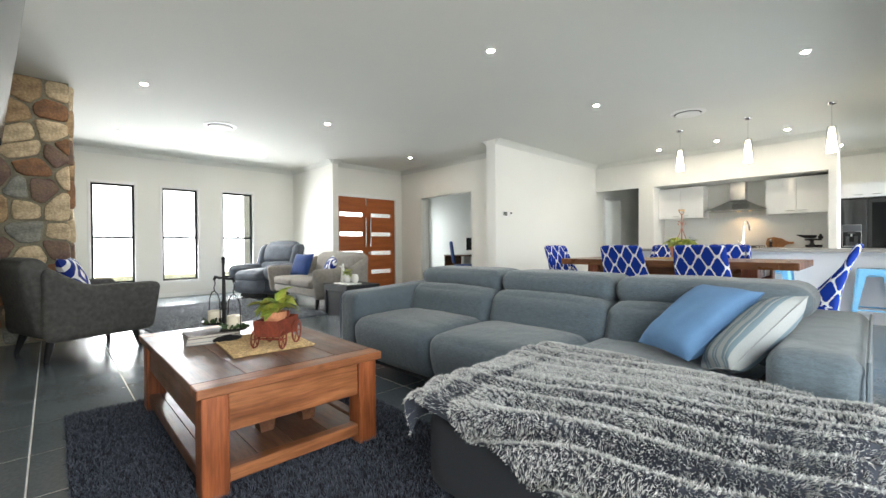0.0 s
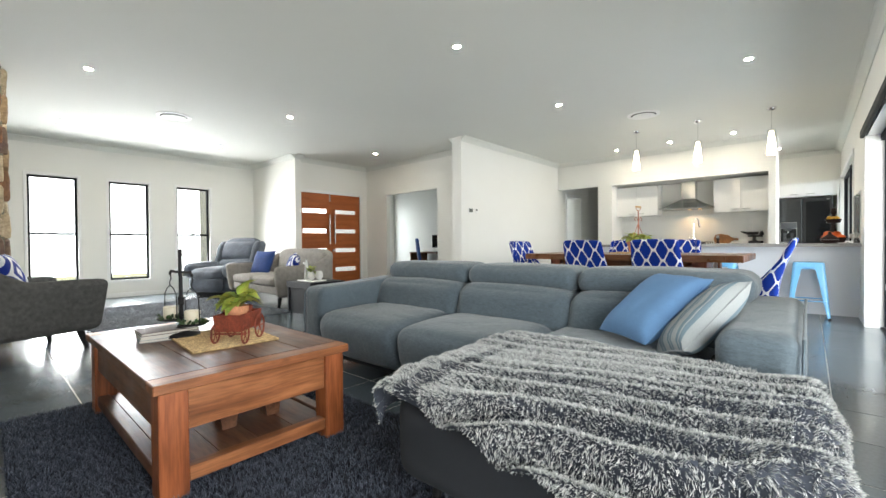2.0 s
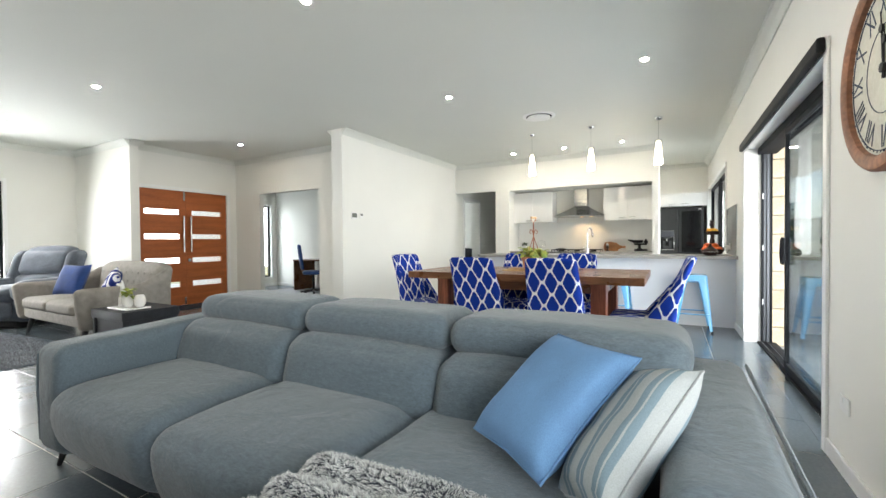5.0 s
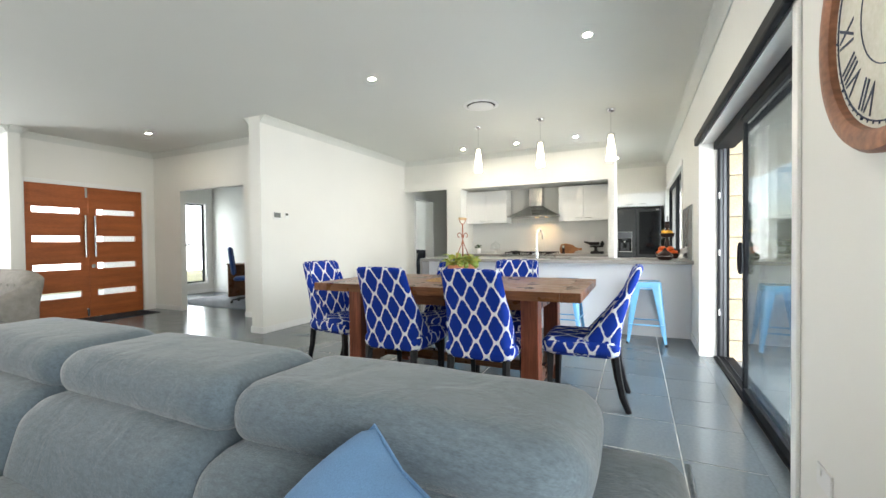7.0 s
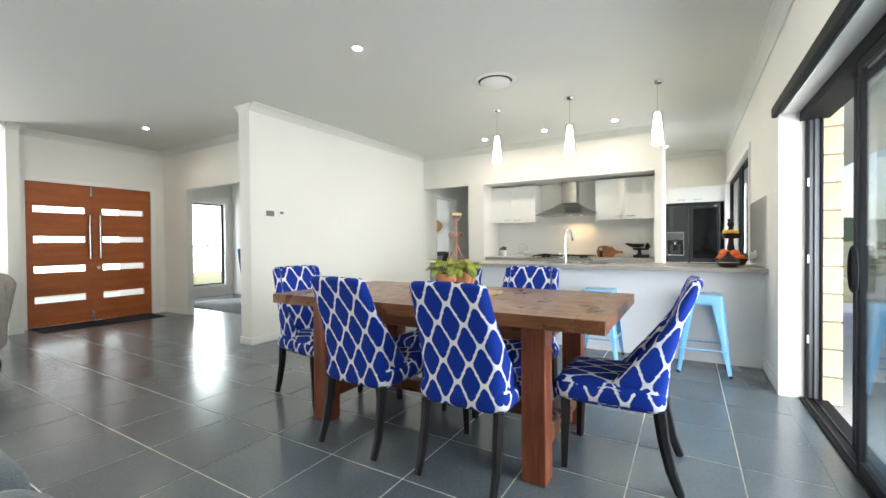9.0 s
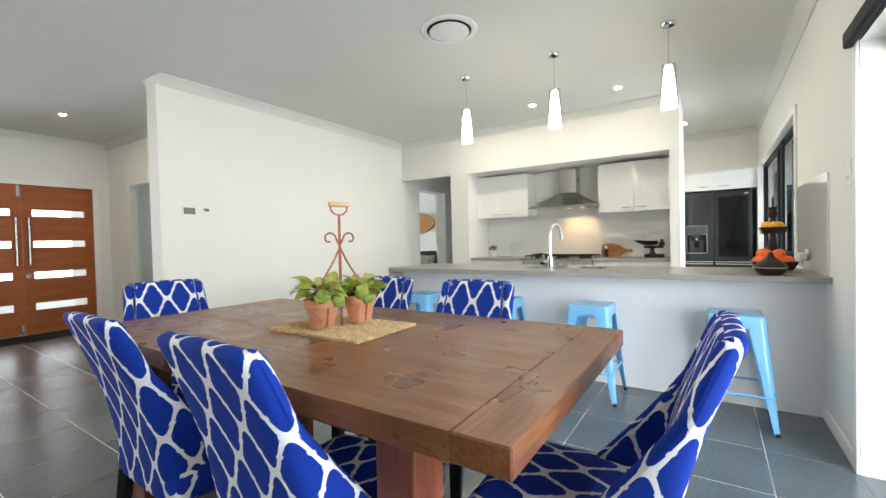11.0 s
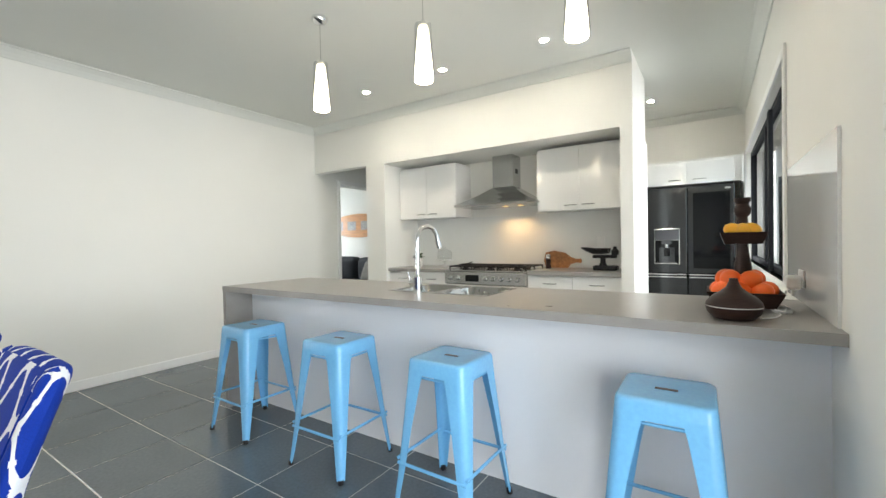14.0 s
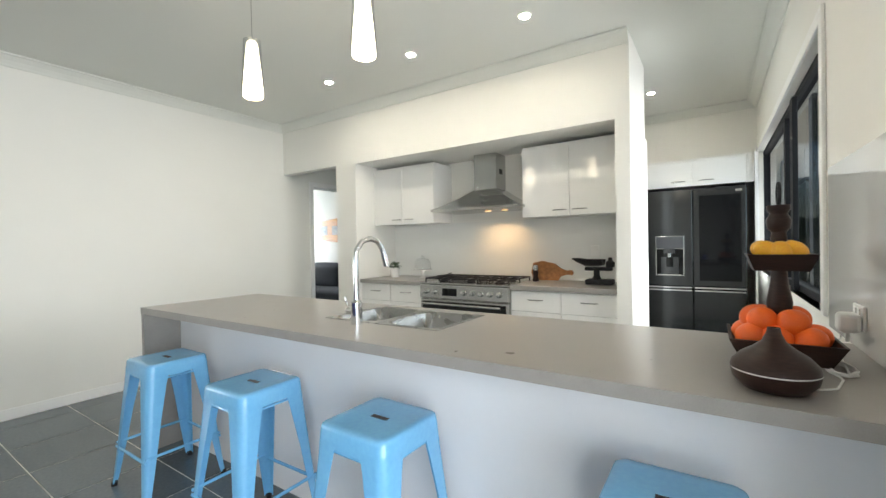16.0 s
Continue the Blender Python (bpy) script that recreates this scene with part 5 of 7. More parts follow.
tm = tagged(part("place_mat", box(-0.21, 0.21, -0.31, 0.31, 0, 0.005, 0.002, 1), M_JUTE, at=pose(5.73, 1.463, Z, 0, 0, 1) @ Matrix.Diagonal((0.845, 0.83, 1, 1))), "woven jute mat on the dining table", "mat")
for i in range(30):
    part("cord", tube([(-0.21, -0.303 + i * 0.0209, 0.006), (0, -0.303 + i * 0.0209, 0.007), (0.21, -0.303 + i * 0.0209, 0.006)], 0.008, 5), M_JUTE, tm)
cd = thing("plant_caddy", 5.721, 1.455, Z + 0.013, -18, "rust-red wire caddy with timber handle holding potted plants", "plant stand")
part("stem", cyl((0, 0, 0.0), (0, 0, 0.463), 0.006, n=10), M_COPPER, cd)
part("handle", cyl((-0.042, 0, 0.508), (0.042, 0, 0.508), 0.011, n=14), M_GRIP, cd, "turned timber grip", True)
part("handle_bail", tube([(-0.038, 0, 0.508), (-0.035, 0, 0.483), (-0.018, 0, 0.468), (0, 0, 0.463), (0.018, 0, 0.468), (0.035, 0, 0.483), (0.038, 0, 0.508)], 0.004, 7), M_COPPER, cd, "", True)
for s in (-1, 1):
    sp = [(s * (0.006 + 0.0), 0, 0.345)] + [(s * (0.045 + (0.030 - 0.0014 * i) * math.cos(math.pi - i * 0.36)), 0, 0.365 + (0.030 - 0.0014 * i) * math.sin(math.pi - i * 0.36)) for i in range(15)]
    part("scroll", tube(sp, 0.004, 6), M_COPPER, cd, "", True)
    part("brace", tube([(0, 0, 0.33), (s * 0.03, 0, 0.27), (s * 0.075, 0, 0.20), (s * 0.085, 0, 0.13)], 0.004, 6), M_COPPER, cd, "", True)
    part("pot_ring", tube([(s * 0.085 + 0.066 * math.cos(a), 0.066 * math.sin(a), 0.095) for a in [i * math.pi / 10 for i in range(20)]], 0.004, 6, True), M_COPPER, cd, "", True)
    part("foot", tube([(s * 0.085, 0.066, 0.095), (s * 0.085, 0.05, 0.02), (s * 0.085, 0.0, 0.004), (s * 0.085, -0.05, 0.02), (s * 0.085, -0.066, 0.095)], 0.004, 6), M_COPPER, cd, "", True)
    pot(cd, s * 0.085, 0, 0.008, 0.068, 0.115)
    foliage(cd, s * 0.088, 0, 0.128, 46, 0.066, 0.078, 31 + s, M_LEAF)
    rr = random.Random(s + 3)
    for i in range(3):
        bm = bmesh.new()
        bmesh.ops.create_icosphere(bm, subdivisions=2, radius=0.030)
        part("green_fruit", bm, M_LEAF, cd, "round green fruit", True, at=pose(s * 0.09 + rr.uniform(-0.05, 0.05), rr.choice((-1, 1)) * 0.062, 0.115 + rr.uniform(0, 0.03)))

# ---- kitchen ----
BT = 0.92


def bar_handle(parent, y, z, x, ln=0.12, label="steel bow handle"):
    part("handle", tube([(x, y - ln / 2, z), (x - 0.02, y - ln / 2 + 0.012, z), (x - 0.026, y, z), (x - 0.02, y + ln / 2 - 0.012, z), (x, y + ln / 2, z)], 0.005, 8), M_STEEL, parent, label, True)


def upper_cabinet(y0, y1, z0, z1, xf, xb, label):
    o = thing("wall_cabinet", xf, (y0 + y1) / 2, z0, 0, label, "cabinet", "kitchen wall cabinets")
    h, hy = z1 - z0, (y1 - y0) / 2
    part("body", box(0.019, xb - xf - 0.001, -hy, hy, 0, h), M_CAB, o)
    for s in (-1, 1):
        d = part("door", box(0, 0.018, min(s * hy, s * 0.0015), max(s * hy, s * 0.0015), -0.004, h - 0.03, 0.0015, 1), M_CAB, o)
        bar_handle(d, s * 0.085 if h > 0.4 else s * 0.12, 0.045, 0.0)
    return o


upper_cabinet(2.40, 3.228, 1.52, 2.15, 10.25, 10.62, "gloss white overhead kitchen cabinet with two doors")
upper_cabinet(0.557, 1.41, 1.52, 2.15, 10.25, 10.62, "gloss white overhead kitchen cabinet with two doors")
upper_cabinet(-0.309, 0.569, 1.822, 2.09, 11.50, 12.39, "gloss white cabinet above the refrigerator")


def base_cabinet(y0, y1, label):
    o = thing("base_cabinet", 10.02, (y0 + y1) / 2, 0, 0, label, "cabinet", "kitchen base cabinets")
    hy = (y1 - y0) / 2
    part("body", box(0.019, 0.598, -hy, hy, 0.13, 0.879), M_CAB, o)
    part("kickboard", box(0.06, 0.08, -hy, hy, 0, 0.129), M_CAB, o)
    for s in (-1, 1):
        a, b = min(s * hy, s * 0.0015), max(s * hy, s * 0.0015)
        d = part("drawer", box(0, 0.018, a + 0.001, b, 0.70, 0.872, 0.0015, 1), M_CAB, o)
        bar_handle(d, (a + b) / 2, 0.80, 0.0, 0.13)
        d = part("door", box(0, 0.018, a + 0.001, b, 0.135, 0.696, 0.0015, 1), M_CAB, o)
        bar_handle(d, (a + b) / 2, 0.63, 0.0, 0.13)
    return o


base_cabinet(2.402, 3.228, "gloss white base cabinet beside the cooker")
base_cabinet(0.557, 1.435, "gloss white base cabinet beside the cooker")
for y0, y1 in ((2.402, 3.228), (0.557, 1.435)):
    tagged(part("benchtop", box(9.99, 10.617, y0, y1, 0.881, BT, 0.003, 1), M_BENCH), "grey stone benchtop in the kitchen niche", "benchtop")
tagged(part("splashback", box(10.608, 10.619, 0.557, 3.228, BT + 0.001, 1.519), M_SPLASH), kind="structure")
tagged(part("splashback_end", box(10.0, 10.60, 0.556, 0.562, BT + 0.001, 1.519), M_SPLASH), kind="structure")

ov = thing("range_cooker", 9.985, 1.9185, 0, 0, "stainless steel freestanding cooker with a gas hob", "cooker")
hy = 0.478
part("body", box(0.03, 0.62, -hy, hy, 0.10, 0.90, 0.004, 1), M_STEEL, ov)
part("control_panel", box(-0.008, 0.03, -hy, hy, 0.765, 0.895, 0.006, 1), M_STEEL, ov)
dr = part("oven_door", box(0.0, 0.03, -hy + 0.005, hy - 0.005, 0.20, 0.755, 0.004, 1), M_STEEL, ov)
part("door_glass", box(-0.004, 0.0, -hy + 0.03, hy - 0.03, 0.26, 0.735), M_DKGLASS, dr)
part("door_handle", add_cyl(add_cyl(cyl((-0.045, -hy + 0.06, 0.715), (-0.045, hy - 0.06, 0.715), 0.013), (-0.045, -hy + 0.09, 0.715), (0, -hy + 0.09, 0.715), 0.008), (-0.045, hy - 0.09, 0.715), (0, hy - 0.09, 0.715), 0.008), M_STEEL, dr, "", True)
part("clock_display", box(-0.011, -0.008, 0.05, 0.21, 0.795, 0.865), M_DKGLASS, ov)
for yy in (0.40, 0.30, -0.03, -0.12, -0.21, -0.30, -0.39):
    part("knob", lathe([(0.026, 0), (0.026, 0.006), (0.020, 0.010), (0.018, 0.032), (0.012, 0.034)], 18), M_STEEL, ov, "", True, pose(-0.008, yy, 0.83, 0, -90, 0))
part("hob", box(0.0, 0.61, -hy, hy, 0.90, 0.914, 0.003, 1), M_STEEL, ov)
for gy in (-0.31, 0.0, 0.31):
    for a in (-0.14, -0.05, 0.05, 0.14):
        part("pan_support", box(0.06, 0.56, gy + a - 0.005, gy + a + 0.005, 0.945, 0.957), M_IRON, ov, "black iron pan support bar")
    for a in (0.06, 0.30, 0.55):
        bm = box(a, a + 0.01, gy - 0.145, gy + 0.145, 0.943, 0.956)
        for c in (-0.14, 0.14):
            add_box(bm, a, a + 0.01, gy + c - 0.005, gy + c + 0.005, 0.914, 0.9435)
        part("pan_support", bm, M_IRON, ov, "black iron pan support bar")
    for bx in (0.18, 0.44):
        part("burner", lathe([(0.045, 0.914), (0.045, 0.925), (0.03, 0.928), (0.03, 0.938), (0.01, 0.94)], 18, (bx, gy, 0)), M_IRON, ov, "", True)
tagged(part("trivet", add_tube(add_tube(tube([(0.09 * math.cos(a), 0.09 * math.sin(a), 0.012) for a in [i * math.pi / 8 for i in range(16)]], 0.006, 6, True), [(-0.09, 0, 0.012), (0, 0, 0.02), (0.13, 0.02, 0.03)], 0.006), [(0, -0.09, 0.012), (0, 0, 0.016), (0, 0.09, 0.012)], 0.006), M_IRON, at=pose(10.16, 2.2, 0.958)), "black cast iron trivet on the hob", "trivet")

hood = thing("range_hood", 10.62, 1.866, 1.612, 0, "stainless steel canopy rangehood with its lamp on", "rangehood")
bm = bmesh.new()
lo = [(-0.50, -0.48), (-0.50, 0.48), (-0.001, 0.48), (-0.001, -0.48)]
hi = [(-0.23, -0.128), (-0.23, 0.128), (-0.001, 0.128), (-0.001, -0.128)]
prev = None
for ring, z in ((lo, 0.0), (lo, 0.022), ([((a[0] * 2 + b[0]) / 3, (a[1] * 2 + b[1]) / 3) for a, b in zip(lo, hi)], 0.075), ([((a[0] + b[0] * 2) / 3, (a[1] + b[1] * 2) / 3) for a, b in zip(lo, hi)], 0.138), (hi, 0.215)):
    cur = [bm.verts.new((x, y, z)) for x, y in ring]
    if prev:
        for i in range(4):
            bm.faces.new((prev[i], prev[(i + 1) % 4], cur[(i + 1) % 4], cur[i]))
    else:
        bm.faces.new(cur[::-1])
    prev = cur
bm.faces.new(prev)
part("canopy", bm, M_STEEL, hood)
part("chimney", box(-0.225, -0.001, -0.124, 0.124, 0.214, 0.574, 0.003, 1), M_STEEL, hood)
part("vent_slot", box(-0.15, -0.08, -0.1255, -0.123, 0.37, 0.42), M_DKGLASS, hood)
for yy in (-0.20, -0.02):
    part("lamp", cyl((-0.20, yy, -0.004), (-0.20, yy, 0.002), 0.03), glowing("hood_lamp", (1.0, 0.60, 0.26), 1.4), hood)
    lamp = new("hood_light", bpy.data.lights.new("hood_light", "SPOT"))
    lamp.data.energy, lamp.data.spot_size, lamp.data.spot_blend, lamp.data.color, lamp.data.shadow_soft_size = 4.0, radians(125), 0.8, (1.0, 0.62, 0.28), 0.03
    lamp.matrix_world = look((10.42, 1.866 + yy, 1.60), (10.50, 1.866 + yy, 0.9))

# island bench
isl = thing("island_bench", 8.2, 1.27, 0, 0, "gloss white island bench with grey stone top and end", "island")
part("front_panel", box(8.03 - 8.2, 8.05 - 8.2, -0.449 - 1.27, 2.954 - 1.27, 0.0, 0.879), M_PANEL, isl)
part("rear_panel", box(8.56 - 8.2, 8.58 - 8.2, -0.449 - 1.27, 2.954 - 1.27, 0.0, 0.879), M_CAB, isl)
part("waterfall_end", box(7.818 - 8.2, 8.618 - 8.2, 2.955 - 1.27, 2.994 - 1.27, 0.0, 0.879, 0.002, 1), M_BENCH, isl)
SX0, SX1, SY0, SY1 = 8.13, 8.53, 0.93, 1.60
bm = bmesh.new()
xs, ys = [v - 8.2 for v in (7.816, SX0, SX1, 8.62)], [v - 1.27 for v in (-0.449, SY0, SY1, 2.995)]
slab = [[[bm.verts.new((x, y, z)) for z in (0.880, BT)] for y in ys] for x in xs]
for i in range(3):
    for j in range(3):
        if (i, j) != (1, 1):
            for k in (0, 1):
                bm.faces.new((slab[i][j][k], slab[i + 1][j][k], slab[i + 1][j + 1][k], slab[i][j + 1][k]))
edges = [((i, j), (i + 1, j)) for i in range(3) for j in (0, 3)] + [((i, j), (i, j + 1)) for i in (0, 3) for j in range(3)]
edges += [((1, 1), (2, 1)), ((1, 2), (2, 2)), ((1, 1), (1, 2)), ((2, 1), (2, 2))]
for (i, j), (p, q) in edges:
    bm.faces.new((slab[i][j][0], slab[p][q][0], slab[p][q][1], slab[i][j][1]))
part("stone_top", bm, M_BENCH, isl)

sink = thing("sink", (SX0 + SX1) / 2, (SY0 + SY1) / 2, BT, 0, "double bowl stainless steel sink set in the bench", "sink")


def rounded(hx, hy, r, n=7):
    """Outline of a rectangle with round corners."""
    return [(sx * (hx - r) + r * math.cos(a0 + i * math.pi / 2 / (n - 1)), sy * (hy - r) + r * math.sin(a0 + i * math.pi / 2 / (n - 1)))
            for sx, sy, a0 in ((1, 1, 0), (-1, 1, math.pi / 2), (-1, -1, math.pi), (1, -1, 1.5 * math.pi)) for i in range(n)]


for cy in (-0.174, 0.174):
    bm = bmesh.new()
    hx, hy = 0.188, 0.152
    prev = None
    for k, (ring, z) in enumerate(((rounded(0.214, 0.1735, 0.004), 0.0005), (rounded(0.213, 0.1735, 0.004), 0.003), (rounded(hx, hy, 0.07), 0.003), (rounded(hx - 0.005, hy - 0.005, 0.067), -0.004),
                                   (rounded(hx - 0.014, hy - 0.014, 0.062), -0.125), (rounded(hx - 0.026, hy - 0.026, 0.055), -0.155), (rounded(hx - 0.06, hy - 0.06, 0.04), -0.166))):
        cur = [bm.verts.new((x, cy + y, z)) for x, y in ring]
        if prev:
            for i in range(len(cur)):
                bm.faces.new((prev[i], prev[(i + 1) % len(cur)], cur[(i + 1) % len(cur)], cur[i]))
        prev = cur
    bm.faces.new(prev)
    part("bowl", bm, M_SINK, sink, "", True)
for yy in (-0.17, 0.17):
    part("drain", lathe([(0.04, -0.1655), (0.04, -0.163), (0.01, -0.164)], 16, (0, yy, 0)), M_CHROME, sink)
tap = thing("tap", 8.075, 1.345, BT, 0, "chrome gooseneck kitchen tap", "tap")
part("base", lathe([(0.027, 0), (0.027, 0.10), (0.022, 0.105), (0.018, 0.115)], 20), M_CHROME, tap, "", True)
part("spout", tube([(0, 0, 0.10), (0, 0, 0.30), (0.008, 0, 0.345), (0.035, -0.01, 0.385), (0.075, -0.022, 0.397), (0.115, -0.033, 0.385), (0.14, -0.04, 0.35), (0.152, -0.044, 0.31)], 0.0135, 12), M_CHROME, tap, "", True)
part("nozzle", cyl((0.151, -0.0435, 0.315), (0.163, -0.048, 0.262), 0.017, 0.015), M_CHROME, tap, "", True)
part("lever", add_cyl(cyl((0, 0.02, 0.06), (0, 0.055, 0.06), 0.017), (0, 0.05, 0.06), (-0.015, 0.06, 0.125), 0.005), M_CHROME, tap, "", True)


def stool(x, y, rz, proto=None):
    """Pressed sheet-steel bar stool with splayed legs."""
    if proto:
        return copy_thing(proto, pose(x, y, 0, 0, 0, rz))
    o = thing("bar_stool", x, y, 0, rz, "sky-blue enamelled steel bar stool at the island", "stool", "bar stools along the island")
    h, zt = 0.150, 0.69
    bm = bmesh.new()
    prev = None
    for k, r, z in ((h + 0.004, 0.034, zt - 0.068), (h, 0.034, zt - 0.014), (h - 0.003, 0.033, zt - 0.005), (h - 0.010, 0.030, zt), (h - 0.030, 0.024, zt - 0.0015), (0.06, 0.02, zt - 0.003)):
        cur = [bm.verts.new((x_, y_, z)) for x_, y_ in rounded(k, k, r, 6)]
        if prev:
            for i in range(len(cur)):
                bm.faces.new((prev[i], prev[(i + 1) % len(cur)], cur[(i + 1) % len(cur)], cur[i]))
        prev = cur
    bm.faces.new(prev)
    part("seat", bm, M_STOOL, o, "", True)
    part("grip_slot", box(-0.010, 0.010, -0.036, 0.036, zt - 0.004, zt - 0.0018, 0.0005, 1), M_DKGLASS, o)
    for sx in (-1, 1):
        for sy in (-1, 1):
            bm = bmesh.new()
            prev = None
            for z, off, w in ((zt - 0.045, 0.1525, 0.098), (zt - 0.11, 0.157, 0.086), (0.40, 0.173, 0.066), (0.20, 0.188, 0.048), (0.06, 0.200, 0.034), (0.015, 0.205, 0.030)):
                rc = min(0.034, w * 0.55)
                sect = [(w, 0.0)] + [(rc * (1 - math.sin(t)), rc * (1 - math.cos(t))) for t in [i * math.pi / 10 for i in range(6)]] + [(0.0, w), (0.0035, w)]
                sect += [(0.0035 + (rc - 0.0035) * (1 - math.sin(t)), 0.0035 + (rc - 0.0035) * (1 - math.cos(t))) for t in [i * math.pi / 10 for i in range(5, -1, -1)]] + [(w, 0.0035)]
                cur = [bm.verts.new((sx * (off - p), sy * (off - q), z)) for p, q in sect]
                if prev:
                    for i in range(len(cur)):
                        bm.faces.new((prev[i], prev[(i + 1) % len(cur)], cur[(i + 1) % len(cur)], cur[i]))
                prev = cur
            leg = part("leg", bm, M_STOOL, o, "", True)
            part("foot_cap", cyl((sx * 0.195, sy * 0.195, 0), (sx * 0.193, sy * 0.193, 0.022), 0.015, n=10), M_BLACK, leg, "black rubber foot")
    for z, off in ((0.215, 0.183), (0.608, 0.138)):
        for s in (-1, 1):
            part("brace", cyl((-off, s * off, z + (0.02 if z < 0.5 else 0)), (off, s * off, z + (0.02 if z < 0.5 else 0)), 0.0075 if z < 0.5 else 0.006, n=8), M_STOOL, o, "", True)
            part("brace", cyl((s * off, -off, z), (s * off, off, z), 0.0075 if z < 0.5 else 0.006, n=8), M_STOOL, o, "", True)
    return o


s0 = stool(7.757, 2.505, 0)
for y, rz in ((1.674, 1), (0.92, -1), (0.03, 0.5)):
    stool(7.757, y, rz, s0)

# refrigerator
fr = thing("refrigerator", 11.50, 0.128, 0, 0, "black stainless french-door refrigerator with water dispenser", "refrigerator")
part("body", box(0.07, 0.75, -0.43, 0.43, 0.03, 1.745), M_SLATE, fr)
for a, b in ((0.003, 0.435), (-0.435, -0.003)):
    d = part("door", box(0.0, 0.068, a, b, 0.80, 1.757, 0.008), M_SLATE, fr)
    if a > 0:
        disp = part("dispenser", box(-0.006, 0.0, 0.075, 0.335, 0.90, 1.30, 0.004, 1), M_STEEL, d, "recessed ice and water dispenser")
        part("recess", box(-0.008, -0.0055, 0.085, 0.325, 0.91, 1.17), M_DKGLASS, disp)
        part("back_plate", box(-0.0095, -0.008, 0.125, 0.285, 0.92, 1.09), M_SLATE, disp)
        part("dispenser_panel", box(-0.012, -0.0055, 0.082, 0.328, 1.175, 1.293, 0.002, 1), M_CHANNEL, disp, "grey control strip")
        part("spout_housing", box(-0.035, -0.0082, 0.15, 0.26, 1.125, 1.174, 0.006), M_SLATE, disp)
        part("nozzle", cyl((-0.025, 0.205, 1.09), (-0.025, 0.205, 1.126), 0.018), M_STEEL, disp, "", True)
        part("paddle", box(-0.018, -0.0097, 0.175, 0.235, 0.99, 1.085, 0.004), M_DKGLASS, disp)
        part("drip_tray", box(-0.04, -0.0082, 0.10, 0.31, 0.905, 0.918, 0.002, 1), M_STEEL, disp)
    else:
        part("glass_panel", box(-0.005, 0.0, -0.395, -0.055, 0.86, 1.68, 0.002, 1), M_DKGLASS, d, "dark mirrored door window")
        part("badge", box(-0.003, 0.0, -0.40, -0.35, 1.705, 1.725), M_CHROME, d)
    part("handle", box(-0.022, 0.0, a + 0.01, b - 0.01, 0.782, 0.797, 0.003, 1), M_CHROME, d)
    d = part("freezer_drawer", box(0.0, 0.068, a, b, 0.06, 0.775, 0.008), M_SLATE, fr)
    part("handle", box(-0.02, 0.0, a + 0.01, b - 0.01, 0.752, 0.768, 0.003, 1), M_CHROME, d)
fr.scale = (1, 1, 1.02)
for yy, zz in ((0.572, 2.09), (-0.386, 2.09)):
    tagged(part("fridge_side_panel", box(11.47, 12.39, yy, yy + 0.018, 0, zz), M_CAB), kind="structure")
tagged(part("trim_filler", box(11.502, 11.52, -0.366, -0.312, 1.815, 2.09, 0.0015, 1), M_CAB), kind="structure")

# things on the benches
rr = random.Random(2)
fs = thing("fruit_stand", 8.27, -0.215, BT, 0, "two-tier dark timber fruit stand piled with fruit", "fruit stand")
part("column", lathe([(0.05, 0.0), (0.03, 0.02), (0.018, 0.06), (0.027, 0.13), (0.032, 0.17), (0.022, 0.23), (0.018, 0.28), (0.024, 0.33), (0.02, 0.36), (0.018, 0.38), (0.028, 0.392), (0.031, 0.415), (0.022, 0.435), (0.029, 0.447), (0.029, 0.46)], 20), M_BOWL, fs, "", True)
part("top_loop", tube([(0.024 * math.cos(a) * 1.1, 0, 0.492 + 0.034 * math.sin(a)) for a in [i * math.pi / 8 for i in range(16)]], 0.005, 6, True), M_IRON, fs, "", True)


def tray_bm(r, h, z):
    """Square tray with flared sides."""
    bm = bmesh.new()
    prev = None
    for rr_, zz in ((r * 0.78, z), (r, z + h), (r - 0.008, z + h), (r * 0.78 - 0.008, z + 0.012)):
        cur = [bm.verts.new((rr_ * a, rr_ * b, zz)) for a, b in ((-1, -1), (1, -1), (1, 1), (-1, 1))]
        if prev:
            for i in range(4):
                bm.faces.new((prev[i], prev[(i + 1) % 4], cur[(i + 1) % 4], cur[i]))
        else:
            bm.faces.new(cur[::-1])
        prev = cur
    bm.faces.new(prev)
    return bm


part("lower_tray", tray_bm(0.128, 0.062, 0.012), M_BOWL, fs)
part("upper_tray", tray_bm(0.080, 0.048, 0.268), M_BOWL, fs)


def fruit(name, r, x, y, z, material, label, sx=1.0):
    bm = bmesh.new()
    bmesh.ops.create_icosphere(bm, subdivisions=3, radius=r)
    for v in bm.verts:
        v.co = v.co * (1 + 0.03 * noise.noise(v.co * 20 + Vector((x * 50, y * 50, 0))))
        v.co.z *= 0.94
        v.co.x *= sx
    return tagged(part(name, bm, material, smooth=True, at=pose(x, y, z, rr.uniform(0, 360), rr.uniform(0, 40), rr.uniform(0, 360))), label, name, "fruit on the stand")


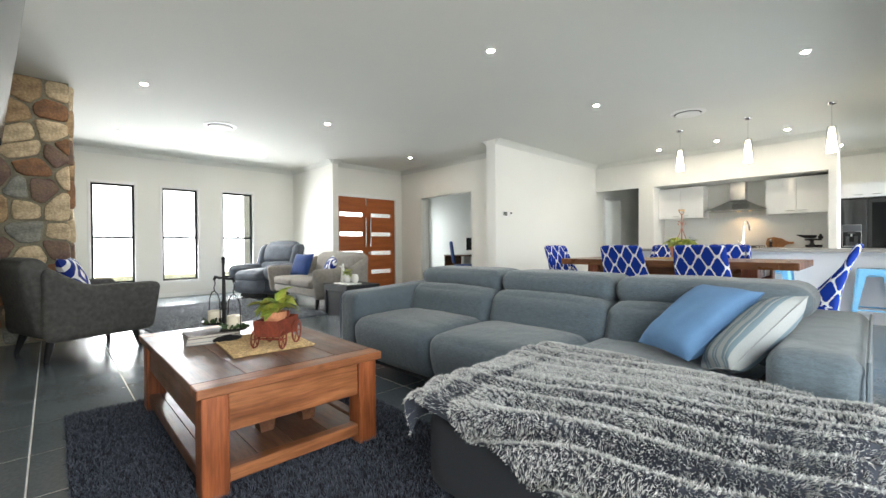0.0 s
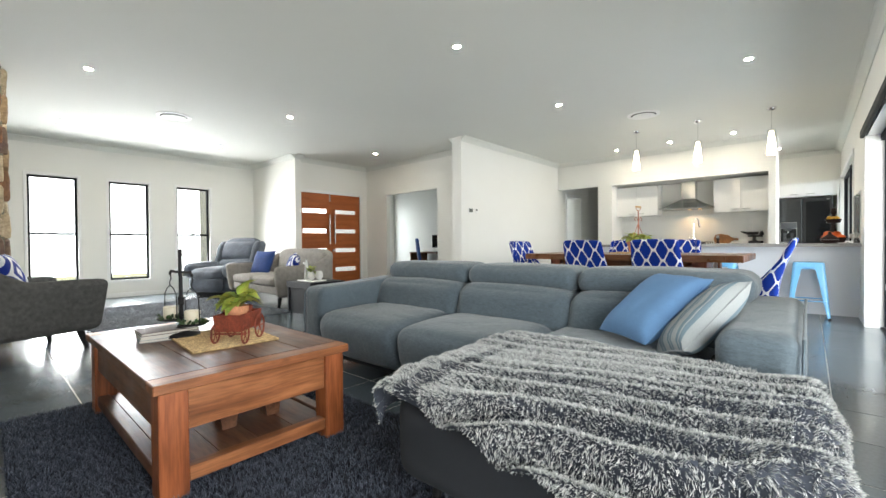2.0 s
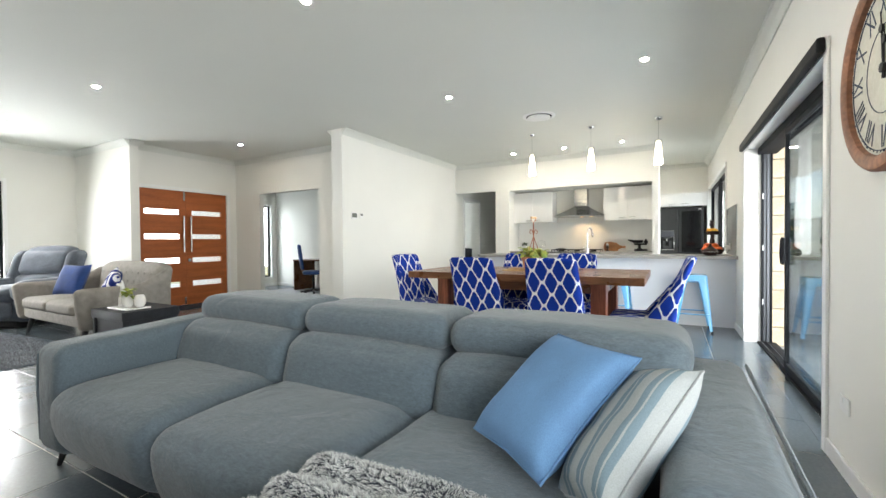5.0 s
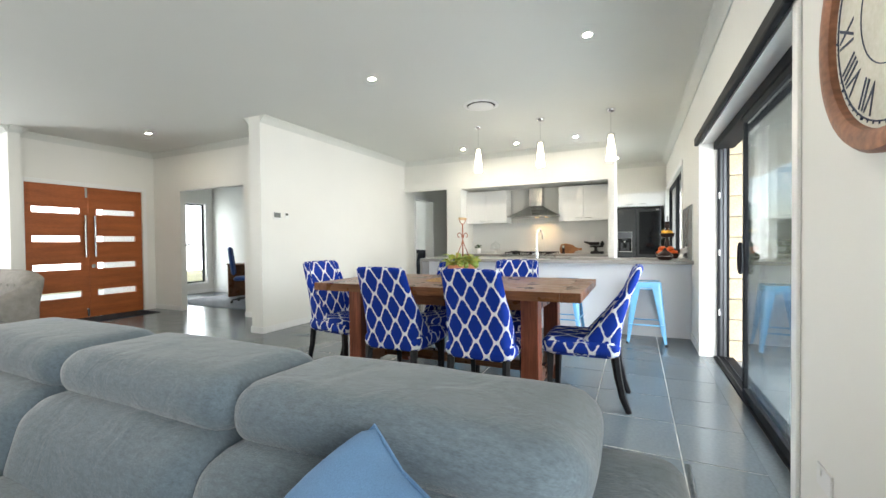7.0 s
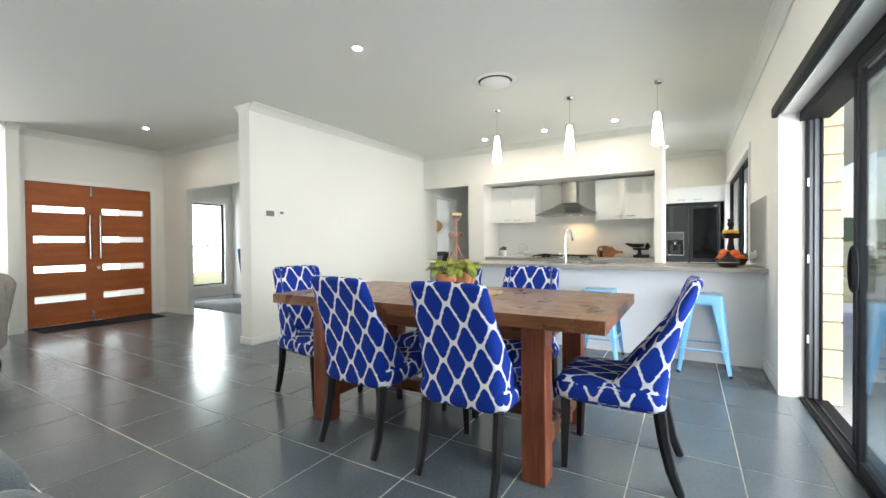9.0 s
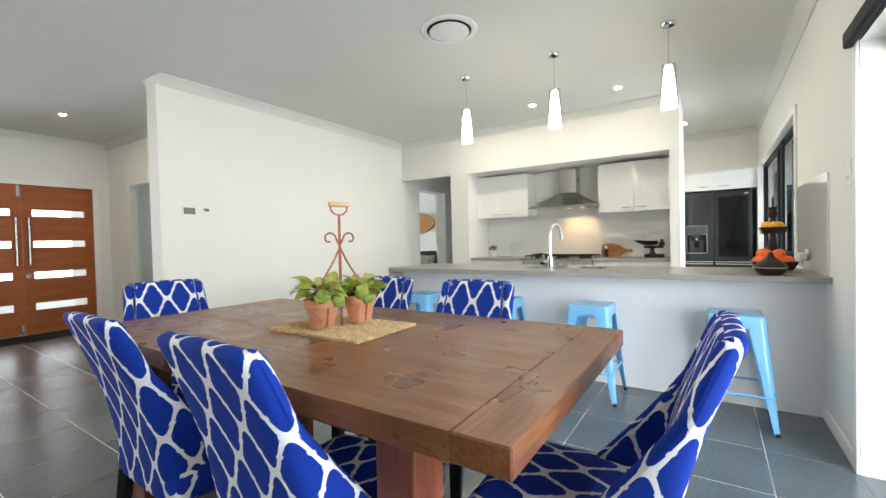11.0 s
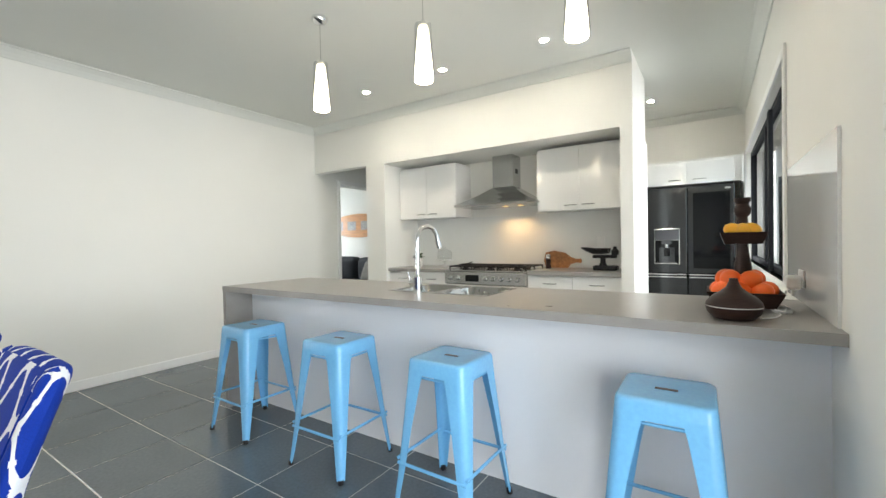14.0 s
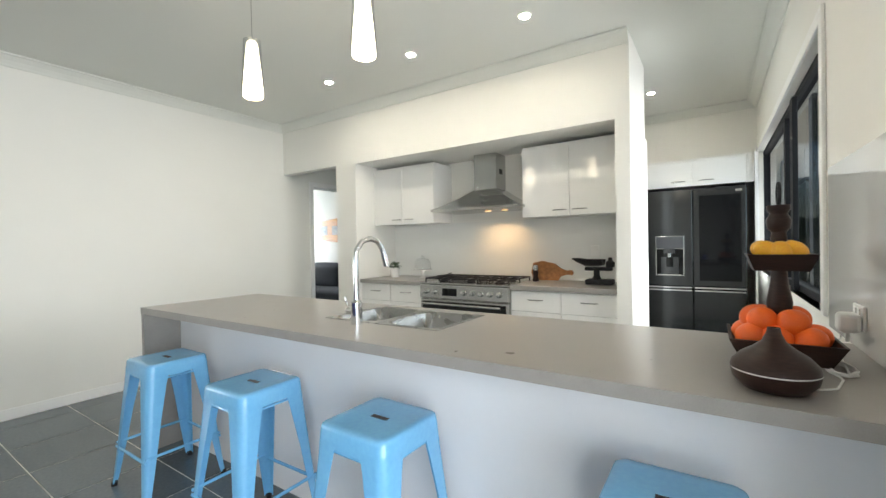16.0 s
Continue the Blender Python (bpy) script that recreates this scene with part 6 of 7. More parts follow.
for dx, dy, dz in ((-0.10, -0.09, 0.07), (-0.11, 0.02, 0.07), (-0.09, 0.11, 0.07), (0.0, -0.12, 0.07), (0.10, -0.08, 0.07), (0.11, 0.04, 0.07), (0.03, 0.12, 0.07), (-0.075, -0.035, 0.125), (-0.06, 0.065, 0.125), (0.06, -0.06, 0.125), (0.075, 0.06, 0.12), (-0.005, 0.09, 0.128)):
    fruit("orange", 0.041, 8.27 + dx * 0.66, -0.215 + dy * 0.66, BT + 0.014 + dz * 0.85, M_ORANGE, "ripe orange in the timber fruit stand")
for dx, dy in ((-0.055, -0.05), (-0.055, 0.05), (0.055, -0.045), (0.05, 0.055), (-0.07, 0.0)):
    fruit("lemon", 0.029, 8.27 + dx * 0.62, -0.215 + dy * 0.62, BT + 0.326, M_LEMON, "yellow lemon on the upper tray", 1.2)
df = thing("aroma_diffuser", 7.955, -0.172, BT, 0, "dark timber-grain teardrop aroma diffuser on the bench", "diffuser")
part("body", lathe([(0.062, 0.0), (0.075, 0.004), (0.098, 0.03), (0.104, 0.055)], 32), M_BOWL, df, "", True)
part("light_ring", lathe([(0.1025, 0.055), (0.1045, 0.057), (0.1025, 0.059)], 32), M_WHITE, df, "", True)
part("top", lathe([(0.104, 0.059), (0.10, 0.075), (0.08, 0.098), (0.05, 0.118), (0.028, 0.138), (0.018, 0.16), (0.015, 0.176), (0.008, 0.176), (0.008, 0.15)], 32), M_BOWL, df, "", True)
part("power_cord", tube([(8.02, -0.28, BT + 0.004), (8.06, -0.33, BT + 0.004), (8.16, -0.36, BT + 0.004), ] + [(8.27 + 0.085 * math.cos(2.6 - 0.7 * i) + 0.004 * (i % 5), -0.375 + (0.030 + 0.0035 * (i % 4)) * math.sin(2.6 - 0.7 * i), BT + 0.004 + 0.0004 * i) for i in range(36)] + [ (8.45, -0.41, BT + 0.006), (8.50, -0.38, BT + 0.01), (8.53, -0.40, BT + 0.03), (8.50, -0.418, BT + 0.07), (8.47, -0.412, BT + 0.08)], 0.0032, 6), M_PLASTIC, df, "coiled white power cord", True, pose(-7.99, 0.185, -BT))


df.scale = (0.85, 0.85, 0.84)


def wall_plate(name, m, w, h, label, category, bits=()):
    """Switch or outlet plate; its face looks along -y of its own pose."""
    o = thing(name, 0, 0, 0, 0, label, category)
    o.matrix_basis = m
    part("plate", box(-w / 2, w / 2, -0.009, -0.0005, -h / 2, h / 2, 0.003), M_PLASTIC, o)
    for b in bits:
        part(b[0], box(b[1], b[2], -0.0125, -0.009, b[3], b[4], 0.0012, 1), b[5], o)
    return o


SOUTH = 180
wall_plate("power_outlet", pose(8.50, -0.4395, 1.03, 0, 0, SOUTH), 0.115, 0.075, "white double power outlet above the bench", "power outlet", (("switch", -0.03, -0.012, 0.005, 0.028, M_PLASTIC), ("switch", 0.012, 0.03, 0.005, 0.028, M_PLASTIC)))
tagged(part("power_plug", add_cyl(box(8.43, 8.50, -0.427, -0.375, 0.985, 1.045, 0.012), (8.465, -0.40, 0.99), (8.468, -0.40, 0.955), 0.006), M_PLASTIC), "white power adaptor plugged into the outlet", "plug")
wall_plate("light_switch", pose(7.445, -0.45, 1.50, 0, 0, SOUTH), 0.09, 0.13, "white four-gang light switch on the wall", "light switch", [("rocker", a, a + 0.018, b, b + 0.03, M_PLASTIC) for a in (-0.03, 0.012) for b in (-0.045, 0.012)])
wall_plate("power_outlet", pose(4.30, -0.45, 0.34, 0, 0, SOUTH), 0.115, 0.075, "white power outlet low on the wall", "power outlet", (("switch", -0.03, -0.012, 0.005, 0.028, M_PLASTIC),))
wall_plate("light_switch", pose(10.6075, 0.86, 1.19, 0, 0, -90), 0.075, 0.115, "white switch on the splashback", "light switch", (("rocker", -0.01, 0.01, -0.02, 0.02, M_PLASTIC),))
wall_plate("thermostat", pose(6.57, 4.49, 1.535), 0.135, 0.105, "white wall thermostat with grey display", "thermostat", (("display", -0.055, 0.055, -0.025, 0.04, M_SCREEN),))
wall_plate("thermostat", pose(6.735, 4.49, 1.545), 0.075, 0.08, "small white wall controller beside the thermostat", "thermostat", (("display", -0.025, 0.025, 0.0, 0.03, M_SCREEN),))
wall_plate("light_switch", pose(5.09, 8.05, 1.30, 0, 0, -90), 0.075, 0.115, "white light switch by the sitting room", "light switch", (("rocker", -0.01, 0.01, -0.02, 0.02, M_PLASTIC),))
sp = tagged(part("glass_splash_panel", box(7.90, 8.95, -0.449, -0.44, BT + 0.001, 1.56), M_SPLASH), kind="structure")

cb = tagged(part("chopping_board", prism([(-0.17, 0.0), (0.10, 0.0), (0.13, 0.05), (0.20, 0.075), (0.255, 0.07), (0.265, 0.10), (0.25, 0.125), (0.19, 0.12), (0.13, 0.15), (0.08, 0.20), (-0.06, 0.235), (-0.16, 0.21), (-0.19, 0.10)], -0.009, 0.009), M_BOARD, at=pose(10.575, 1.33, BT + 0.001, -8, 0, -90)), "round-ended timber chopping board leaning on the splashback", "chopping board")
cb.matrix_basis = pose(10.565, 1.28, BT + 0.002, 10, 0, -90) @ Matrix.Diagonal((0.9, 1, 0.8, 1))
pm = thing("pepper_mill", 10.42, 1.36, BT, 0, "dark pepper mill with steel top in front of the board", "pepper mill")
part("body", lathe([(0.03, 0), (0.028, 0.02), (0.02, 0.05), (0.026, 0.08), (0.026, 0.10)], 16), M_BOWL, pm, "", True)
part("top", lathe([(0.026, 0.10), (0.03, 0.12), (0.022, 0.15), (0.01, 0.155)], 16), M_STEEL, pm, "", True)
ks = thing("kitchen_scale", 10.33, 0.76, BT, 0, "black vintage balance kitchen scale with a scoop", "scale")
part("base", box(-0.07, 0.07, -0.13, 0.13, 0.0, 0.05, 0.012), M_IRON, ks)
part("post", lathe([(0.05, 0.05), (0.03, 0.08), (0.028, 0.14), (0.05, 0.16)], 16, (0, 0.03, 0)), M_IRON, ks, "", True)
part("beam", box(-0.03, 0.03, -0.12, 0.14, 0.13, 0.165, 0.008), M_IRON, ks)
bm = bmesh.new()
prev = None
for y, w, d in ((0.27, 0.012, 0.012), (0.22, 0.060, 0.040), (0.14, 0.095, 0.062), (0.04, 0.105, 0.066), (-0.04, 0.085, 0.055)):
    cur = []
    for sc_ in (1.0, 0.93):
        cur += [bm.verts.new((w * sc_ * math.cos(t), y, 0.235 + (0.012 if y > 0.2 else 0.0) - d * sc_ * math.sin(t))) for t in ([i * math.pi / 8 for i in range(9)] if sc_ == 1.0 else [i * math.pi / 8 for i in range(8, -1, -1)])]
    if prev:
        for i in range(18):
            bm.faces.new((prev[i], prev[(i + 1) % 18], cur[(i + 1) % 18], cur[i]))
    prev = cur
bm.faces.new(prev)
part("scoop", bm, M_IRON, ks, "boat-shaped black scoop", True)
part("weight", lathe([(0.04, 0.165), (0.042, 0.21), (0.02, 0.23), (0.02, 0.25), (0.01, 0.255)], 16, (0, -0.10, 0)), M_IRON, ks, "", True)
ks.scale = (0.85, 0.85, 0.9)
ck = thing("cake_stand", 10.42, 2.68, BT, 0, "small white cake stand under a glass dome", "cake stand")
part("stand", lathe([(0.05, 0), (0.015, 0.02), (0.015, 0.07), (0.105, 0.08), (0.105, 0.09), (0.01, 0.09)], 24), M_WHITE, ck, "", True)
dome = part("dome", lathe([(0.09, 0.091), (0.09, 0.17), (0.07, 0.20), (0.02, 0.215), (0.016, 0.235), (0.008, 0.245)], 24), M_CLEAR, ck, "clear glass dome", True)
hp = thing("herb_pot", 10.34, 3.02, BT, 0, "white pot with a small green herb", "plant pot")
part("pot", lathe([(0.045, 0), (0.055, 0.11), (0.05, 0.11), (0.045, 0.09)], 20), M_WHITE, hp, "", True)
foliage(hp, 0, 0, 0.11, 26, 0.03, 0.06, 41, M_LEAFDK)

# pendants, downlights and air vents
pd0 = None
for y in (2.18, 1.295, 0.415):
    if pd0 is None:
        pd0 = thing("pendant_light", 8.108, y, 0, 0, "lit opal glass pendant lamp with chrome cup", "pendant light", "pendants over the island")
        part("ceiling_cup", lathe([(0.055, 2.804), (0.055, 2.79), (0.045, 2.775), (0.01, 2.765)], 24), M_CHROME, pd0, "", True)
        part("cord", cyl((0, 0, 2.50), (0, 0, 2.77), 0.0022, n=6), M_STEEL, pd0)
        part("shade", lathe([(0.022, 2.485), (0.030, 2.47), (0.038, 2.38), (0.050, 2.25), (0.055, 2.165), (0.05, 2.16), (0.045, 2.20), (0.01, 2.30)], 28), M_PENDANT, pd0, "glowing white opal glass shade", True)
        g = part("outer_glass", lathe([(0.048, 2.49), (0.052, 2.38), (0.058, 2.26), (0.062, 2.20), (0.0605, 2.20), (0.056, 2.26), (0.05, 2.38), (0.046, 2.49)], 28), M_CLEAR, pd0, "clear glass outer sleeve", True)
        part("lamp_holder", cyl((0, 0, 2.475), (0, 0, 2.52), 0.016, 0.008), M_CHROME, pd0, "", True)
    else:
        copy_thing(pd0, pose(8.108, y, 0))
dl0 = None
for x, y in ((1.58, 5.60), (3.80, 5.61), (6.20, 6.64), (1.59, 8.21), (3.80, 8.21), (5.982, 2.529), (3.80, 2.49), (6.007, 0.481), (3.80, 0.48), (9.33, 2.91), (9.33, 1.955), (9.33, 0.993), (11.46, 0.48)):
    if dl0 is None:
        dl0 = thing("downlight", x, y, 0, 0, "small round white recessed ceiling downlight, lit", "downlight", "ceiling downlights")
        part("bezel", lathe([(0.046, 2.8045), (0.046, 2.800), (0.040, 2.798), (0.030, 2.8005), (0.030, 2.8045)], 24), M_TRIM, dl0, "", True)
        part("lens", cyl((0, 0, 2.7995), (0, 0, 2.8015), 0.029, n=24), M_LED, dl0, "bright LED lens")
    else:
        copy_thing(dl0, pose(x, y, 0))
for x, y in ((7.225, 1.82), (2.667, 6.76)):
    v = thing("ceiling_vent", x, y, 0, 0, "round white ceiling air vent", "air vent", "ceiling vents")
    part("outer_ring", lathe([(0.215, 2.8045), (0.213, 2.796), (0.19, 2.788), (0.172, 2.790), (0.170, 2.8045)], 48), M_TRIM, v, "", True)
    # flat black sheet paints the shadow gap between ring and disc
    part("throat", cyl((0, 0, 2.8015), (0, 0, 2.804), 0.171, n=40), M_BLACK, v, "throat blackened for the shade behind the disc")
    part("disc", lathe([(0.03, 2.8012), (0.10, 2.794), (0.150, 2.786), (0.152, 2.780), (0.146, 2.776), (0.0005, 2.772)], 48), M_TRIM, v, "", True)

# wall clock
clk = thing("wall_clock", 3.87, -0.449, 1.755, 180, "large round clock with timber rim and roman numerals", "clock")
TURNED = Matrix.Rotation(radians(90), 4, "X")
part("rim", lathe([(0.385, 0.0), (0.385, 0.03), (0.375, 0.042), (0.345, 0.045), (0.325, 0.035), (0.322, 0.0)], 56), M_CLOCKRIM, clk, "worn timber rim", True, TURNED)
part("face", cyl((0, 0, 0.002), (0, 0, 0.016), 0.323, n=56), M_CLOCKFACE, clk, "aged cream dial", False, TURNED)


def text_part(name, body, size, m, parent, material):
    cu = bpy.data.curves.new(name, "FONT")
    cu.body, cu.size, cu.extrude, cu.align_x, cu.align_y = body, size, 0.0006, "CENTER", "CENTER"
    tmp = bpy.data.objects.new(name, cu)
    me = bpy.data.meshes.new_from_object(tmp)
    bpy.data.objects.remove(tmp)
    me.materials.append(material)
    ob = new(name, me)
    ob.parent = parent
    ob.matrix_basis = m
    return ob


M_INK = shader("clock_ink", (0.03, 0.045, 0.08), 0.7, var=0.1, bump=0)
for i, num in enumerate(("XII", "I", "II", "III", "IIII", "V", "VI", "VII", "VIII", "IX", "X", "XI")):
    a = radians(90 - 30 * i)
    text_part("numeral", num, 0.10, TURNED @ pose(0.245 * math.cos(a), 0.245 * math.sin(a), 0.0175, 0, 0, -30 * i) @ Matrix.Diagonal((0.75, 1.25, 1, 1)), clk, M_INK)
for r, w in ((0.305, 0.003), (0.165, 0.002)):
    part("dial_ring", tube([(r * math.cos(i * math.pi / 24), r * math.sin(i * math.pi / 24), 0.0165) for i in range(48)], w, 4, True), M_INK, clk, "", False, TURNED)
bm = bmesh.new()
for i in range(60):
    a = i * math.pi / 30
    add_cyl(bm, (0.306 * math.cos(a), 0.306 * math.sin(a), 0.0165), (0.313 * math.cos(a), 0.313 * math.sin(a), 0.0165), 0.0022 if i % 5 else 0.005, n=5)
tagged(part("minute_marks", bm, M_INK, clk, "", False, TURNED), kind="stuff")
for ang, ln in ((97, 0.22), (88, 0.15)):
    a = radians(ang)
    bm = cyl((-0.04 * math.cos(a), -0.04 * math.sin(a), 0.022), (ln * math.cos(a), ln * math.sin(a), 0.022), 0.005, 0.002, 6)
    add_lathe(bm, [(0.016, 0.018), (0.016, 0.026)], 12, (ln * 0.7 * math.cos(a), ln * 0.7 * math.sin(a), 0))
    part("clock_pointer", bm, M_BLACK, clk, "", False, TURNED)
part("hub", cyl((0, 0, 0.016), (0, 0, 0.03), 0.018), M_BLACK, clk, "", True, TURNED)

# ---- office beyond the opening ----
tagged(part("carpet_rug", box(7.6, 9.25, 6.4, 8.6, 0.0, 0.012, 0.004, 1), M_CARPET), "grey-blue flat rug on the office floor", "rug")
oc = thing("office_chair", 8.25, 7.13, 0.012, 228, "blue mesh swivel office chair on castors", "chair")
part("backrest", warp(softbox(-0.21, 0.21, -0.26, -0.20, 0.55, 1.08, r=0.028, puff=0.01, cuts=5), lambda c: Vector((c.x * (1 - 0.25 * max(0, c.z - 0.8)), c.y - 0.12 * (c.z - 0.5) + 0.5 * c.x * c.x, c.z))), M_NAVY, oc, "", True)
part("seat", softbox(-0.23, 0.23, -0.22, 0.24, 0.44, 0.51, r=0.03, puff=0.01, cuts=4), M_NAVY, oc, "", True)
part("gas_lift", cyl((0, 0, 0.08), (0, 0, 0.44), 0.024), M_BLACK, oc, "", True)
for i in range(5):
    a = i * 2 * math.pi / 5
    lg = part("base_arm", cyl((0, 0, 0.09), (0.28 * math.cos(a), 0.28 * math.sin(a), 0.065), 0.022, 0.014, 8), M_BLACK, oc)
    part("castor", cyl((0.28 * math.cos(a) - 0.012, 0.28 * math.sin(a), 0.026), (0.28 * math.cos(a) + 0.012, 0.28 * math.sin(a), 0.026), 0.026), M_BLACK, lg, "", True)
dk = thing("desk", 8.95, 7.45, 0, 0, "dark red-brown timber office desk with a monitor", "desk")
part("top", box(-0.33, 0.33, -0.8, 0.75, 0.71, 0.74, 0.003, 1), M_TABLE, dk)
for s in (-0.78, 0.70):
    part("side_panel", box(-0.32, 0.32, s, s + 0.03, 0, 0.71), M_TABLE, dk)
mo = thing("computer_monitor", 8.95, 7.36, 0.74, 0, "black flat computer monitor on the office desk", "monitor")
part("screen", box(-0.02, 0.01, -0.28, 0.28, 0.12, 0.46, 0.006), M_DKGLASS, mo)
part("stand", add_box(box(-0.1, 0.1, -0.12, 0.12, 0, 0.012, 0.004), 0.01, 0.03, -0.03, 0.03, 0.012, 0.25), M_BLACK, mo)
mt_ = tagged(part("door_mat", box(5.35, 6.85, 7.55, 8.05, 0, 0.010, 0.004, 1), M_SHAG), "dark doormat inside the front door", "mat")

# ---- media room beyond the hall ----
sfb = thing("surfboard", 12.99, 6.85, 1.64, 0, "varnished timber surfboard mounted flat on the wall", "surfboard")
ol = [(0.95 * math.cos(a), 0.26 * math.sin(a) * (1 - 0.25 * math.cos(a))) for a in [i * math.pi / 20 for i in range(40)]]
bm = prism(ol, 0, 0.05)
part("deck", bm, M_BOARDSURF, sfb, "", False, pose(0, 0, 0, 0, 0, 90))
for yy in (-0.42, 0.0, 0.42):
    part("photo_panel", box(-0.056, -0.051, yy - 0.13, yy + 0.13, -0.10, 0.10), shader("old_photo", (0.35, 0.33, 0.30), 0.4, var=0.5, scale=9, fine=40, bump=0), sfb, "framed photograph set in the board")
ms = thing("media_sofa", 12.45, 6.4, 0, 90, "dark grey fabric sofa with cushions in the media room", "sofa")
part("base", softbox(-1.1, 1.1, -0.42, 0.45, 0.06, 0.44, r=0.06, puff=0.02, cuts=5, wob=0.006), M_SOFADK, ms, "", True)
for a in (-0.55, 0.55):
    part("back_cushion", softbox(a - 0.53, a + 0.53, -0.42, -0.14, 0.40, 0.92, r=0.10, puff=0.03, cuts=5, wob=0.012, seed=a), M_SOFADK, ms, "", True)
for s in (-1, 1):
    part("arm", softbox(s * 1.1 - 0.12, s * 1.1 + 0.12, -0.42, 0.45, 0.06, 0.66, r=0.08, puff=0.02, cuts=5), M_SOFADK, ms, "", True)
cushion("throw_pillow", (12.35, 5.75, 0.66), (0.1, 1, 0), (0.4, 0, 0.9), 0.22, 0.08, M_LOVE, "beige cushion on the media room sofa", 6)

# ---- outside ----
bm = bmesh.new()
bmesh.ops.create_grid(bm, x_segments=40, y_segments=40, size=900)
for v in bm.verts:
    far = max(0, math.hypot(v.co.x, v.co.y) - 120)
    v.co.z = -0.16 - 0.0004 * far
tagged(part("ground", bm, M_LAWN), kind="structure")
tagged(part("pavement_patio", box(-4.0, 14.0, -4.6, -0.72, -0.15, -0.03), M_CONC), kind="structure")
tagged(part("pavement_porch", box(-2.0, 14.0, 9.93, 13.0, -0.15, -0.03), M_CONC), kind="structure")
tagged(part("ceiling_patio", box(3.8, 14.0, -2.4, -0.72, 2.55, 2.65), M_CEIL), kind="structure")
# pale block skin of the outside wall, seen at the door reveal
skin = tagged(part("wall_outer_skin", add_box(box(7.31, 12.54, -0.79, -0.695, -0.15, 0.94), 7.31, 9.0, -0.79, -0.695, 0.94, 2.6), M_MORTAR), kind="structure")
blk = None
for r in range(13):
    z = -0.02 + r * 0.2
    if blk is None:
        blk = part("brick", box(0, 0.30, -0.115, 0, 0, 0.19, 0.006, 1), M_BRICK, skin, at=pose(7.295, -0.683, z))
    else:
        ob = new("brick", blk.data)
        ob.parent = skin
        ob.matrix_basis = pose(7.295 + (0.004 if r % 2 else 0), -0.683, z)
M_STONEWALL = shader("pale_retaining_stone", (0.40, 0.38, 0.34), 0.9, var=0.3, scale=1.4, fine=16, bump=0.6, depth=0.03)
rr = random.Random(12)
wallr = tagged(part("wall_garden", box(-30, 60, -17.4, -16.9, -0.2, 0.75), M_MORTAR), kind="structure")
protos = []
for i in range(5):
    bm = softbox(-0.55, 0.55, -0.18, 0.18, -0.22, 0.22, r=0.10, cuts=2, wob=0.05, seed=i * 3)
    ob = part("stone", bm, M_STONEWALL, wallr, smooth=True, at=pose(-29 + i, -16.9, 0.1))
    protos.append(ob.data)
for r in range(3):
    for c in range(60):
        ob = new("stone", rr.choice(protos))
        ob.parent = wallr
        ob.matrix_basis = pose(-22 + c * 1.12 + (r % 2) * 0.5, -16.88 + rr.uniform(-0.04, 0.04), -0.02 + r * 0.40, 0, 0, rr.choice((0, 180))) @ Matrix.Diagonal((rr.uniform(0.9, 1.05), 1, rr.uniform(0.85, 1.0), 1))
M_BUSH = shader("distant_bush", (0.055, 0.085, 0.03), 0.9, var=0.5, scale=0.9, fine=6, bump=0.8, depth=0.2)


def leafy(name, x, y, h, w, seed, label):
    """Tree with a tapered trunk, limbs and a crown of many small leaf clumps."""
    rr = random.Random(seed)
    o = thing(name, x, y, -0.2, 0, label, "tree", "trees behind the garden wall")
    bm = bmesh.new()
    add_tube(bm, [(0, 0, 0), (0.05, 0, h * 0.3), (0, 0.1, h * 0.6)], [h * 0.03, h * 0.022, h * 0.012], 7)
    for i in range(5):
        a = rr.uniform(0, 6.28)
        add_tube(bm, [(0, 0, h * (0.25 + 0.06 * i)), (w * 0.25 * math.cos(a), w * 0.25 * math.sin(a), h * (0.42 + 0.06 * i)), (w * 0.42 * math.cos(a), w * 0.42 * math.sin(a), h * (0.55 + 0.06 * i))], [h * 0.012, h * 0.008, h * 0.004], 5)
    part("trunk", bm, M_BOWL, o)
    k = 700
    rg = np.random.default_rng(seed)
    d = rg.normal(0, 1, (k, 3))
    d /= np.linalg.norm(d, axis=1)[:, None]
    lobes = rg.uniform(-0.5, 0.5, (8, 3)) * np.array([w * 0.8, w * 0.8, h * 0.4]) + np.array([0, 0, h * 0.62])
    c = lobes[rg.integers(0, 8, k)] + d * rg.uniform(0.4, 1.0, (k, 1)) * w * 0.26
    pile_mesh("crown", c, d, h * 0.10, h * 0.028, 0.8, M_BUSH, o, seed, kind="")
    return o


for i in range(16):
    leafy("tree", -12 + i * 4.1 + rr.uniform(-1.5, 1.5), -24 - rr.uniform(0, 8), rr.uniform(2.6, 4.4), rr.uniform(3.0, 4.6), 50 + i, "bushy green tree behind the garden wall")
bm = bmesh.new()
prev = None
for i in range(80):
    a = math.pi + i / 79 * math.pi
    hh = 26 + 16 * noise.noise(Vector((i * 0.13, 0, 3))) + 6 * noise.noise(Vector((i * 0.5, 2, 3)))
    cur = (bm.verts.new((620 * math.cos(a), 620 * math.sin(a), -6)), bm.verts.new((720 * math.cos(a), 720 * math.sin(a), hh)))
    if prev:
        bm.faces.new((prev[0], cur[0], cur[1], prev[1]))
    prev = cur
tagged(part("backdrop_hills", bm, M_BUSH), kind="structure")
# glare of the open sky north of the house
M_GLARE = glowing("north_sky", (0.97, 0.985, 1.0), 3.6)
tagged(part("backdrop_north", box(-14, 26, 21.0, 21.1, -0.3, 14), M_GLARE), kind="structure")
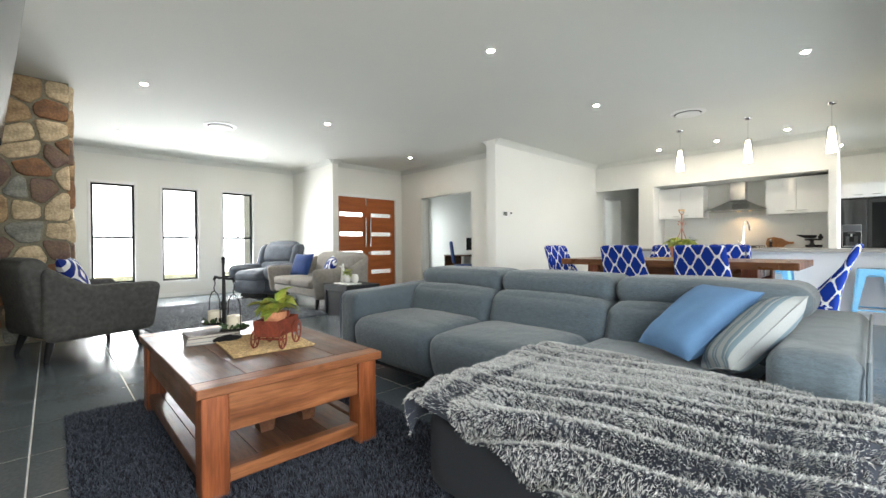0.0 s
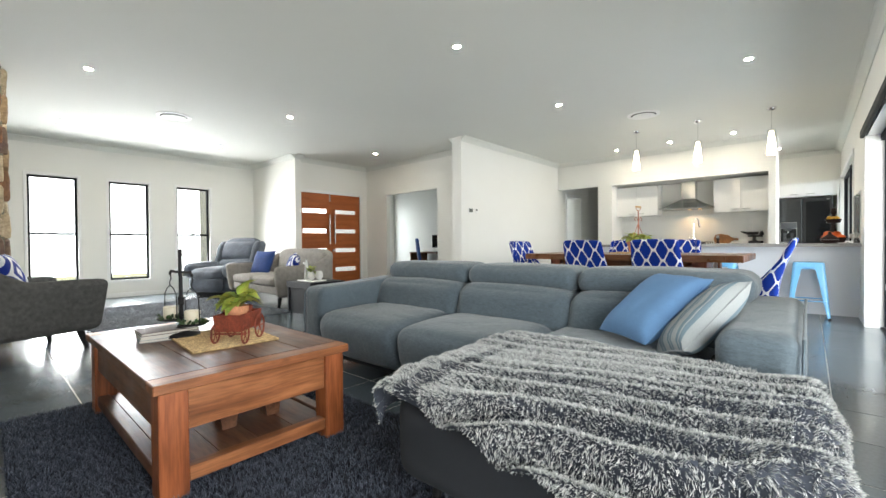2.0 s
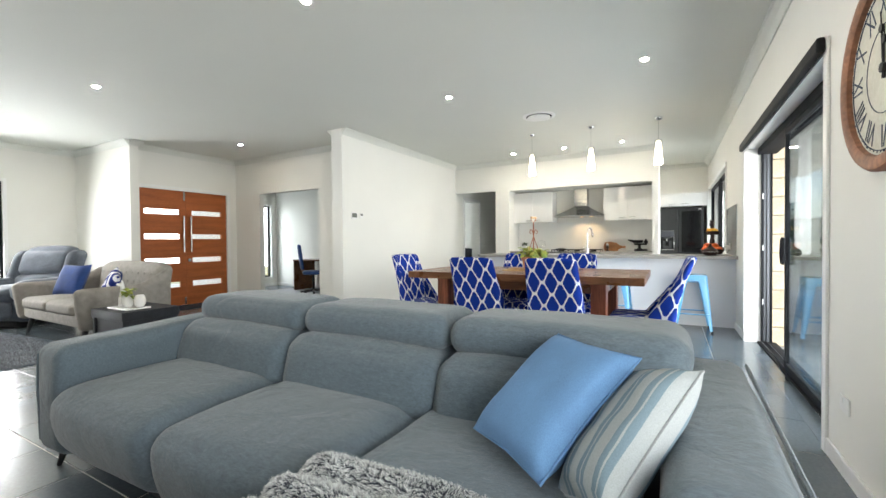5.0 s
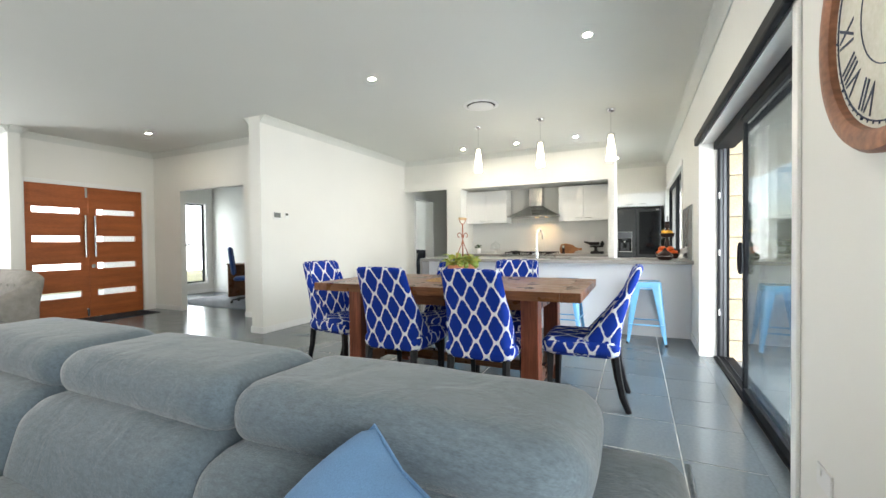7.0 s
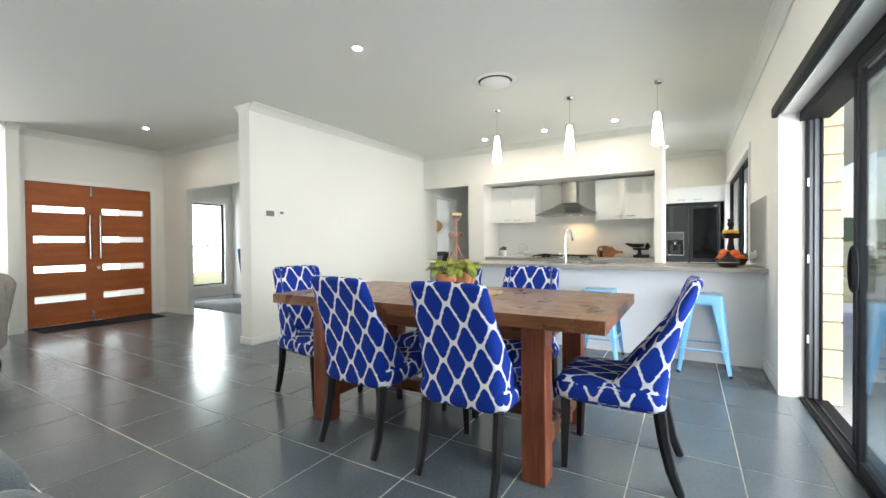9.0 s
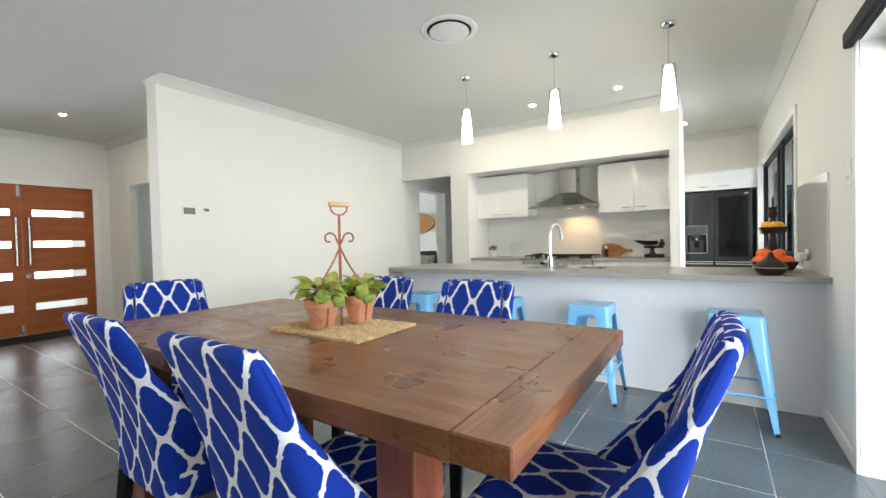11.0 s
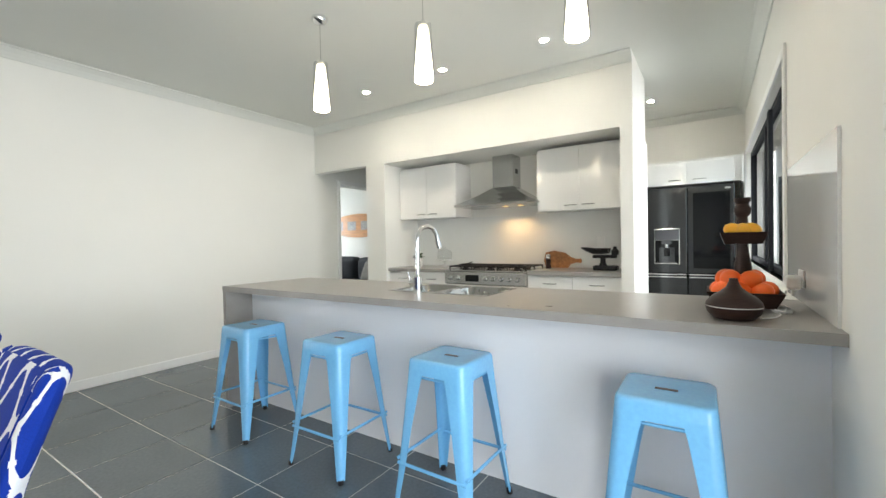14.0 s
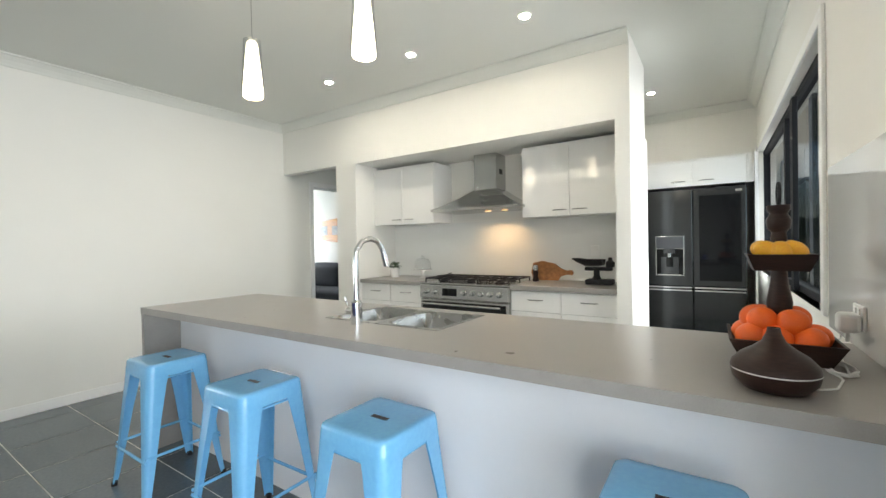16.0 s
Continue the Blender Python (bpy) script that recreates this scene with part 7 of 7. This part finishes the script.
# stone pier of the porch, seen through the third window
pier = tagged(part("wall_porch_pier", box(4.55, 5.0, 11.2, 11.65, -0.03, 2.7), M_MORTAR), kind="structure")
M_STONE = shader("chimney_stone", (0.30, 0.235, 0.165), 0.85, var=0.35, scale=6, fine=40, bump=0.7, island=0.3, depth=0.006)
for r in range(13):
    for c in range(2):
        ob = part("stone", softbox(-0.105, 0.105, -0.03, 0.03, -0.085, 0.085, r=0.03, cuts=1, wob=0.012, seed=r * 3 + c), M_STONE, pier, smooth=True, at=pose(4.66 + c * 0.225 + (r % 2) * 0.02, 11.19, 0.09 + r * 0.2))

# ---- stones of the chimney ----
STONES = [shader("chimney_stone_%s" % nm, c, 0.82, var=0.32, scale=7, fine=46, bump=0.7, second=c2, depth=0.006) for nm, c, c2 in (
    ("rust", (0.27, 0.135, 0.065), (0.16, 0.09, 0.055)), ("cream", (0.56, 0.46, 0.31), (0.42, 0.33, 0.21)), ("grey", (0.27, 0.27, 0.235), (0.17, 0.175, 0.16)), ("plum", (0.13, 0.085, 0.075), (0.22, 0.15, 0.10)), ("tan", (0.38, 0.27, 0.15), (0.25, 0.16, 0.09)))]
rr = random.Random(6)


def stone_cells(u0, u1, z0, z1):
    """Fitted rubble: each stone takes the ground nearer to its own middle than to any other's."""
    mids = []
    row, z = 0, z0 + 0.09
    while z < z1 + 0.05:
        u = u0 + (0.02 if row % 2 else 0.15)
        while u < u1 + 0.05:
            mids.append(Vector((u + rr.uniform(-0.08, 0.08), z + rr.uniform(-0.075, 0.075))))
            u += rr.choice((0.20, 0.28, 0.36))
        z += 0.215
        row += 1
    for m in mids:
        poly = [Vector(p) for p in ((u0, z0), (u1, z0), (u1, z1), (u0, z1))]
        for q in mids:
            d = q - m
            if q is m or d.length > 0.9:
                continue
            lim = d.dot((q + m) / 2)
            nxt = []
            for p, r in zip(poly, poly[1:] + poly[:1]):
                a, b = d.dot(p) - lim, d.dot(r) - lim
                if a <= 0:
                    nxt.append(p)
                if a * b < 0:
                    nxt.append(p + (r - p) * (a / (a - b)))
            poly = nxt
            if len(poly) < 3:
                break
        if len(poly) >= 3:
            yield poly


def rubble(u0, u1, z0, z1, place):
    """Rough stones with worn corners, a mortar joint between each two."""
    for poly in stone_cells(u0, u1, z0, z1):
        c = sum(poly, Vector((0, 0))) / len(poly)
        r = sum((p - c).length for p in poly) / len(poly)
        if r < 0.05:
            continue
        poly = [c + (p - c) * (1 - 0.016 / r) for p in poly]
        for f in (0.22, 0.28):
            poly = [w for p, q in zip(poly, poly[1:] + poly[:1]) for w in (p.lerp(q, f * 0.7), p.lerp(q, 1 - f * 0.7))]
        poly = [p + Vector((rr.uniform(-1, 1), rr.uniform(-1, 1))) * 0.004 for p in poly]
        tilt = (rr.uniform(-0.05, 0.05), rr.uniform(-0.05, 0.05))
        proud = rr.uniform(0.0, 0.016)
        bm = bmesh.new()
        rings = []
        for sc_, lift in ((1.0, -0.03), (1.0, 0.004), (0.95, 0.016), (0.80, 0.022), (0.45, 0.024)):
            rings.append([bm.verts.new(((p - c).x * sc_, (p - c).y * sc_, lift + (lift > 0) * (proud + tilt[0] * (p - c).x + tilt[1] * (p - c).y + rr.uniform(-0.004, 0.004)))) for p in poly])
        n = len(poly)
        for p, q in zip(rings, rings[1:]):
            for i in range(n):
                bm.faces.new((p[i], p[(i + 1) % n], q[(i + 1) % n], q[i]))
        bm.faces.new(rings[-1])
        ob = part("stone", bm, rr.choices(STONES, (4, 5, 2, 5, 3))[0], chim, smooth=True)
        ob.matrix_basis = place(c.x, c.y)


rubble(-1.0, 0.985, 0.0, CEIL, lambda u, z: pose(u, 6.145, z, 90, 0, 0))
rubble(6.14, 6.74, 0.0, CEIL, lambda u, z: pose(0.98, u, z, 90, 0, 90))

# ---- floor tiles ----
TX, TY, GAP = 0.4725, 0.4825, 0.006
tile_me = None
rest = bmesh.new()
for i in range(-20, 13):
    for j in range(-7, 15):
        x0, y0 = 7.345 + i * TX, 2.81 + j * TY
        x1, y1 = x0 + TX, y0 + TY
        cx0, cx1, cy0, cy1 = max(x0 + GAP / 2, -1.6), min(x1 - GAP / 2, 13.0), max(y0 + GAP / 2, -0.45), min(y1 - GAP / 2, 9.77)
        if cx1 - cx0 < 0.02 or cy1 - cy0 < 0.02:
            continue
        whole = cx1 - cx0 > TX - 0.01 and cy1 - cy0 > TY - 0.01
        if whole and 0.2 < x0 < 8.6 and y0 < 6.2:
            if tile_me is None:
                ob = part("tile", box(GAP / 2, TX - GAP / 2, GAP / 2, TY - GAP / 2, -0.012, 0, 0.0015, 1), M_TILE, floor, at=pose(x0, y0, 0))
                tile_me = ob.data
            else:
                ob = new("tile", tile_me)
                ob.parent = floor
                ob.matrix_basis = pose(x0, y0, 0)
        else:
            add_box(rest, cx0, cx1, cy0, cy1, -0.012, 0.0)
tagged(part("tile_field", rest, M_TILE, floor), kind="stuff")
